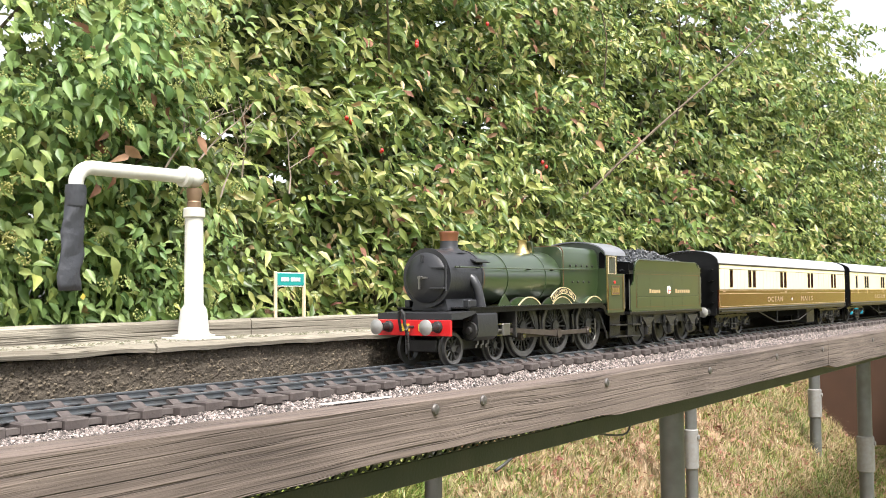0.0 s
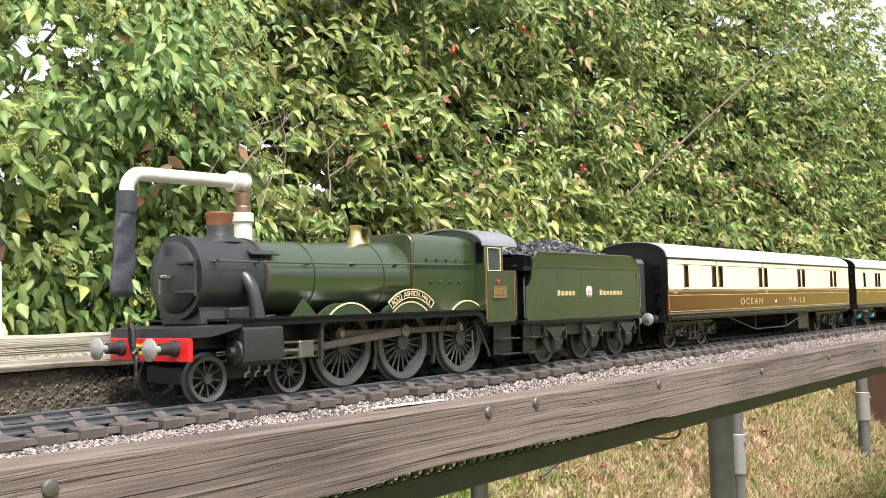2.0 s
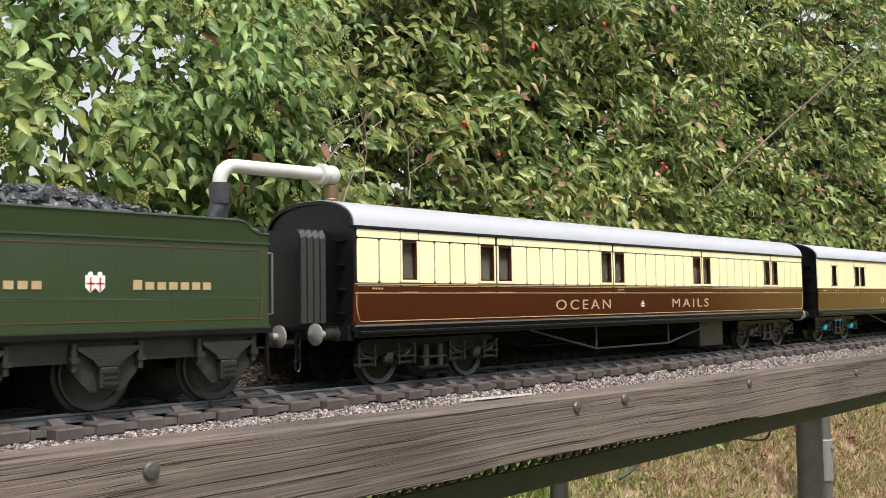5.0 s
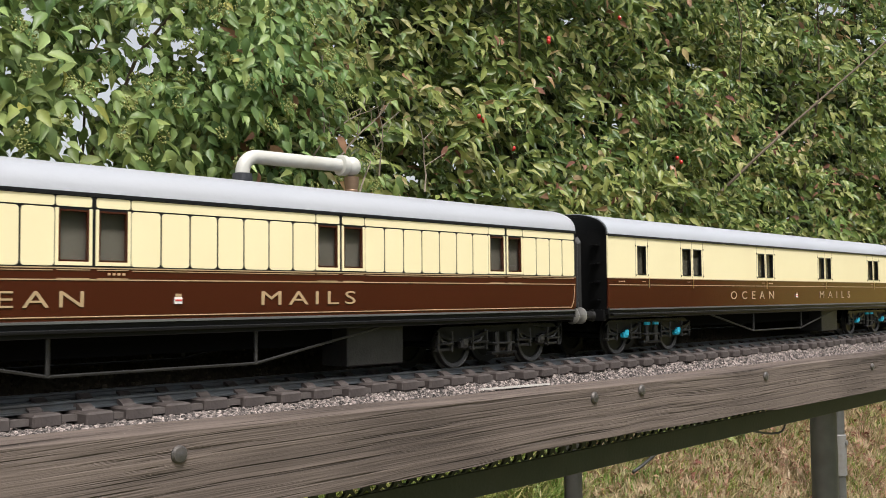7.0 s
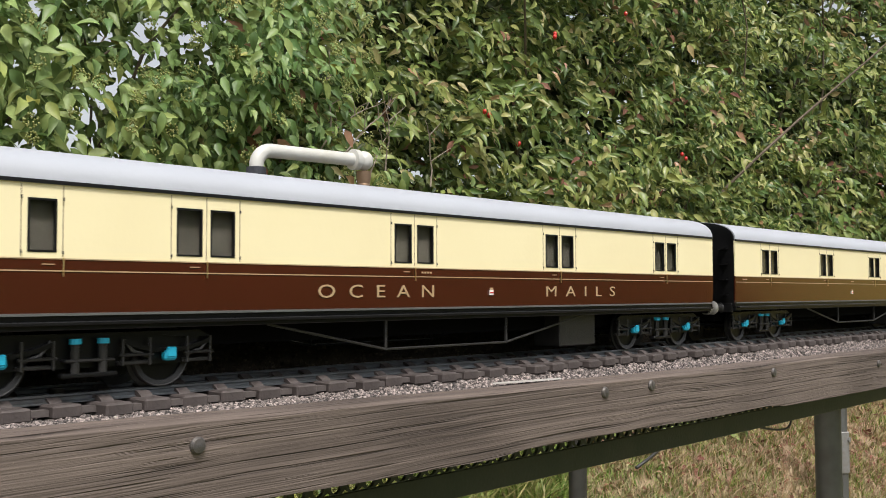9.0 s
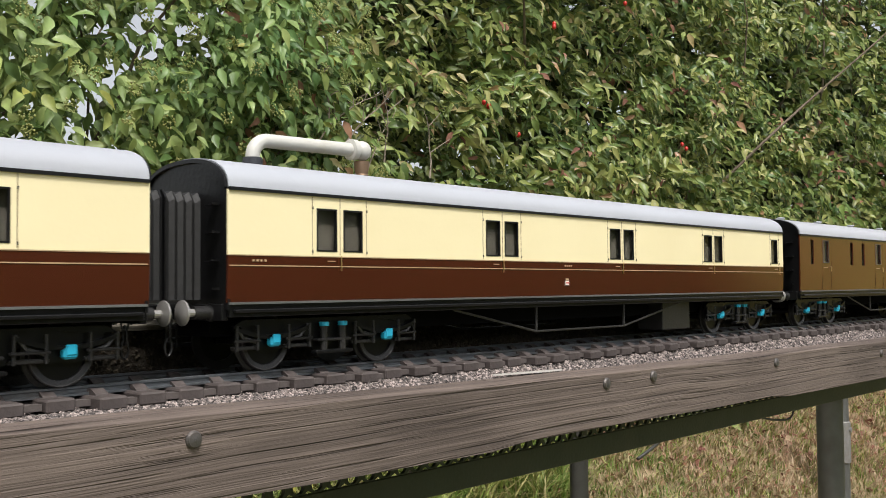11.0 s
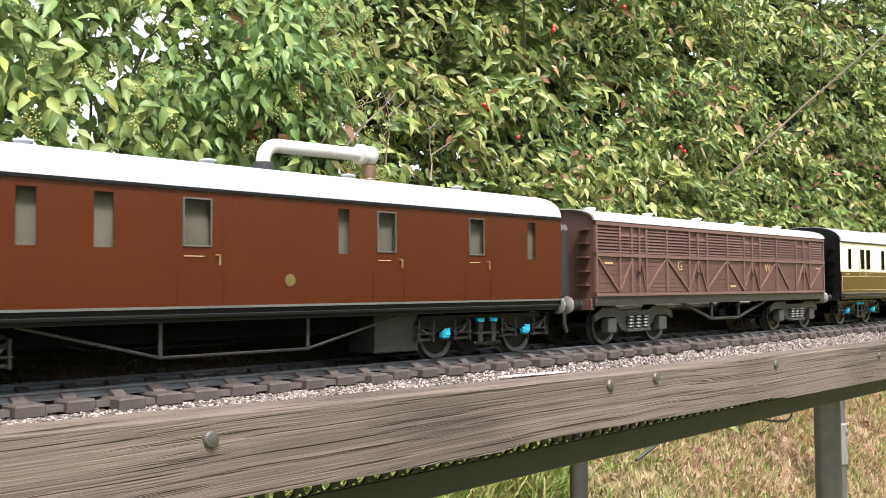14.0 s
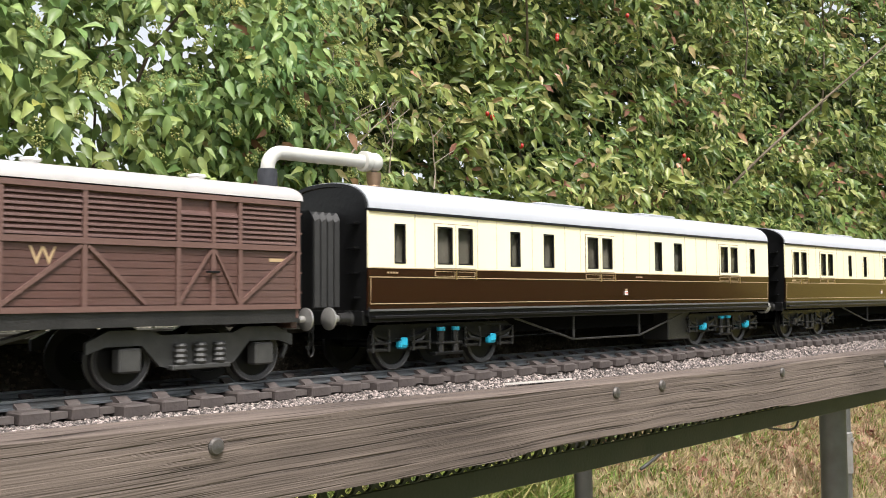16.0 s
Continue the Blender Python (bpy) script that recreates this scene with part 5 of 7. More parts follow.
        for dx in (-hw, hw):
            bm = box(dx - 0.0036, dx + 0.0036, y - 0.0060, y - 0.0005, 0.0142, 0.0198, 0.0012)
            box(dx - 0.0028, dx + 0.0028, y - 0.0066, y - 0.0050, 0.0160, 0.0214, 0.0006, bm)
            part("axlebox", bm, axlebox, b, "bright blue axlebox" if axlebox is BLUE else "")
        if axlebox is BLUE:
            for dx in (-0.0072, 0.0072):
                part("spring_cap", tube((dx, y - 0.0034, 0.0246), (dx, y - 0.0034, 0.0272), 0.0030, seg=12), BLUE, b, "bright blue spring cap")
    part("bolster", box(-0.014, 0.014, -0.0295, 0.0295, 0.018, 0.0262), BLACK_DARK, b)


def gangway(parent, x, way):
    """Ribbed cloth bellows on the end, with an iron rim."""
    g = empty("gangway", x, 0, 0)
    g.parent = parent
    outer = [(-0.0165, 0.0), (-0.0165, 0.056), (-0.0135, 0.0605), (0.0135, 0.0605), (0.0165, 0.056), (0.0165, 0.0)]
    bm = bmesh.new()
    rings = []
    for k in range(9):
        e = 1.0 if k % 2 == 0 else 0.90
        rings.append([bm.verts.new((way * 0.0027 * k, a * e, 0.0415 + b * (1.0 if k % 2 == 0 else 0.965))) for a, b in outer])
    for a, b in zip(rings, rings[1:]):
        for j in range(6):
            bm.faces.new((a[j], a[(j + 1) % 6], b[(j + 1) % 6], b[j]))
    bm.faces.new(rings[-1])
    bm.faces.new(rings[0])
    part("bellows", bm, RUBBER, g, "black ribbed bellows")
    part("rim", extrude_yz([(a * 1.04, 0.0412 + b * 1.01) for a, b in outer], *sorted((way * 0.0216, way * 0.0226))), BLACK, g)


def underframe(parent, L, truss=True, step=False):
    part("solebar", box(0.002, L - 0.002, -HALF + 0.0012, -HALF + 0.0042, 0.0318, 0.0392, 0.0004), BLACK, parent)
    part("solebar", box(0.002, L - 0.002, HALF - 0.0042, HALF - 0.0012, 0.0318, 0.0392), BLACK, parent)
    part("footboard", box(0.004, L - 0.004, -HALF - 0.0022, -HALF + 0.003, 0.0342, 0.0360, 0.0004), BLACK, parent)
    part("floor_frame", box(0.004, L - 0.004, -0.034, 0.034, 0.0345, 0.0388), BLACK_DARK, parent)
    # the bright reflection along the sill, put in as a pale strip
    part("sill_trim", box(0.001, L - 0.001, -HALF - 0.0012, -HALF, SILL - 0.0010, SILL + 0.0003), GALV, parent, "pale strip painting the sky highlight along the lower edge")
    # added dark block that stands in for the shade beneath the floor
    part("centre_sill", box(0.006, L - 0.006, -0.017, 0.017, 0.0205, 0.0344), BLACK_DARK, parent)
    if truss:
        a, b, c, d = 0.264 * L, 0.395 * L, 0.566 * L, 0.705 * L
        for y in (-0.0385, 0.0385):
            bm = sweep([(a, y, 0.0318), (b, y, 0.0135), (c, y, 0.0135), (d, y, 0.0318)], 0.0009, 6)
            tube((b, y, 0.013), (b, y, 0.0335), 0.0012, seg=6, bm=bm)
            tube((c, y, 0.013), (c, y, 0.0335), 0.0012, seg=6, bm=bm)
            part("truss_rod", bm, FRAME_BLACK, parent)
        part("battery_box", box(0.672 * L, 0.742 * L, -0.032, -0.006, 0.0068, 0.0335, 0.0008), FRAME_BLACK, parent, "dull black battery box")


def coach_ends(v, L, material, cant=CANT, crown=CROWN, gangways=True, steps=True):
    line = roof_line(HALF - 0.0006, cant, crown - 0.0006)
    outline = [(-HALF + 0.0006, SILL - 0.004), *line, (HALF - 0.0006, SILL - 0.004)]
    for x, way in ((0.0, -1), (L, 1)):
        e = part("end_wall", extrude_yz(outline, *sorted((x - way * 0.0004, x - way * 0.0022))), material, v)
        if gangways:
            gangway(v, x - way * 0.0003, way)
        # iron rim along the roof's edge and end steps
        inner = [(a * 0.972, cant - 0.001 + (b - cant) * 0.93) for a, b in line]
        bm = bmesh.new()
        ring = [[bm.verts.new((x + way * d, a, b)) for a, b in (line if o else inner)] for d in (-0.0004, 0.0014) for o in (0, 1)]
        for p, q in ((0, 1), (1, 3), (3, 2), (2, 0)):
            for k in range(len(line) - 1):
                bm.faces.new((ring[p][k], ring[p][k + 1], ring[q][k + 1], ring[q][k]))
        part("roof_rim", bm, material, v)
        if steps:
            for k in range(4):
                part("end_step", box(*sorted((x, x + way * 0.005)), -0.0365, -0.0285, 0.047 + 0.0155 * k, 0.0482 + 0.0155 * k), material, v)
        for y in (-0.0272, 0.0272):
            buffer(v, x - way * 0.001, y, 0.0345, way, 0.0070, 0.0195)
        part("buffer_beam", box(*sorted((x - way * 0.003, x + way * 0.0012)), -0.040, 0.040, 0.0300, 0.0392, 0.0004), material, v)
        bm = bmesh.new()
        for k in range(3):
            c = Vector((x + way * 0.010, 0, 0.030 - 0.0075 * k))
            pts = [c + Vector(((0.0 if k % 2 else 0.0022) * math.cos(a), (0.0022 if k % 2 else 0.0) * math.cos(a), 0.0052 * math.sin(a))) for a in (2 * math.pi * j / 12 for j in range(13))]
            sweep(pts, 0.0007, 6, bm)
        part("coupling_chain", bm, FRAME_BLACK, v)


def roof(v, L, material, cant=CANT, crown=CROWN):
    outer = roof_line(HALF + 0.0004, cant, crown)
    inner = [(a * 0.965, cant + (b - cant) * 0.93) for a, b in outer]
    shaded(part("roof", extrude_yz(outer + inner[::-1], 0.0004, L - 0.0004), material, v), 40)
    for s in (-1, 1):
        part("gutter", box(0.0006, L - 0.0006, min(s * HALF, s * (HALF + 0.0012)), max(s * HALF, s * (HALF + 0.0012)), cant - 0.0016, cant + 0.0002), BLACK, v)


# added backing close behind the panes; its grey-brown stands in for their reflections
WINDOW_BACKING = mat("window_backing_brown", (0.22, 0.18, 0.15), 0.7, second=(0.09, 0.075, 0.064), scale=40)


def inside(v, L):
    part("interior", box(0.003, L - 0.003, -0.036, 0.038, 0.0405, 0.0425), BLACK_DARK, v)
    part("inner_wall", box(0.003, L - 0.003, -0.0395, -0.0380, 0.0425, 0.1020), WINDOW_BACKING, v)


def crest(v, x, z, size=0.0050):
    c = part("crest", box(x - size * 0.45, x + size * 0.45, -HALF - 0.0009, -HALF - 0.0005, z - size * 0.5, z + size * 0.2), WHITE, v, "white and red painted crest")
    part("crest_top", box(x - size * 0.35, x + size * 0.35, -HALF - 0.0009, -HALF - 0.0005, z + size * 0.24, z + size * 0.55), GOLD, c)
    part("crest_band", box(x - size * 0.4, x + size * 0.4, -HALF - 0.0012, -HALF - 0.0009, z - size * 0.2, z - size * 0.05), RED, c)


def mail_coach(x, L, windows, label, cream=CREAM, roof_material=WHITE_PAINT, axlebox=None, letters=None, crest_x=None, panelled=False, wt=0.0945, wb=0.0690, doors=True, brown=BROWN, framed=False):
    v = vehicle("carriage", x, label, "carriage")
    waist = 0.0660
    holes = [(a, b, wb, wt) for a, b in windows]
    for y in (-HALF, HALF):
        part("upper_side", side_sheet(0.0, L, waist, CANT - 0.0012, y, holes), BLACK if panelled else cream, v, "" if panelled else "glossy cream upper panels")
        shaded(part("lower_side", side_sheet(0.0, L, SILL, waist - 0.0002, y, [], extra=CURVE), brown, v, "glossy chocolate-brown lower panels"))
    for a, b in windows:
        window(v, a, b, wb, wt, -HALF, BROWN if panelled else BLACK)
        part("window", box(a, b, HALF - 0.0020, HALF - 0.0016, wb, wt), GLASS, v).visible_shadow = False
    inside(v, L)
    roof(v, L, roof_material)
    coach_ends(v, L, BLACK)
    underframe(v, L)
    bogie(v, 0.0815, axlebox=axlebox)
    bogie(v, L - 0.0815, axlebox=axlebox)
    # gold lining: waist lines, and the frame of the lower panel
    yl = -HALF - 0.0003
    for z in (waist, 0.0602):
        part("lining", box(0.001, L - 0.001, yl, yl + 0.0004, z - 0.0003, z + 0.0003), GOLD, v)
    if panelled:
        loop = [(0.0022, 0.0592), (0.0024, 0.052), (0.0036, 0.046), (0.0058, SILL + 0.0022), (L - 0.0058, SILL + 0.0022), (L - 0.0036, 0.046), (L - 0.0024, 0.052), (L - 0.0022, 0.0592)]
        part("lining", sweep([(a, yl + 0.0001, b) for a, b in loop], 0.00032, 6), GOLD, v)
        # columns between windows, each with its own cream panel
        pads = []
        edges = []
        for a, b in windows:
            edges.append((a - 0.0016, b + 0.0016))
        cur = 0.0022
        for a, b in edges + [(L - 0.0022, L)]:
            span = a - cur
            n = max(1, round(span / 0.0166))
            if span > 0.004:
                pads += [(cur + span * k / n + 0.0005, cur + span * (k + 1) / n - 0.0005) for k in range(n)]
            cur = b
        for a, b in pads:
            part("panel", rounded_panel(a, b, waist + 0.0009, wt + 0.0006, -HALF, 0.0004), cream, v)
        # rims round the windows and long panels under the eaves
        cur = 0.0022
        for a, b in edges + [(L - 0.0022, L)]:
            if a - cur > 0.004:
                part("eaves_panel", rounded_panel(cur + 0.0004, a - 0.0004, wt + 0.0014, CANT - 0.0020, -HALF, 0.0004, 0.0012), cream, v)
                part("waist_lining", box(cur + 0.001, a - 0.001, yl, yl + 0.0004, 0.0646, 0.0650), GOLD, v)
            cur = b
        for a, b in edges:
            bm = bmesh.new()
            for p in ((a, a + 0.0016, waist + 0.0012, wt + 0.0006), (b - 0.0016, b, waist + 0.0012, wt + 0.0006), (a + 0.0016, b - 0.0016, waist + 0.0012, wb)):
                box(p[0], p[1], -HALF - 0.0005, -HALF + 0.0002, p[2], p[3], 0, bm)
            part("window_rim", bm, cream, v)
            part("eaves_panel", rounded_panel(a + 0.0003, b - 0.0003, wt + 0.0014, CANT - 0.0020, -HALF, 0.0004, 0.0012), cream, v)
            bm = bmesh.new()
            for za, zb in ((0.0606, 0.0610), (0.0648, 0.0652)):
                box(a + 0.001, b - 0.001, yl, yl + 0.0004, za, zb, 0, bm)
            part("waist_lining", bm, GOLD, v)
    elif doors:
        # door joints with hinges beside each pair of windows
        pairs = []
        k = 0
        while k < len(windows):
            if k + 1 < len(windows) and windows[k + 1][0] - windows[k][1] < 0.010:
                pairs.append((windows[k][0] - 0.0032, windows[k + 1][1] + 0.0032, (windows[k][1] + windows[k + 1][0]) / 2))
                k += 2
            else:
                pairs.append((windows[k][0] - 0.0030, windows[k][1] + 0.0030, None))
                k += 1
        for a, b, m in pairs:
            for xx in [q for q in (a, b, m) if q]:
                part("door_joint", box(xx - 0.0002, xx + 0.0002, -HALF - 0.0001, -HALF + 0.0002, waist + 0.001, CANT - 0.002), OLD_BRASS, v)
            for xx in (a, b):
                for z in (0.0690, 0.0945):
                    part("hinge", tube((xx, -HALF - 0.0006, z - 0.0008), (xx, -HALF - 0.0004, z + 0.0008), 0.0004, seg=6), BLACK, v)
            h = m or b
            part("door_handle", tube((h, -HALF - 0.0012, 0.0575), (h, -HALF - 0.0012, 0.0665), 0.0004, seg=6), BRASS, v)
            part("door_plate", box(h - 0.010, h - 0.004, -HALF - 0.0004, -HALF, 0.0631, 0.0636), GOLD, v)
    if framed:
        # varnished rims round the paired windows, panel joints, and gold lines round the lower side
        for k, (a, b) in enumerate(windows):
            near = [w for w in windows if w != (a, b) and abs(w[0] - a) < 0.024]
            if not near:
                continue
            bm = bmesh.new()
            for p in ((a - 0.0022, a, wb - 0.0022, wt + 0.0018), (b, b + 0.0022, wb - 0.0022, wt + 0.0018), (a, b, wb - 0.0022, wb), (a, b, wt, wt + 0.0018)):
                box(p[0], p[1], -HALF - 0.0006, -HALF + 0.0002, p[2], p[3], 0, bm)
            part("window_rim", bm, cream, v)
            bm = bmesh.new()
            for p in ((a - 0.0026, a - 0.0022, wb - 0.0026, wt + 0.0022), (b + 0.0022, b + 0.0026, wb - 0.0026, wt + 0.0022), (a - 0.0022, b + 0.0022, wb - 0.0026, wb - 0.0022), (a - 0.0022, b + 0.0022, wt + 0.0018, wt + 0.0022)):
                box(p[0], p[1], -HALF - 0.0004, -HALF + 0.0002, p[2], p[3], 0, bm)
            part("rim_line", bm, OLD_BRASS, v)
            bm = bmesh.new()
            for p in ((a - 0.002, a - 0.0016, 0.0612, 0.0645), (b + 0.0016, b + 0.002, 0.0612, 0.0645), (a - 0.0016, b + 0.0016, 0.0612, 0.0615), (a - 0.0016, b + 0.0016, 0.0642, 0.0645)):
                box(p[0], p[1], yl, yl + 0.0004, p[2], p[3], 0, bm)
            part("waist_lining", bm, GOLD, v)
            part("door_handle", tube((b + 0.0024, -HALF - 0.0012, 0.0590), (b + 0.0024, -HALF - 0.0012, 0.0650), 0.0004, seg=6), BRASS, v)
        loop = [(0.0022, 0.0592), (0.0022, SILL + 0.0036), (L - 0.0022, SILL + 0.0036), (L - 0.0022, 0.0592)]
        part("lining", sweep([(a, yl + 0.0001, b) for a, b in loop], 0.0003, 6), GOLD, v)
        for k in range(1, int(L / 0.0205)):
            xx = 0.0205 * k
            if all(not (a - 0.004 < xx < b + 0.004) for a, b in windows):
                part("panel_joint", box(xx - 0.00014, xx + 0.00014, -HALF - 0.00012, -HALF + 0.0002, waist + 0.001, CANT - 0.002), OLD_BRASS, v)
        for xx in (0.21, 0.36):
            part("roof_plate", box(xx, xx + 0.062, -0.016, 0.004, CROWN - 0.0012, CROWN + 0.0010, 0.0005), roof_material, v)
    for text, xc, w in letters or ():
        lettering("lettering", text, 0.0115, xc, -HALF - 0.0004, 0.0468, GOLD, v, 1.35 if panelled else 2.1, w)
    if crest_x:
        crest(v, crest_x, 0.0505)
    for xx in (0.010, 0.30):
        bm = bmesh.new()
        for k in range(4):
            box(xx + 0.006 + 0.0026 * k, xx + 0.0074 + 0.0026 * k, -HALF - 0.0004, -HALF, 0.0625, 0.0637, 0, bm)
        part("number_bar", bm, GOLD, v)
    tuck(v, ON_SIDE)
    return v


PAIR = lambda *xs: [w for x in xs for w in ((x, x + 0.0155), (x + 0.0205, x + 0.036))]
mail_coach(0.5297, 0.705, [(0.043, 0.057), *PAIR(0.123, 0.2805, 0.440, 0.599)], "chocolate and cream panelled mail carriage with white roof and gold lettering",
           letters=(("OCEAN", 0.2545, 0.079), ("MAILS", 0.434, 0.071)), crest_x=0.3455, panelled=True, roof_material=WHITE_PAINT)
mail_coach(1.2806, 0.7055, [(0.046, 0.060), *PAIR(0.124, 0.2815, 0.441, 0.600)], "chocolate and cream smooth-sided mail carriage with blue axleboxes",
           axlebox=BLUE, letters=(("OCEAN", 0.2685, 0.099), ("MAILS", 0.488, 0.094)), crest_x=0.3765, roof_material=GREY_ROOF)
mail_coach(2.0325, 0.700, [*PAIR(0.0615, 0.2135, 0.369, 0.527), (0.6715, 0.686)], "chocolate and cream smooth-sided carriage with a crest and blue axleboxes",
           axlebox=BLUE, crest_x=0.3085, roof_material=GREY_ROOF)


def brown_van(x, L):
    """A red-brown bogie brake van with a few narrow windows."""
    v = vehicle("carriage", x, "glossy red-brown parcels carriage with narrow windows and blue axleboxes", "carriage")
    wins = [(0.0286, 0.0379, 0), (0.0645, 0.0795, 1), (0.1468, 0.1565, 0), (0.1847, 0.1949, 0), (0.2345, 0.2505, 1), (0.3405, 0.3495, 0), (0.3730, 0.3880, 1), (0.4600, 0.4745, 1), (0.5250, 0.5350, 0)]
    holes = [(a, b, 0.0725 if d else 0.0700, 0.0970 if d else 0.0975) for a, b, d in wins]
    for y in (-HALF, HALF):
        shaded(part("side", side_sheet(0, L, SILL, CANT - 0.0012, y, holes, extra=(*CURVE, WAIST)), MAROON, v, "glossy red-brown side"))
        for a, b, c, d in holes:
            part("window", box(a, b, min(y * 0.955, y * 0.964), max(y * 0.955, y * 0.964), c, d), GLASS, v).visible_shadow = False
    inside(v, L)
    for (a, b, d), h in zip(wins, holes):
        if d:
            bm = bmesh.new()
            for p in ((a - 0.0008, a, h[2] - 0.0008, h[3] + 0.0008), (b, b + 0.0008, h[2] - 0.0008, h[3] + 0.0008), (a, b, h[2] - 0.0008, h[2]), (a, b, h[3], h[3] + 0.0008)):
                box(p[0], p[1], -HALF - 0.0006, -HALF + 0.001, p[2], p[3], 0, bm)
            part("window_frame", bm, STEEL, v, "pale metal window frame")
            part("door_handle", sweep([(b + 0.003, -HALF - 0.001, 0.0675), (b + 0.0055, -HALF - 0.001, 0.0675), (b + 0.0055, -HALF - 0.001, 0.0620)], 0.0005, 6), BRASS, v)
            part("door_plate", box(a, b - 0.004, -HALF - 0.0004, -HALF, 0.0664, 0.0669), GOLD, v)
            for xx in (a - 0.004, b + 0.0085):
                part("door_joint", box(xx - 0.00016, xx + 0.00016, -HALF - 0.00008, -HALF + 0.0002, SILL + 0.001, CANT - 0.003), BROWN, v)
    roof(v, L, WHITE_PAINT)
    for k in range(5):
        part("roof_vent", lathe([(0.0034, 0.0), (0.0034, 0.0035), (0.0050, 0.0042), (0.0048, 0.0052), (0.0005, 0.006)], "Z", (0.06 + 0.11 * k, 0.004, CROWN - 0.0008), 14), WHITE_PAINT, v)
    coach_ends(v, L, BLACK)
    underframe(v, L)
    bogie(v, 0.0795, axlebox=BLUE)
    bogie(v, L - 0.0795, axlebox=BLUE)
    part("roundel", tube((0.304, -HALF - 0.0004, 0.0540), (0.304, -HALF + 0.0002, 0.0540), 0.0036, seg=20), BRASS, v, "round gold emblem")
    tuck(v, ON_SIDE)


brown_van(2.7766, 0.5673)


def siphon_van(x, L):
    """A slatted brown milk and parcels van with diagonal framing."""
    v = vehicle("carriage", x, "dusty brown louvred van with diagonal framing and a pale roof", "van")
    cant, crown = 0.1036, 0.1152
    for y in (-HALF + 0.0016, HALF - 0.0016):
        part("side", side_sheet(0.0, L, 0.0415, cant - 0.001, y, []), SIPHON, v)
    roofed = [(a, b) for a, b in roof_line(HALF + 0.0006, cant, crown)]
    inner = [(a * 0.965, cant + (b - cant) * 0.92) for a, b in roofed]
    shaded(part("roof", extrude_yz(roofed + inner[::-1], -0.002, L + 0.002), VAN_ROOF, v), 40)
    posts = [0.0012, 0.0359, 0.0545, 0.0665, 0.0780, 0.1129, 0.1535, 0.1700, 0.1874, 0.2289, 0.2650, 0.2840, 0.3015, 0.3414, 0.3920, 0.4130, 0.4300, L - 0.0012]
    yo, yi = -HALF - 0.0004, -HALF + 0.0016
    for p in posts:
        part("post", box(p - 0.0012, p + 0.0012, yo, yi, 0.0418, cant - 0.0012), SIPHON_LIGHT, v)
    part("mid_rail", box(0.0, L, yo - 0.0003, yi, 0.0742, 0.0772), SIPHON_LIGHT, v)
    part("top_rail", box(0.0, L, yo - 0.0003, yi, cant - 0.0035, cant - 0.0008), SIPHON_LIGHT, v)
    part("bottom_rail", box(0.0, L, yo - 0.0003, yi, 0.0412, 0.0440), SIPHON_LIGHT, v)
    # louvres above, boards with joints below; no louvres on the doors' inner leaves
    for a, b in zip(posts, posts[1:]):
        if b - a < 0.008:
            continue
        door = b - a < 0.0235
        for k in range(8):
            z = 0.0782 + 0.00272 * k
            if door and k > 5:
                continue
            part("louvre", extrude_yz([(yi, z + 0.0022), (yi, z), (yi - 0.0015, z - 0.0004), (yi - 0.0013, z + 0.0003)], a + 0.0014, b - 0.0014), SIPHON, v)
        for k in range(8):
            z = 0.0446 + 0.00370 * k
            part("board", box(a + 0.0013, b - 0.0013, yi - 0.0005, yi + 0.0003, z, z + 0.0033), SIPHON, v)
    for xa, xb, up in ((0.003, 0.034, 0), (0.0370, 0.0560, 1), (0.0790, 0.111, 1), (0.1145, 0.152, 0), (0.1545, 0.169, 1), (0.188, 0.2275, 1), (0.2305, 0.264, 0), (0.2665, 0.283, 1), (0.3025, 0.340, 1), (0.3430, 0.373, 0), (0.3930, 0.412, 1), (0.431, 0.467, 1), (0.0680, 0.077, 0), (0.171, 0.1865, 0), (0.285, 0.3, 0), (0.414, 0.429, 0)):
        za, zb = (0.0455, 0.0735) if up else (0.0735, 0.0455)
        part("brace", extrude_xz([(xa, za - 0.0012), (xa, za + 0.0012), (xb, zb + 0.0012), (xb, zb - 0.0012)], yo + 0.0001, yi), SIPHON_LIGHT, v)
    for p in (0.0665, 0.1700, 0.2840, 0.4130):
        part("door_latch", box(p - 0.005, p + 0.003, yo - 0.0016, yo, 0.0610, 0.0622, 0.0002), BLACK, v)
    lettering("lettering", "G", 0.0125, 0.1375, yi - 0.0006, 0.0640, GOLD, v)
    lettering("lettering", "W", 0.0125, 0.3215, yi - 0.0006, 0.0640, GOLD, v)
    for xx, z in ((0.014, 0.0680), (0.236, 0.0480), (0.450, 0.0680)):
        part("number_bar", box(xx, xx + 0.012, yi - 0.0008, yi, z, z + 0.0018), GOLD, v)
    for k in range(5):
        part("roof_vent", lathe([(0.0042, 0.0), (0.0042, 0.003), (0.0052, 0.0035), (0.0052, 0.0048), (0.001, 0.0055)], "Z", (0.045 + 0.095 * k, -0.008, crown - 0.0016), 12), WHITE, v)
    coach_ends(v, L, SIPHON, cant, crown, steps=False)
    for x0, way in ((0, -1), (L, 1)):
        for k in range(5):
            part("end_step", box(*sorted((x0, x0 + way * 0.006)), -0.0385, -0.0290, 0.050 + 0.0115 * k, 0.0512 + 0.0115 * k), SIPHON, v)
        part("vacuum_pipe", sweep([(x0 + way * 0.004, -0.018, 0.036), (x0 + way * 0.008, -0.018, 0.034), (x0 + way * 0.009, -0.018, 0.018), (x0 + way * 0.006, -0.018, 0.012)], 0.0018, 8), WHEEL_GREY, v)
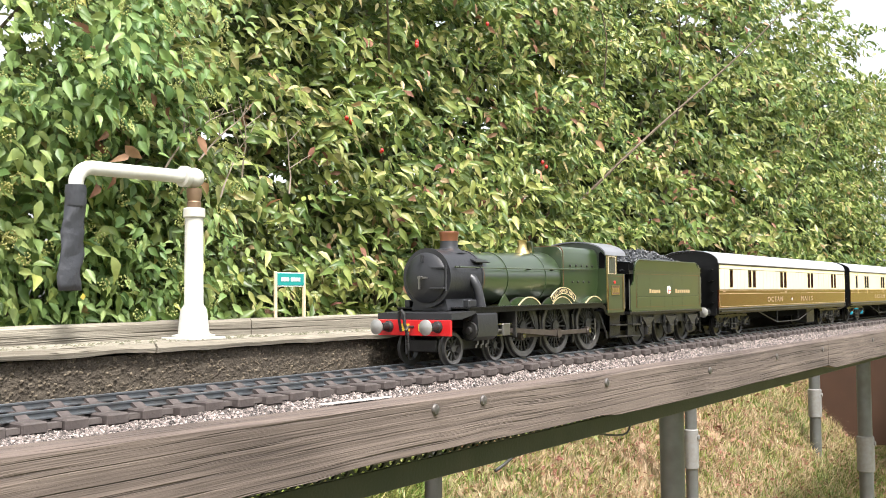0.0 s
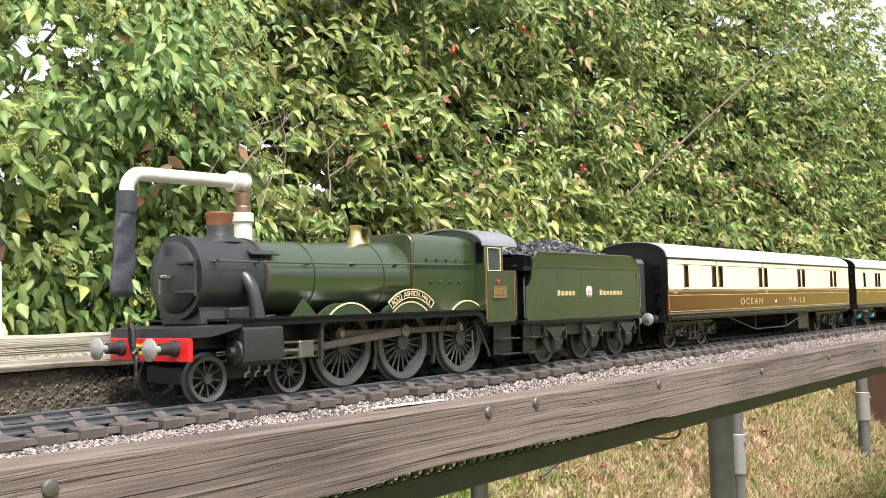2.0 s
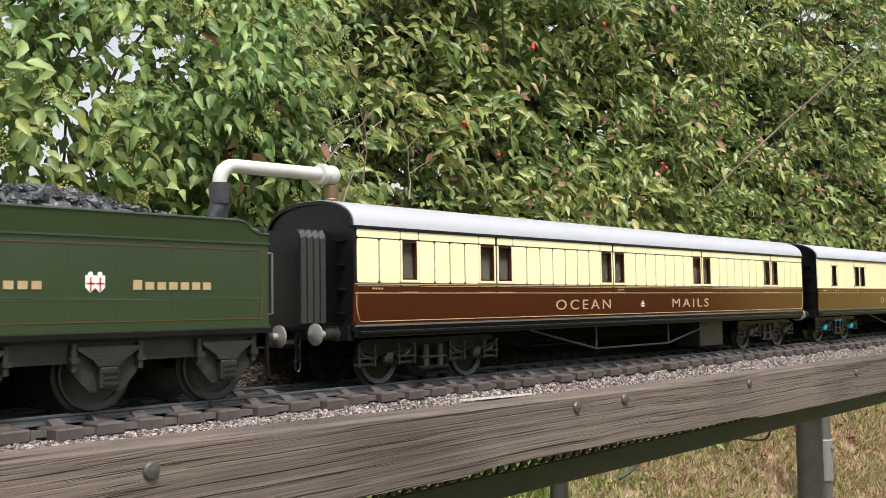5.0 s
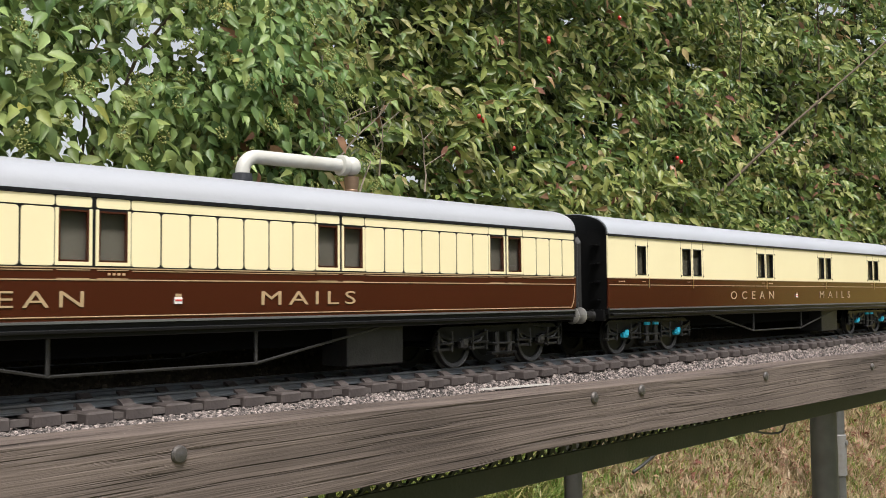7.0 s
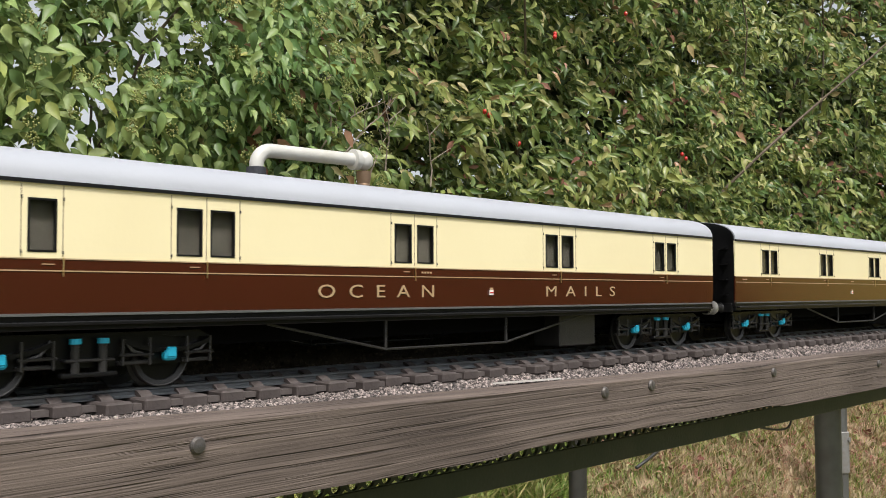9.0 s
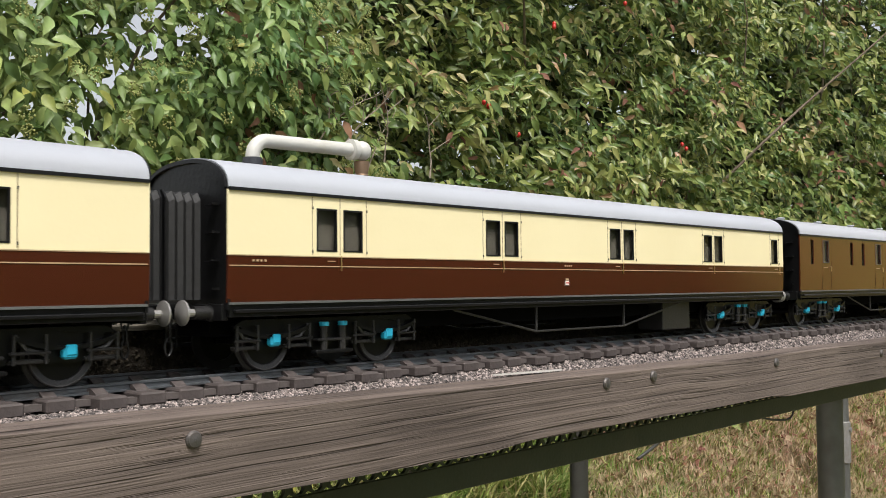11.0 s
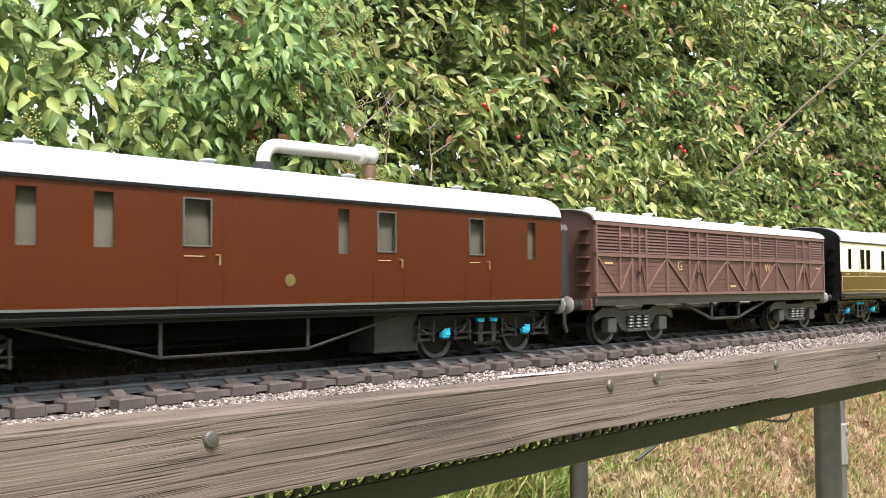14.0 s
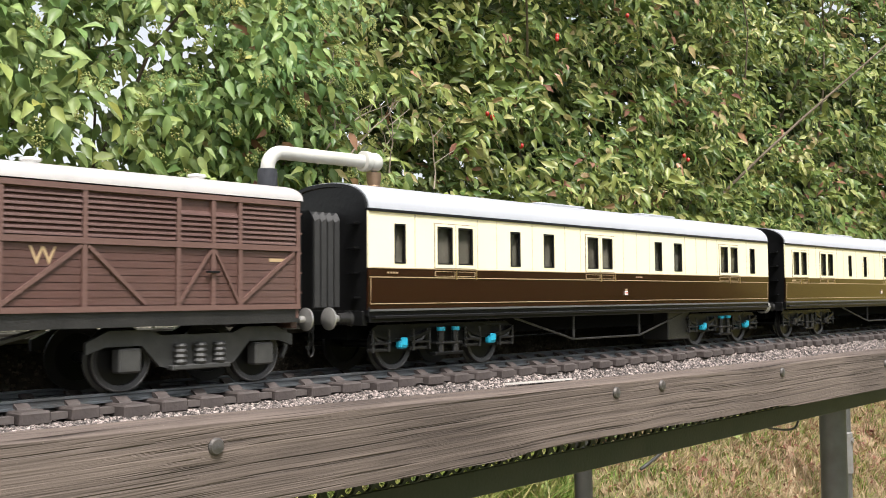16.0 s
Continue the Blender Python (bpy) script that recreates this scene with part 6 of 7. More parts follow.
    part("solebar", box(0.0, L, -HALF + 0.001, -HALF + 0.004, 0.0335, 0.0412), FRAME_BLACK, v)
    part("floor_frame", box(0.002, L - 0.002, -0.036, 0.036, 0.0350, 0.0405), BLACK_DARK, v)
    bm = sweep([(0.150, -0.038, 0.0335), (0.205, -0.038, 0.0175), (0.262, -0.038, 0.0175), (0.325, -0.038, 0.0335)], 0.0016, 6)
    for p in (0.205, 0.262):
        tube((p, -0.038, 0.017), (p, -0.038, 0.034), 0.0018, seg=6, bm=bm)
    part("truss_rod", bm, FRAME_BLACK, v)
    bogie(v, 0.0765, 0.0820, 0.0163, plate=True)
    bogie(v, L - 0.0600, 0.0820, 0.0163, plate=True)


siphon_van(3.3911, 0.4708)
ROYAL = [(0.0225, 0.0325), *PAIR(0.0615), (0.1385, 0.1500), (0.1780, 0.1910), *PAIR(0.2345), (0.3370, 0.3490), (0.3700, 0.3840), *PAIR(0.4570), (0.5200, 0.5310)]
mail_coach(3.9150, 0.562, ROYAL, "chocolate and cream brake carriage with a white roof and blue axleboxes", cream=CREAM_PALE, axlebox=BLUE, doors=False, crest_x=0.290, brown=DARK_BROWN, framed=True)
mail_coach(4.5190, 0.640, [*PAIR(0.020, 0.0950), (0.180, 0.190), (0.230, 0.240), *PAIR(0.300, 0.400, 0.520)], "chocolate and cream clerestory-vented carriage with a white roof", cream=CREAM_PALE, doors=False, crest_x=0.29, brown=DARK_BROWN, framed=True)
# opaque pane colour that stands in for the unlit cab behind the window
CAB_GLASS = mat("unlit_cab_pane", (0.035, 0.045, 0.045), 0.08, second=(0.06, 0.07, 0.068), scale=60, coat=0.4)


# ================= locomotive =================
DRIVERS = (0.0347, 0.0997, 0.1720)
CRANK, AXLE_Z = 0.0119, 0.0286


def arc_band(cx, cz, r0, r1, a0, a1, y0, y1, n=24):
    pts = [(cx + r1 * math.cos(a), cz + r1 * math.sin(a)) for a in np.linspace(a0, a1, n)]
    pts += [(cx + r0 * math.cos(a), cz + r0 * math.sin(a)) for a in np.linspace(a1, a0, n)]
    return extrude_xz(pts, y0, y1)


def loft_x(sections, seg_faces=True):
    """Joins cross-sections (x, [(y, z), ...]) with the same number of points."""
    bm = bmesh.new()
    rings = [[bm.verts.new((x, a, b)) for a, b in pts] for x, pts in sections]
    for a, b in zip(rings, rings[1:]):
        n = len(a)
        for k in range(n):
            bm.faces.new((a[k], a[(k + 1) % n], b[(k + 1) % n], b[k]))
    bm.faces.new(rings[0])
    bm.faces.new(rings[-1])
    return bm


def ring_yz(r, cz, n=48):
    return [(r * math.sin(2 * math.pi * k / n), cz + r * math.cos(2 * math.pi * k / n)) for k in range(n)]


def belpaire(w, top, low, r):
    """Firebox section: flat top with round shoulders, sides that lean in towards the foot."""
    pts = [(-w * 0.86, low)]
    pts += [(-w, low + 0.022)]
    pts += [(-w + r - r * math.cos(a), top - r + r * math.sin(a)) for a in np.linspace(0.15, math.pi / 2, 7)]
    pts += [(-a, b) for a, b in pts[::-1]]
    return pts


def build_loco():
    v = vehicle("locomotive", 0.0, "dark green steam locomotive with a black smokebox and copper-capped chimney", "locomotive")
    for x in (-0.0837, -0.0165):
        wheelset(v, x, 0.0143, 10)
    for x in DRIVERS:
        wheelset(v, x, AXLE_Z, 20, crank=CRANK)
    # frames
    for y in (-0.0185, 0.0185):
        part("main_frame", extrude_xz([(-0.104, 0.040), (-0.104, 0.028), (-0.094, 0.026), (-0.088, 0.033), (-0.010, 0.030), (0.0, 0.016), (0.185, 0.016), (0.20, 0.022), (0.232, 0.022), (0.232, 0.042), (0.17, 0.049), (-0.08, 0.049)], y - 0.001, y + 0.001), FRAME_BLACK, v)
    part("frame_stretcher", box(-0.095, 0.225, -0.0175, 0.0175, 0.030, 0.046), BLACK_DARK, v)
    part("ash_pan", box(0.055, 0.165, -0.0165, 0.0165, 0.010, 0.030), BLACK_DARK, v)
    part("bogie_frame", box(-0.098, -0.002, -0.0175, 0.0175, 0.0115, 0.0225, 0.001), FRAME_BLACK, v)
    # buffer beam
    beam = part("buffer_beam", box(-0.1085, -0.1055, -0.0405, 0.0405, 0.0262, 0.0402, 0.0004), RED, v, "bright red buffer beam")
    for x0 in (-0.016, -0.0105, 0.004, 0.0095):
        part("number_bar", box(-0.1089, -0.1085, x0, x0 + 0.0042, 0.0302, 0.0368), mat("yellow_number_paint", (0.7, 0.5, 0.05), 0.5), beam)
    for y in (-0.0272, 0.0272):
        buffer(v, -0.1085, y, 0.0342, -1, 0.0068, 0.0185)
    part("coupling_hook", sweep([(-0.1085, 0, 0.034), (-0.116, 0, 0.034), (-0.119, 0, 0.0315), (-0.1175, 0, 0.0285), (-0.115, 0, 0.0285)], 0.0013, 8), FRAME_BLACK, v)
    bm = bmesh.new()
    for k in range(2):
        c = Vector((-0.117, 0, 0.0245 - 0.008 * k))
        sweep([c + Vector((0.0012 * math.cos(a), 0.0024 * math.cos(a), 0.0056 * math.sin(a))) for a in (2 * math.pi * j / 12 for j in range(13))], 0.0008, 6, bm)
    part("coupling_chain", bm, FRAME_BLACK, v)
    part("vacuum_pipe", sweep([(-0.110, 0.0125, 0.030), (-0.1125, 0.0125, 0.040), (-0.1130, 0.012, 0.0465), (-0.1145, 0.008, 0.0485), (-0.116, 0.004, 0.045), (-0.1165, 0.003, 0.036), (-0.115, 0.002, 0.0305)], 0.0014, 10), RUBBER, v, "black vacuum hose")
    # front deck and running plates
    part("front_deck", extrude_xz([(-0.1075, 0.0404), (-0.1075, 0.0460), (-0.0700, 0.0478), (-0.0700, 0.0455), (-0.0790, 0.0432), (-0.0930, 0.0404)], -0.0412, 0.0412), SMOKEBOX, v)
    part("running_plate", extrude_xz([(-0.0795, 0.0494), (-0.0795, 0.0508), (0.1785, 0.0520), (0.1785, 0.0506)], -0.0418, 0.0418), BLACK, v)
    for s in (-1, 1):
        y0, y1 = sorted((s * 0.0408, s * 0.0396))
        part("valance", extrude_xz([(-0.0795, 0.0456), (-0.0795, 0.0494), (0.1780, 0.0506), (0.1845, 0.0482), (0.1885, 0.0430), (0.1960, 0.0405), (0.2330, 0.0405), (0.2330, 0.0372), (0.1930, 0.0372), (0.1850, 0.0400), (0.1800, 0.0455), (0.1740, 0.0468)], y0, y1), BLACK, v)
    # cylinders with their outside steam pipes
    for s in (-1, 1):
        prof = [(-0.026, 0.0485), (-0.0375, 0.0485), (-0.0418, 0.0440), (-0.0430, 0.0300), (-0.0412, 0.0242), (-0.0365, 0.0208), (-0.0300, 0.0205), (-0.026, 0.024)]
        shaded(part("cylinder", extrude_yz([(-s * a, b) for a, b in prof], -0.0690, -0.0365), SMOKEBOX, v, "black cylinder casing"), 30)
        shaded(part("cylinder_cover", lathe([(0.0080, -0.0005), (0.0076, -0.0022), (0.0035, -0.0028), (0.0030, -0.0058), (0.0004, -0.006)], "X", (-0.0690, s * 0.0345, 0.0300), 24), FRAME_BLACK, v))
        part("valve_cover", tube((-0.069, s * 0.0320, 0.0425), (-0.0725, s * 0.0320, 0.0425), 0.0042, seg=18), FRAME_BLACK, v)
        shaded(part("steam_pipe", sweep([(-0.0530, s * 0.0215, 0.0790), (-0.0525, s * 0.0262, 0.0755), (-0.0510, s * 0.0295, 0.0690), (-0.0495, s * 0.0310, 0.0600), (-0.0485, s * 0.0315, 0.0495)], [0.0046, 0.0046, 0.0044, 0.0044, 0.0054], 18), SMOKEBOX, v))
        part("lubricator", box(-0.0745, -0.0620, *sorted((s * 0.0300, s * 0.0368)), 0.0506, 0.0575, 0.0008), SMOKEBOX, v)
        for z in (0.0342, 0.0240):
            part("slide_bar", box(-0.0368, 0.0020, *sorted((s * 0.0335, s * 0.0362)), z - 0.0007, z + 0.0007), BRIGHT, v, "bright steel slide bar")
        part("motion_bracket", box(0.0005, 0.0030, *sorted((s * 0.0210, s * 0.0385)), 0.0215, 0.0485), FRAME_BLACK, v)
        for x in (-0.060, -0.052, -0.044):
            part("drain_cock", sweep([(x, s * 0.036, 0.0205), (x, s * 0.036, 0.0175), (x - 0.003, s * 0.036, 0.0165), (x - 0.003, s * 0.036, 0.0140)], 0.0009, 6), STEEL, v)
        # coupling rod: three eyes and two bars, with its origin on the axles' line
        bm = bmesh.new()
        for a, b in ((DRIVERS[0], DRIVERS[1]), (DRIVERS[1], DRIVERS[2])):
            box(a, b, *sorted((s * 0.0290, s * 0.0312)), -0.0024, 0.0024, 0.0004, bm)
        for x in DRIVERS:
            tube((x, s * 0.0284, 0), (x, s * 0.0318, 0), 0.0046, seg=18, bm=bm)
        rod = part("coupling_rod", bm, ROD, v, "oily brown-grey coupling rod")
        for x in DRIVERS:
            part("crank_pin", tube((x, s * 0.0318, 0), (x, s * 0.0334, 0), 0.0026, seg=14), BRIGHT, rod)
        phase = 0.0 if s < 0 else math.pi / 2
        RODS.append((rod, lambda a: pose(CRANK * math.cos(a), 0, AXLE_Z + CRANK * math.sin(a))))
        if s < 0:
            length = 0.103
            bm = extrude_xz([(0.0, -0.0030), (0.0, 0.0030), (-length, 0.0020), (-length, -0.0020)], -0.0352, -0.0336)
            tube((0, -0.0330, 0), (0, -0.0362, 0), 0.0046, seg=18, bm=bm)
            con = part("connecting_rod", bm, ROD, v, "oily brown-grey connecting rod")

            def con_place(a):
                dz = -CRANK * math.sin(a)
                return pose(DRIVERS[1] + CRANK * math.cos(a), 0, AXLE_Z + CRANK * math.sin(a), 0, math.degrees(math.asin(dz / length)), 0)

            RODS.append((con, con_place))
            bm = box(-0.0065, 0.0065, -0.0372, -0.0325, -0.0052, 0.0062, 0.0008)
            tube((-0.032, -0.0345, 0), (-0.006, -0.0345, 0), 0.0012, seg=10, bm=bm)
            cross = part("crosshead", bm, STEEL, v, "worn steel crosshead")
            RODS.append((cross, lambda a: pose(DRIVERS[1] + CRANK * math.cos(a) - math.sqrt(length ** 2 - (CRANK * math.sin(a)) ** 2), 0, AXLE_Z)))
    # smokebox, boiler, firebox
    cz = 0.0775
    shaded(part("smokebox", lathe([(0.0255, -0.0868), (0.0262, -0.0862), (0.0262, -0.0360)], "X", (0, 0, cz), 56), SMOKEBOX, v, "matt black smokebox"))
    shaded(part("smokebox_ring", lathe([(0.0240, -0.0880), (0.0268, -0.0880), (0.0268, -0.0845), (0.0262, -0.0845)], "X", (0, 0, cz), 56), SMOKEBOX, v))
    shaded(part("smokebox_door", lathe([(0.0225, -0.0878), (0.0228, -0.0895), (0.0205, -0.0918), (0.0120, -0.0945), (0.0005, -0.0955)], "X", (0, 0, cz), 48), SMOKEBOX, v))
    for z in (0.0860, 0.0680):
        part("door_hinge", box(-0.0945, -0.0900, -0.0235, 0.006, z - 0.0009, z + 0.0009, 0.0003), SMOKEBOX, v)
    part("hinge_pin", tube((-0.0905, -0.0232, 0.0655), (-0.0905, -0.0232, 0.0885), 0.0012, seg=8), SMOKEBOX, v)
    part("door_dart", tube((-0.0950, 0, cz), (-0.1000, 0, cz), 0.0016, seg=10), STEEL, v)
    part("door_handle", box(-0.1000, -0.0985, -0.0008, 0.0008, cz - 0.0105, cz + 0.001), STEEL, v)
    part("door_handle", box(-0.0985, -0.0972, -0.0085, 0.0005, cz - 0.0008, cz + 0.0008), STEEL, v)
    part("lamp_iron", box(-0.0965, -0.0925, -0.0010, 0.0010, cz + 0.0140, cz + 0.0200), SMOKEBOX, v)
    part("saddle", extrude_yz([(-0.0205, 0.0480), (-0.0175, 0.0600), (0.0175, 0.0600), (0.0205, 0.0480)], -0.0840, -0.0420), SMOKEBOX, v)
    part("smokebox_rivets", lathe([(0.0262, -0.0372), (0.0269, -0.0370), (0.0269, -0.0345), (0.0262, -0.0343)], "X", (0, 0, cz), 56), SMOKEBOX, v)
    front, back = ring_yz(0.0251, cz), ring_yz(0.0282, 0.0785)
    shaded(part("boiler", loft_x([(-0.0358, front), (0.0150, ring_yz(0.0256, 0.0776)), (0.1120, back)]), GREEN, v, "glossy dark green tapered boiler"))
    for x, r, c in ((-0.0330, 0.0254, cz), (0.0090, 0.0258, 0.0776), (0.0790, 0.0275, 0.0782)):
        shaded(part("boiler_band", lathe([(r, -0.0009), (r + 0.0005, -0.0008), (r + 0.0005, 0.0008), (r, 0.0009)], "X", (x, 0, c), 56), GREEN if x > -0.02 else ORANGE_LINE, v))
    shaded(part("firebox", loft_x([(0.1085, belpaire(0.0292, 0.1118, 0.0505, 0.009)), (0.1110, belpaire(0.0300, 0.1128, 0.0505, 0.0085)), (0.1885, belpaire(0.0305, 0.1120, 0.0505, 0.0085))]), GREEN, v, "square-shouldered green firebox"), 30)
    part("firebox_lining", loft_x([(0.1100, belpaire(0.0302, 0.1130, 0.0510, 0.0086)), (0.1106, belpaire(0.0302, 0.1130, 0.0510, 0.0086))]), ORANGE_LINE, v)
    for z, n in ((0.0920, 5), (0.0745, 4)):
        for k in range(n):
            x = 0.1250 + k * 0.0125 + (0.004 if n == 4 else 0)
            bm = lathe([(0.0014, 0.0), (0.0014, 0.0008), (0.0004, 0.0014)], "Y", (0, 0, 0), 10)
            bm.transform(Matrix.Translation((x, -0.0302, z)) @ Matrix.Rotation(math.pi, 4, "X"))
            part("washout_plug", bm, FRAME_BLACK, v)
    part("firebox_hatch", box(0.1690, 0.1770, -0.0300, -0.0270, 0.0985, 0.1060, 0.0006), GREEN, v)
    part("top_feed_cover", loft_x([(-0.0480, [(-0.0205, 0.0935), (-0.0265, 0.0915), (-0.0270, 0.0922), (-0.0205, 0.0950)]), (-0.0250, [(-0.0205, 0.0935), (-0.0265, 0.0915), (-0.0270, 0.0922), (-0.0205, 0.0950)])]), SMOKEBOX, v)
    # chimney, safety valve, handrail
    shaded(part("chimney", lathe([(0.0150, 0.1005), (0.0122, 0.1030), (0.0092, 0.1050), (0.0084, 0.1075), (0.0081, 0.1140)], "Z", (-0.0532, 0, 0), 36), SMOKEBOX, v))
    shaded(part("chimney_cap", lathe([(0.0082, 0.1120), (0.0085, 0.1150), (0.0089, 0.1175), (0.0095, 0.1192), (0.0093, 0.1205), (0.0076, 0.1210), (0.0066, 0.1198)], "Z", (-0.0532, 0, 0), 36), COPPER, v, "tarnished copper chimney cap"))
    shaded(part("safety_valve", lathe([(0.0090, 0.1040), (0.0075, 0.1062), (0.0058, 0.1085), (0.0050, 0.1110), (0.0046, 0.1150), (0.0050, 0.1172), (0.0052, 0.1182), (0.0040, 0.1186)], "Z", (0.0775, 0, 0), 32), BRASS, v, "brass safety valve bonnet"))
    part("top_feed", extrude_xz([(0.0838, 0.1030), (0.0815, 0.1160), (0.0822, 0.1172), (0.0848, 0.1160), (0.0880, 0.1030)], -0.0085, 0.0085), GREEN, v, "green cover behind the safety valve")
    for s in (-1, 1):
        part("handrail", sweep([(-0.0840, s * 0.0288, 0.0868), (0.02, s * 0.0291, 0.0870), (0.1100, s * 0.0312, 0.0880), (0.1840, s * 0.0320, 0.0888)], 0.0007, 8), STEEL if s > 0 else GREEN, v)
        for x in (-0.078, -0.045, 0.0, 0.045, 0.09):
            part("handrail_knob", tube((x, s * 0.0250, 0.0868), (x, s * 0.0296, 0.0870), 0.0010, seg=8), BLACK, v)
    # splashers with brass beading, nameplate
    for n, x in enumerate(DRIVERS):
        for s in (-1, 1):
            y0, y1 = sorted((s * 0.0340, s * 0.0215))
            a = math.asin(0.0222 / 0.0305)
            pts = [(x + 0.0305 * math.cos(q), AXLE_Z + 0.0305 * math.sin(q)) for q in np.linspace(a, math.pi - a, 20)]
            part("splasher", extrude_xz(pts, y0, y1), GREEN, v)
            part("splasher_bead", arc_band(x, AXLE_Z, 0.0299, 0.0310, a, math.pi - a, *sorted((s * 0.0346, s * 0.0336))), PALE_BRASS, v, "brass beading")
    plate = part("nameplate", arc_band(DRIVERS[1], AXLE_Z, 0.0335, 0.0402, math.radians(48), math.radians(132), -0.0358, -0.0348), BLACK, v, "curved brass-edged nameplate")
    for r in (0.0335, 0.0396):
        part("plate_rim", arc_band(DRIVERS[1], AXLE_Z, r, r + 0.0007, math.radians(48), math.radians(132), -0.0361, -0.0349), PALE_BRASS, plate)
    for q in (48, 131):
        part("plate_rim", arc_band(DRIVERS[1], AXLE_Z, 0.0335, 0.0402, math.radians(q), math.radians(q + 1), -0.0361, -0.0349, 4), PALE_BRASS, plate)
    name = "ROOD ASHTON HALL"
    for k, ch in enumerate(name):
        if ch == " ":
            continue
        q = math.radians(128 - 76 * (k + 0.5) / len(name))
        ob = lettering("letter", ch, 0.0056, 0, -0.0360, -0.0019, PALE_BRASS, plate)
        turn = Matrix.Translation((DRIVERS[1], 0, AXLE_Z)) @ Matrix.Rotation(math.pi / 2 - q, 4, "Y") @ Matrix.Translation((0, 0, 0.0368))
        ob.data.transform(turn)
    part("plate_bracket", box(0.1180, 0.1310, -0.0350, -0.0340, 0.0575, 0.0581), GREEN, v)
    part("reverser_guard", extrude_xz([(-0.0210, 0.0508), (-0.0100, 0.0625), (-0.0092, 0.0625), (0.0030, 0.0508)], -0.0330, -0.0320), GREEN, v)
    # cab
    for s in (-1, 1):
        y = s * 0.0420
        # only the near side is opened; the closed far side keeps the cab dark
        bm = side_sheet(0.1880, 0.2294, 0.0405, 0.1045, y, [(0.1915, 0.2090, 0.0842, 0.1026), (0.2122, 0.2294, 0.0842, 0.1045)] if s < 0 else [])
        part("cab_side", bm, GREEN, v, "lined green cab side")
        part("cab_edge", box(0.1875, 0.1887, *sorted((y - s * 0.0008, y + s * 0.0006)), 0.0435, 0.1040), BRASS, v)
        part("cab_edge", box(0.2286, 0.2296, *sorted((y - s * 0.0008, y + s * 0.0006)), 0.0415, 0.0842), BRASS, v)
        part("cutout_edge", box(0.2118, 0.2124, *sorted((y - s * 0.0006, y + s * 0.0004)), 0.0842, 0.1040), BRASS, v)
        bm = bmesh.new()
        yy = sorted((y - s * 0.0002, y + s * 0.0005))
        for a, b, c, d in ((0.1909, 0.1915, 0.0836, 0.1032), (0.2090, 0.2096, 0.0836, 0.1032), (0.1915, 0.2090, 0.0836, 0.0842), (0.1915, 0.2090, 0.1026, 0.1032)):
            box(a, b, *yy, c, d, 0, bm)
        part("window_frame", bm, SIGN_WOOD, v, "pale window frame")
        if s < 0:
            part("window_pane", box(0.1915, 0.2090, -0.0416, -0.0411, 0.0842, 0.1026), CAB_GLASS, v, "cab window pane painted dark as the unlit inside")
        for a, b, c, d in ((0.1903, 0.1907, 0.0440, 0.0815), (0.2262, 0.2266, 0.0440, 0.0815), (0.1907, 0.2262, 0.0440, 0.0444), (0.1907, 0.2262, 0.0811, 0.0815)):
            part("lining", box(a, b, *sorted((y - s * 0.0001, y + s * 0.0003)), c, d), ORANGE_LINE, v)
        part("handrail", sweep([(0.2318, y, 0.0445), (0.2318, y, 0.0840)], 0.0006, 6), STEEL, v)
        # steps
        part("step_plate", extrude_xz([(0.2075, 0.0372), (0.2075, 0.0120), (0.2330, 0.0120), (0.2330, 0.0372)], *sorted((s * 0.0350, s * 0.0338))), FRAME_BLACK, v)
        for z in (0.0125, 0.0255):
            part("step", box(0.2060, 0.2345, *sorted((s * 0.0435, s * 0.0345)), z, z + 0.0012), FRAME_BLACK, v)
        part("injector_pipe", sweep([(0.1915, s * 0.030, 0.040), (0.1935, s * 0.033, 0.028), (0.1990, s * 0.034, 0.018), (0.2010, s * 0.034, 0.012)], 0.0013, 8), FRAME_BLACK, v)
        part("sand_pipe", sweep([(0.1880, s * 0.026, 0.034), (0.1905, s * 0.025, 0.016), (0.1840, s * 0.0245, 0.006)], 0.0009, 8), STEEL, v)
    num = part("number_plate", box(0.1972, 0.2160, -0.0432, -0.0419, 0.0612, 0.0702, 0.0003), mat("number_plate_brown", (0.16, 0.09, 0.05), 0.5), v, "brass-edged number plate")
    for a, b, c, d in ((0.1968, 0.2164, 0.0606, 0.0613), (0.1968, 0.2164, 0.0701, 0.0708), (0.1968, 0.1975, 0.0613, 0.0701), (0.2157, 0.2164, 0.0613, 0.0701)):
        part("plate_rim", box(a, b, -0.0435, -0.0421, c, d), BRASS, num)
    for k in range(4):
        part("number_bar", box(0.1987 + 0.0042 * k, 0.2020 + 0.0042 * k, -0.0435, -0.0430, 0.0630, 0.0684), BRASS, num)
    part("route_disc", tube((0.2062, -0.0426, 0.0745), (0.2062, -0.0418, 0.0745), 0.0018, seg=16), RED, v, "red painted disc")
    roofline = roof_line(0.0428, 0.1045, 0.1208, 20, 2.1)
    inner = [(a * 0.975, 0.1040 + (b - 0.1045) * 0.95) for a, b in roofline]
    shaded(part("cab_roof", extrude_yz(roofline + inner[::-1], 0.1835, 0.2345), mat("grey_cab_roof", (0.16, 0.165, 0.18), 0.42, second=(0.12, 0.125, 0.135), scale=30, bump=0.05), v, "grey curved cab roof"), 40)
    # front sheet stands round the firebox, with its window beside it
    arch = [(-0.0415, 0.0510), *[(a * 0.985, b - 0.0006) for a, b in roofline], (0.0415, 0.0510)]
    part("cab_front", extrude_yz(arch, 0.1880, 0.1890), GREEN, v)
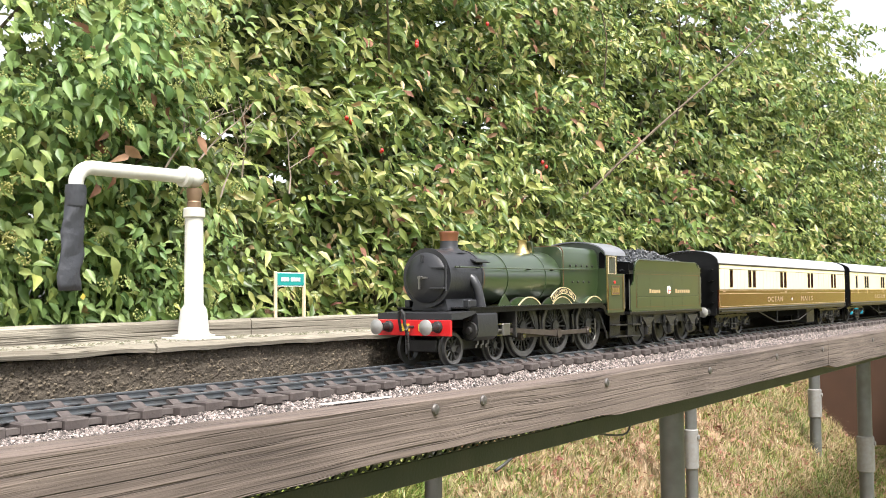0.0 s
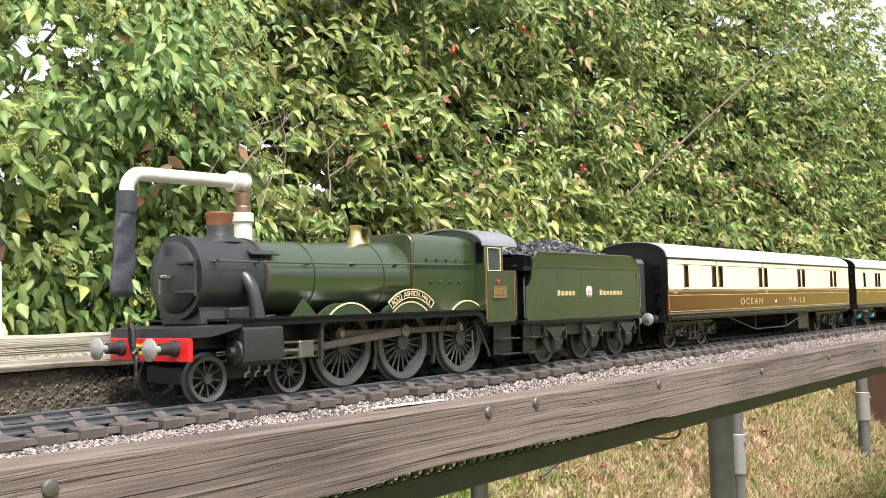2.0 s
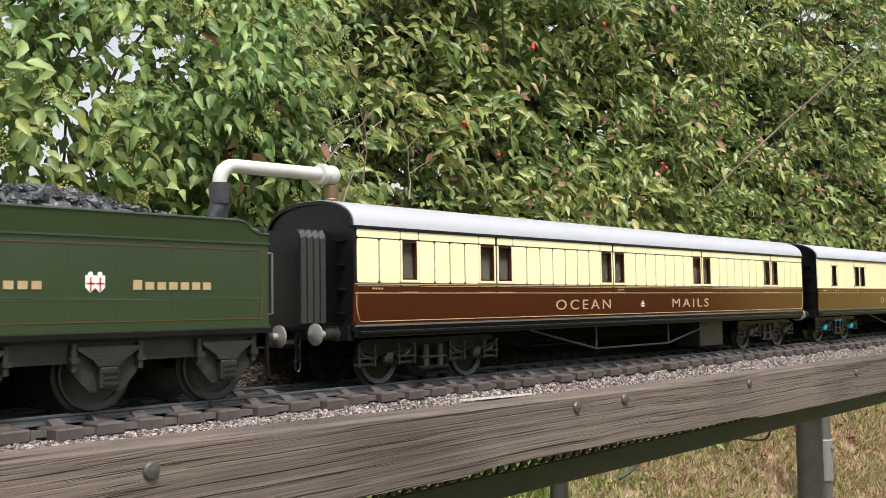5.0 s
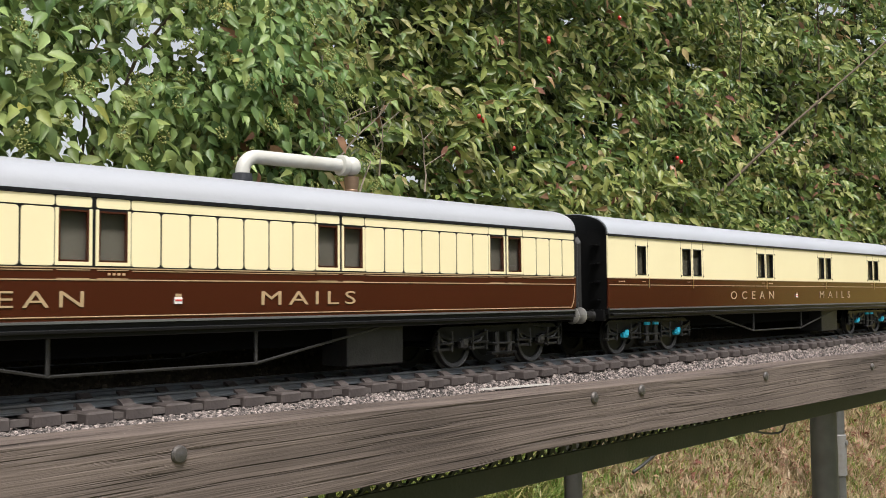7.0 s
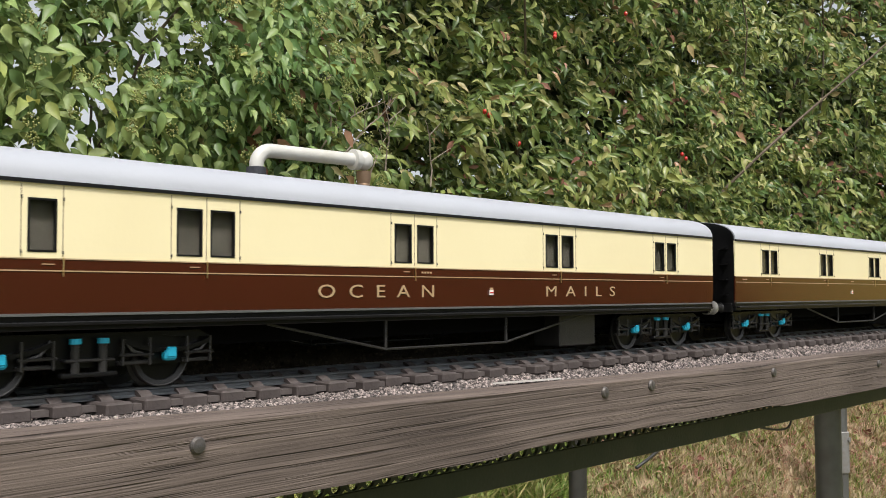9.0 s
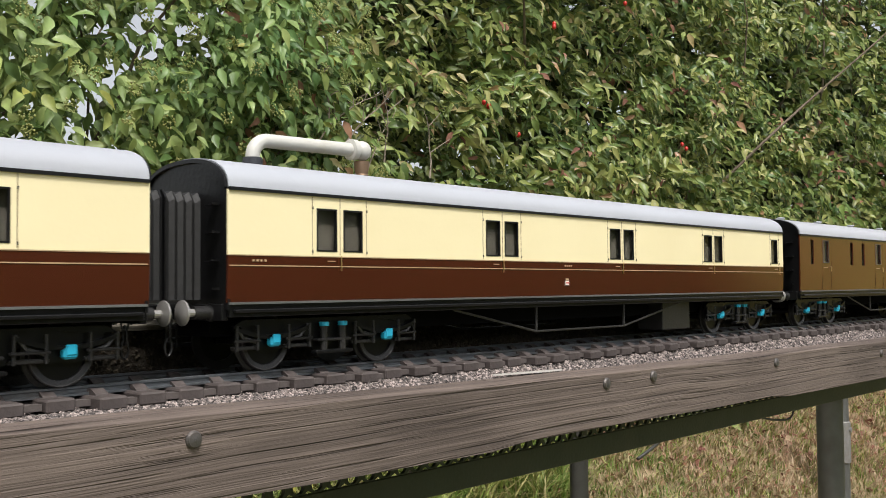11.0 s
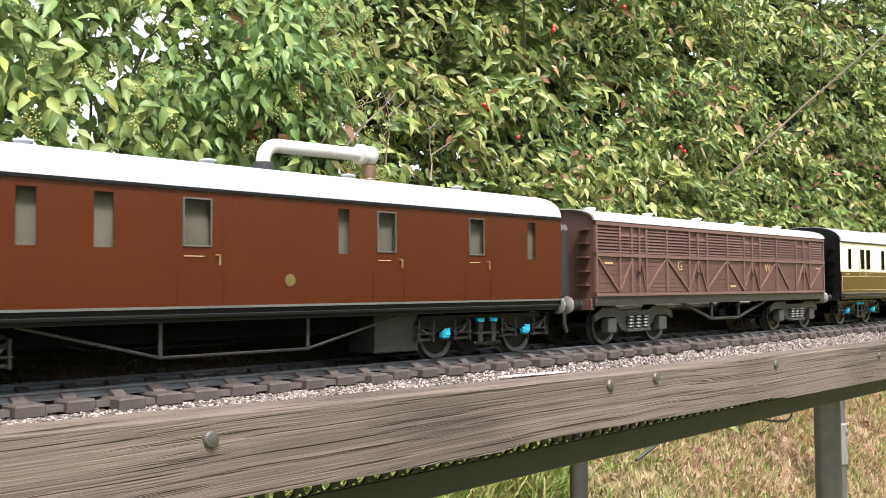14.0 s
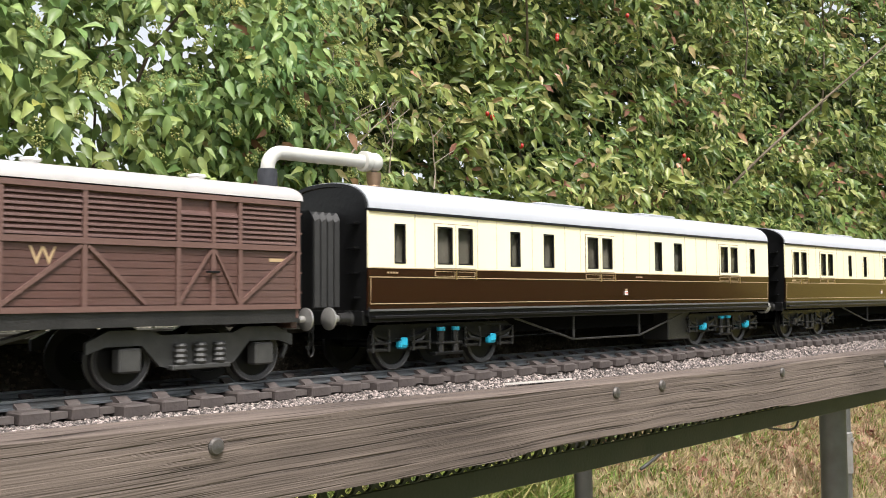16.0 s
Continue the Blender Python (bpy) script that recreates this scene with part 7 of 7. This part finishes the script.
    part("front_window", extrude_yz([(-0.0395, 0.0900), (-0.0395, 0.1040), (-0.0350, 0.1085), (-0.0325, 0.1070), (-0.0325, 0.0900)], 0.1874, 0.1880), BLACK_DARK, v)
    part("cab_floor", box(0.187, 0.2330, -0.0400, 0.0400, 0.0425, 0.0440), BLACK_DARK, v)
    part("backhead", box(0.187, 0.1985, -0.0240, 0.0240, 0.0440, 0.1020, 0.003), BLACK, v)
    for x, y, z, r in ((0.2000, -0.010, 0.088, 0.0028), (0.2000, 0.009, 0.090, 0.0028), (0.2000, 0.0, 0.074, 0.006)):
        part("gauge", tube((x - 0.002, y, z), (x + 0.001, y, z), r, seg=14), BRASS, v)
    # low mechanism between the wheels
    for x in (0.067, 0.136):
        part("brake_hanger", extrude_xz([(x - 0.002, 0.040), (x + 0.002, 0.040), (x + 0.0035, 0.022), (x + 0.0015, 0.010), (x - 0.0015, 0.010), (x + 0.0005, 0.022)], -0.0262, -0.0238), FRAME_BLACK, v)


build_loco()


# ================= tender =================
def build_tender():
    v = vehicle("tender", 0.0, "dark green six-wheeled tender heaped with coal, lined in orange", "tender")
    axles = (0.2982, 0.3670, 0.4380)
    for x in axles:
        wheelset(v, x, 0.0196, 0)
    for s in (-1, 1):
        y0, y1 = sorted((s * 0.0420, s * 0.0405))
        part("tank_side", extrude_xz([(0.2475, 0.0412), (0.2475, 0.0700), (0.2530, 0.0715), (0.2570, 0.0760), (0.2590, 0.0830), (0.2590, 0.0890), (0.4650, 0.0890), (0.4650, 0.0412)], y0, y1), GREEN, v, "glossy green tank side")
        # coal fender above the tank: round front corner, a step down at the back
        pts = [(0.2595, 0.0892)] + [(0.2595 + 0.0100 * (1 - math.cos(q)), 0.0917 + 0.0098 * math.sin(q)) for q in np.linspace(0, math.pi / 2, 8)]
        pts += [(0.4430, 0.1015), (0.4480, 0.1005), (0.4530, 0.0965), (0.4580, 0.0945), (0.4650, 0.0942), (0.4650, 0.0892)]
        bm = extrude_xz(pts, y0, y1)
        for q in bm.verts:
            q.co.y += s * max(0, q.co.z - 0.0892) * 0.12
        part("coal_fender", bm, GREEN, v)
        bead = sweep([(a, s * (0.0420 + max(0, b - 0.0892) * 0.12), b) for a, b in pts[1:-1]], 0.0007, 6)
        part("fender_bead", bead, GREEN, v)
        part("tank_bead", box(0.2590, 0.4655, *sorted((s * 0.0430, s * 0.0418)), 0.0882, 0.0894), GREEN, v, "raised beading")
        part("tank_angle", box(0.2480, 0.4655, *sorted((s * 0.0432, s * 0.0418)), 0.0406, 0.0424), GREEN, v)
        yl = sorted((s * 0.0423, s * 0.0419))
        for a, b, c, d in ((0.2625, 0.2630, 0.0455, 0.0850), (0.4600, 0.4605, 0.0455, 0.0850), (0.2630, 0.4600, 0.0455, 0.0459), (0.2630, 0.4600, 0.0846, 0.0850)):
            part("lining", box(a, b, *yl, c, d), ORANGE_LINE, v)
        part("lining", box(0.2640, 0.4595, *yl, 0.0568, 0.0570), SIGN_WOOD if s > 0 else mat("faint_green_line", (0.13, 0.15, 0.06), 0.5), v)
        # footplate, outside frame with its horn guides, springs and axleboxes
        part("footplate", box(0.2420, 0.4670, *sorted((s * 0.0436, s * 0.0300)), 0.0372, 0.0405, 0.0004), BLACK, v)
        pts = [(0.2620, 0.0371), (0.4600, 0.0371), (0.4600, 0.0225)]
        for x in axles[::-1]:
            pts += [(x + 0.0205, 0.0255), (x + 0.0165, 0.0190), (x + 0.0085, 0.0105), (x - 0.0085, 0.0105), (x - 0.0165, 0.0190), (x - 0.0205, 0.0255)]
        pts += [(0.2620, 0.0225)]
        part("side_frame", extrude_xz(pts, *sorted((s * 0.0372, s * 0.0356))), FRAME_BLACK, v, "dusty black outside frame")
        for x in axles:
            part("leaf_spring", extrude_xz([(x - 0.0165, 0.0335), (x - 0.0165, 0.0318), (x - 0.0085, 0.0268), (x - 0.0060, 0.0235), (x + 0.0060, 0.0235), (x + 0.0085, 0.0268), (x + 0.0165, 0.0318), (x + 0.0165, 0.0335)], *sorted((s * 0.0412, s * 0.0372))), FRAME_BLACK, v)
            bm = box(x - 0.0050, x + 0.0050, *sorted((s * 0.0420, s * 0.0372)), 0.0122, 0.0230, 0.0006)
            part("axlebox", bm, FRAME_BLACK, v)
            for z in (0.0140, 0.0170, 0.0200):
                part("axlebox_rib", box(x - 0.0042, x + 0.0042, *sorted((s * 0.0428, s * 0.0420)), z, z + 0.0013), FRAME_BLACK, v)
            for dx in (-0.0178, 0.0178):
                part("spring_hanger", tube((x + dx, s * 0.0392, 0.0215), (x + dx, s * 0.0392, 0.0352), 0.0017, seg=8), FRAME_BLACK, v)
                part("hanger_nut", box(x + dx - 0.0022, x + dx + 0.0022, *sorted((s * 0.0416, s * 0.0370)), 0.0255, 0.0282), FRAME_BLACK, v)
        # front steps, rear brackets and rails
        part("step_plate", box(0.2500, 0.2690, *sorted((s * 0.0365, s * 0.0352)), 0.0115, 0.0372), FRAME_BLACK, v)
        for z in (0.0115, 0.0250):
            part("step", box(0.2490, 0.2700, *sorted((s * 0.0438, s * 0.0360)), z, z + 0.0012), FRAME_BLACK, v)
        part("rear_step", sweep([(0.4650, s * 0.0395, 0.0372), (0.4665, s * 0.0395, 0.0120), (0.4715, s * 0.0395, 0.0105)], 0.0013, 6), BLACK, v)
        part("handrail", sweep([(0.4655, s * 0.0400, 0.0480), (0.4685, s * 0.0410, 0.0480), (0.4685, s * 0.0410, 0.0835), (0.4655, s * 0.0400, 0.0835)], 0.0007, 6), STEEL, v)
        part("handrail", sweep([(0.2455, s * 0.0415, 0.0430), (0.2455, s * 0.0415, 0.0780)], 0.0007, 6), STEEL, v)
        buffer(v, 0.4660, s * 0.0272, 0.0342, 1, 0.0068, 0.0185)
    part("tank_top", box(0.2475, 0.4645, -0.0404, 0.0404, 0.0845, 0.0888), BLACK, v)
    part("tank_back", box(0.4630, 0.4652, -0.0404, 0.0404, 0.0412, 0.0990), GREEN, v)
    part("tank_front", box(0.2590, 0.2605, -0.0404, 0.0404, 0.0412, 0.0980), BLACK, v)
    part("coal_plate", box(0.2560, 0.2580, -0.0360, 0.0360, 0.0412, 0.0960), BLACK, v)
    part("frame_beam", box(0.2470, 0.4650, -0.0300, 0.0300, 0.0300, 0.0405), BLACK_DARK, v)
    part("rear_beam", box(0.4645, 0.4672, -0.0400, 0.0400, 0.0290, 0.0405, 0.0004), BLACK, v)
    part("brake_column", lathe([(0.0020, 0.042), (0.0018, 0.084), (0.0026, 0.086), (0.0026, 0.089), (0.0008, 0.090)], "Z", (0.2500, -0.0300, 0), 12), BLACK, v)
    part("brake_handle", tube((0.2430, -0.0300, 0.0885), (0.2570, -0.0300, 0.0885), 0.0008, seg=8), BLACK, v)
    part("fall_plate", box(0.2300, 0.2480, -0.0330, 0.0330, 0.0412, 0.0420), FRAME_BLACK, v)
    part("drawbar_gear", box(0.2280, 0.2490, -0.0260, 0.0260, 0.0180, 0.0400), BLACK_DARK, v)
    # lettering as small gold blocks, and the crest
    def blocks(x0, x1, n):
        w = (x1 - x0) / n
        for k in range(n):
            h = 0.0050 if k == 0 else 0.0040
            a = x0 + w * k
            bm = box(a + w * 0.12, a + w * 0.82, -0.0425, -0.0419, 0.0620, 0.0620 + h)
            part("lettering_block", bm, GOLD, v)

    blocks(0.2992, 0.3325, 5)
    blocks(0.3784, 0.4270, 7)
    for dx, m in ((-0.0025, WHITE), (0.0025, WHITE)):
        c = part("crest", extrude_xz([(0.3585 + dx - 0.0026, 0.0690), (0.3585 + dx + 0.0026, 0.0690), (0.3585 + dx + 0.0026, 0.0630), (0.3585 + dx, 0.0604), (0.3585 + dx - 0.0026, 0.0630)], -0.0425, -0.0419), m, v, "white painted shield with red bars")
        part("crest_bar", box(0.3585 + dx - 0.0004, 0.3585 + dx + 0.0004, -0.0428, -0.0425, 0.0612, 0.0680), RED, c)
        part("crest_bar", box(0.3585 + dx - 0.0020, 0.3585 + dx + 0.0020, -0.0428, -0.0425, 0.0646, 0.0654), RED, c)
        part("crest_top", tube((0.3585 + dx, -0.0425, 0.0697), (0.3585 + dx, -0.0419, 0.0697), 0.0012, seg=12), WHITE, c)
    # rivets on the tank
    verts, faces = [], []
    def rivet(x, z):
        b, r = len(verts), 0.00045
        y = -0.0421
        verts.extend([(x - r, y, z - r), (x + r, y, z - r), (x + r, y, z + r), (x - r, y, z + r), (x, y - 0.0005, z)])
        faces.extend([(b, b + 1, b + 4), (b + 1, b + 2, b + 4), (b + 2, b + 3, b + 4), (b + 3, b, b + 4)])
    for x in (0.2650, 0.2660, 0.3020, 0.3440, 0.3700, 0.4020, 0.4580):
        for k in range(22):
            rivet(x, 0.0455 + 0.0019 * k)
    for k in range(120):
        rivet(0.2640 + 0.00162 * k, 0.0578)
    riv = mesh_from("rivets", verts, faces, GREEN, v)
    riv["kind"] = "stuff"
    # heaped coal
    rng = np.random.default_rng(77)
    heap = lambda x, y: 0.0985 + 0.0165 * math.exp(-((x - 0.345) / 0.052) ** 2) * (1 - (y / 0.05) ** 2) + 0.0015 * noise.noise((x * 120, y * 120, 0))
    bm = bmesh.new()
    prev = None
    for i in range(40):
        x = 0.2610 + 0.2010 * i / 39
        row = []
        for j in range(16):
            y = -0.040 + 0.080 * j / 15
            row.append(bm.verts.new((x, y, heap(x, y) if abs(y) < 0.0395 else 0.096)))
        if prev:
            for j in range(15):
                bm.faces.new((prev[j], prev[j + 1], row[j + 1], row[j]))
        prev = row
    part("coal_heap", bm, COAL, v, "heap of glinting coal")
    lump = np.array([(-1, -0.8, -0.6), (0.9, -1, -0.5), (1, 0.8, -0.7), (-0.7, 1, -0.6), (-0.6, -0.5, 0.9), (0.7, -0.4, 0.6), (0.4, 0.7, 1.0), (-0.8, 0.4, 0.5)])
    cf = [(0, 3, 2, 1), (4, 5, 6, 7), (0, 1, 5, 4), (1, 2, 6, 5), (2, 3, 7, 6), (3, 0, 4, 7)]
    verts, faces = [], []
    for k in range(900):
        x, y = rng.uniform(0.264, 0.455), rng.uniform(-0.038, 0.038)
        rot = np.array(Euler(rng.uniform(0, 6.28, 3)).to_matrix())
        p = (lump * rng.uniform(0.6, 1.3, (8, 3)) * rng.uniform(0.0010, 0.0028)) @ rot.T + (x, y, heap(x, y) + 0.0006)
        b = len(verts)
        verts.extend(map(tuple, p))
        faces.extend(tuple(b + i for i in f) for f in cf)
    lumps = mesh_from("coal_rubble", verts, faces, COAL, v)
    lumps["kind"] = "stuff"


build_tender()


# ================= what moves =================
def motions():
    coarse = [0.25 * k for k in range(65)]
    for v, x in VEHICLES:
        walk(v, [(t, pose(x + run_at(t), 0, RAIL)) for t in coarse])
    fine = [k / 15 for k in range(241)]
    for w, x, r in ROLLING:
        n = fine if r > 0.02 else [k / 30 for k in range(481)]
        walk(w, [(t, pose(x, 0, r, 0, -math.degrees(math.radians(PIN_ANGLE) + (0.2030 - run_at(t)) / r), 0)) for t in n])
    for rod, place in RODS:
        walk(rod, [(t, place(math.radians(PIN_ANGLE) + (0.2030 - run_at(t)) / 0.0286)) for t in fine])


PIN_ANGLE = -50.0
motions()
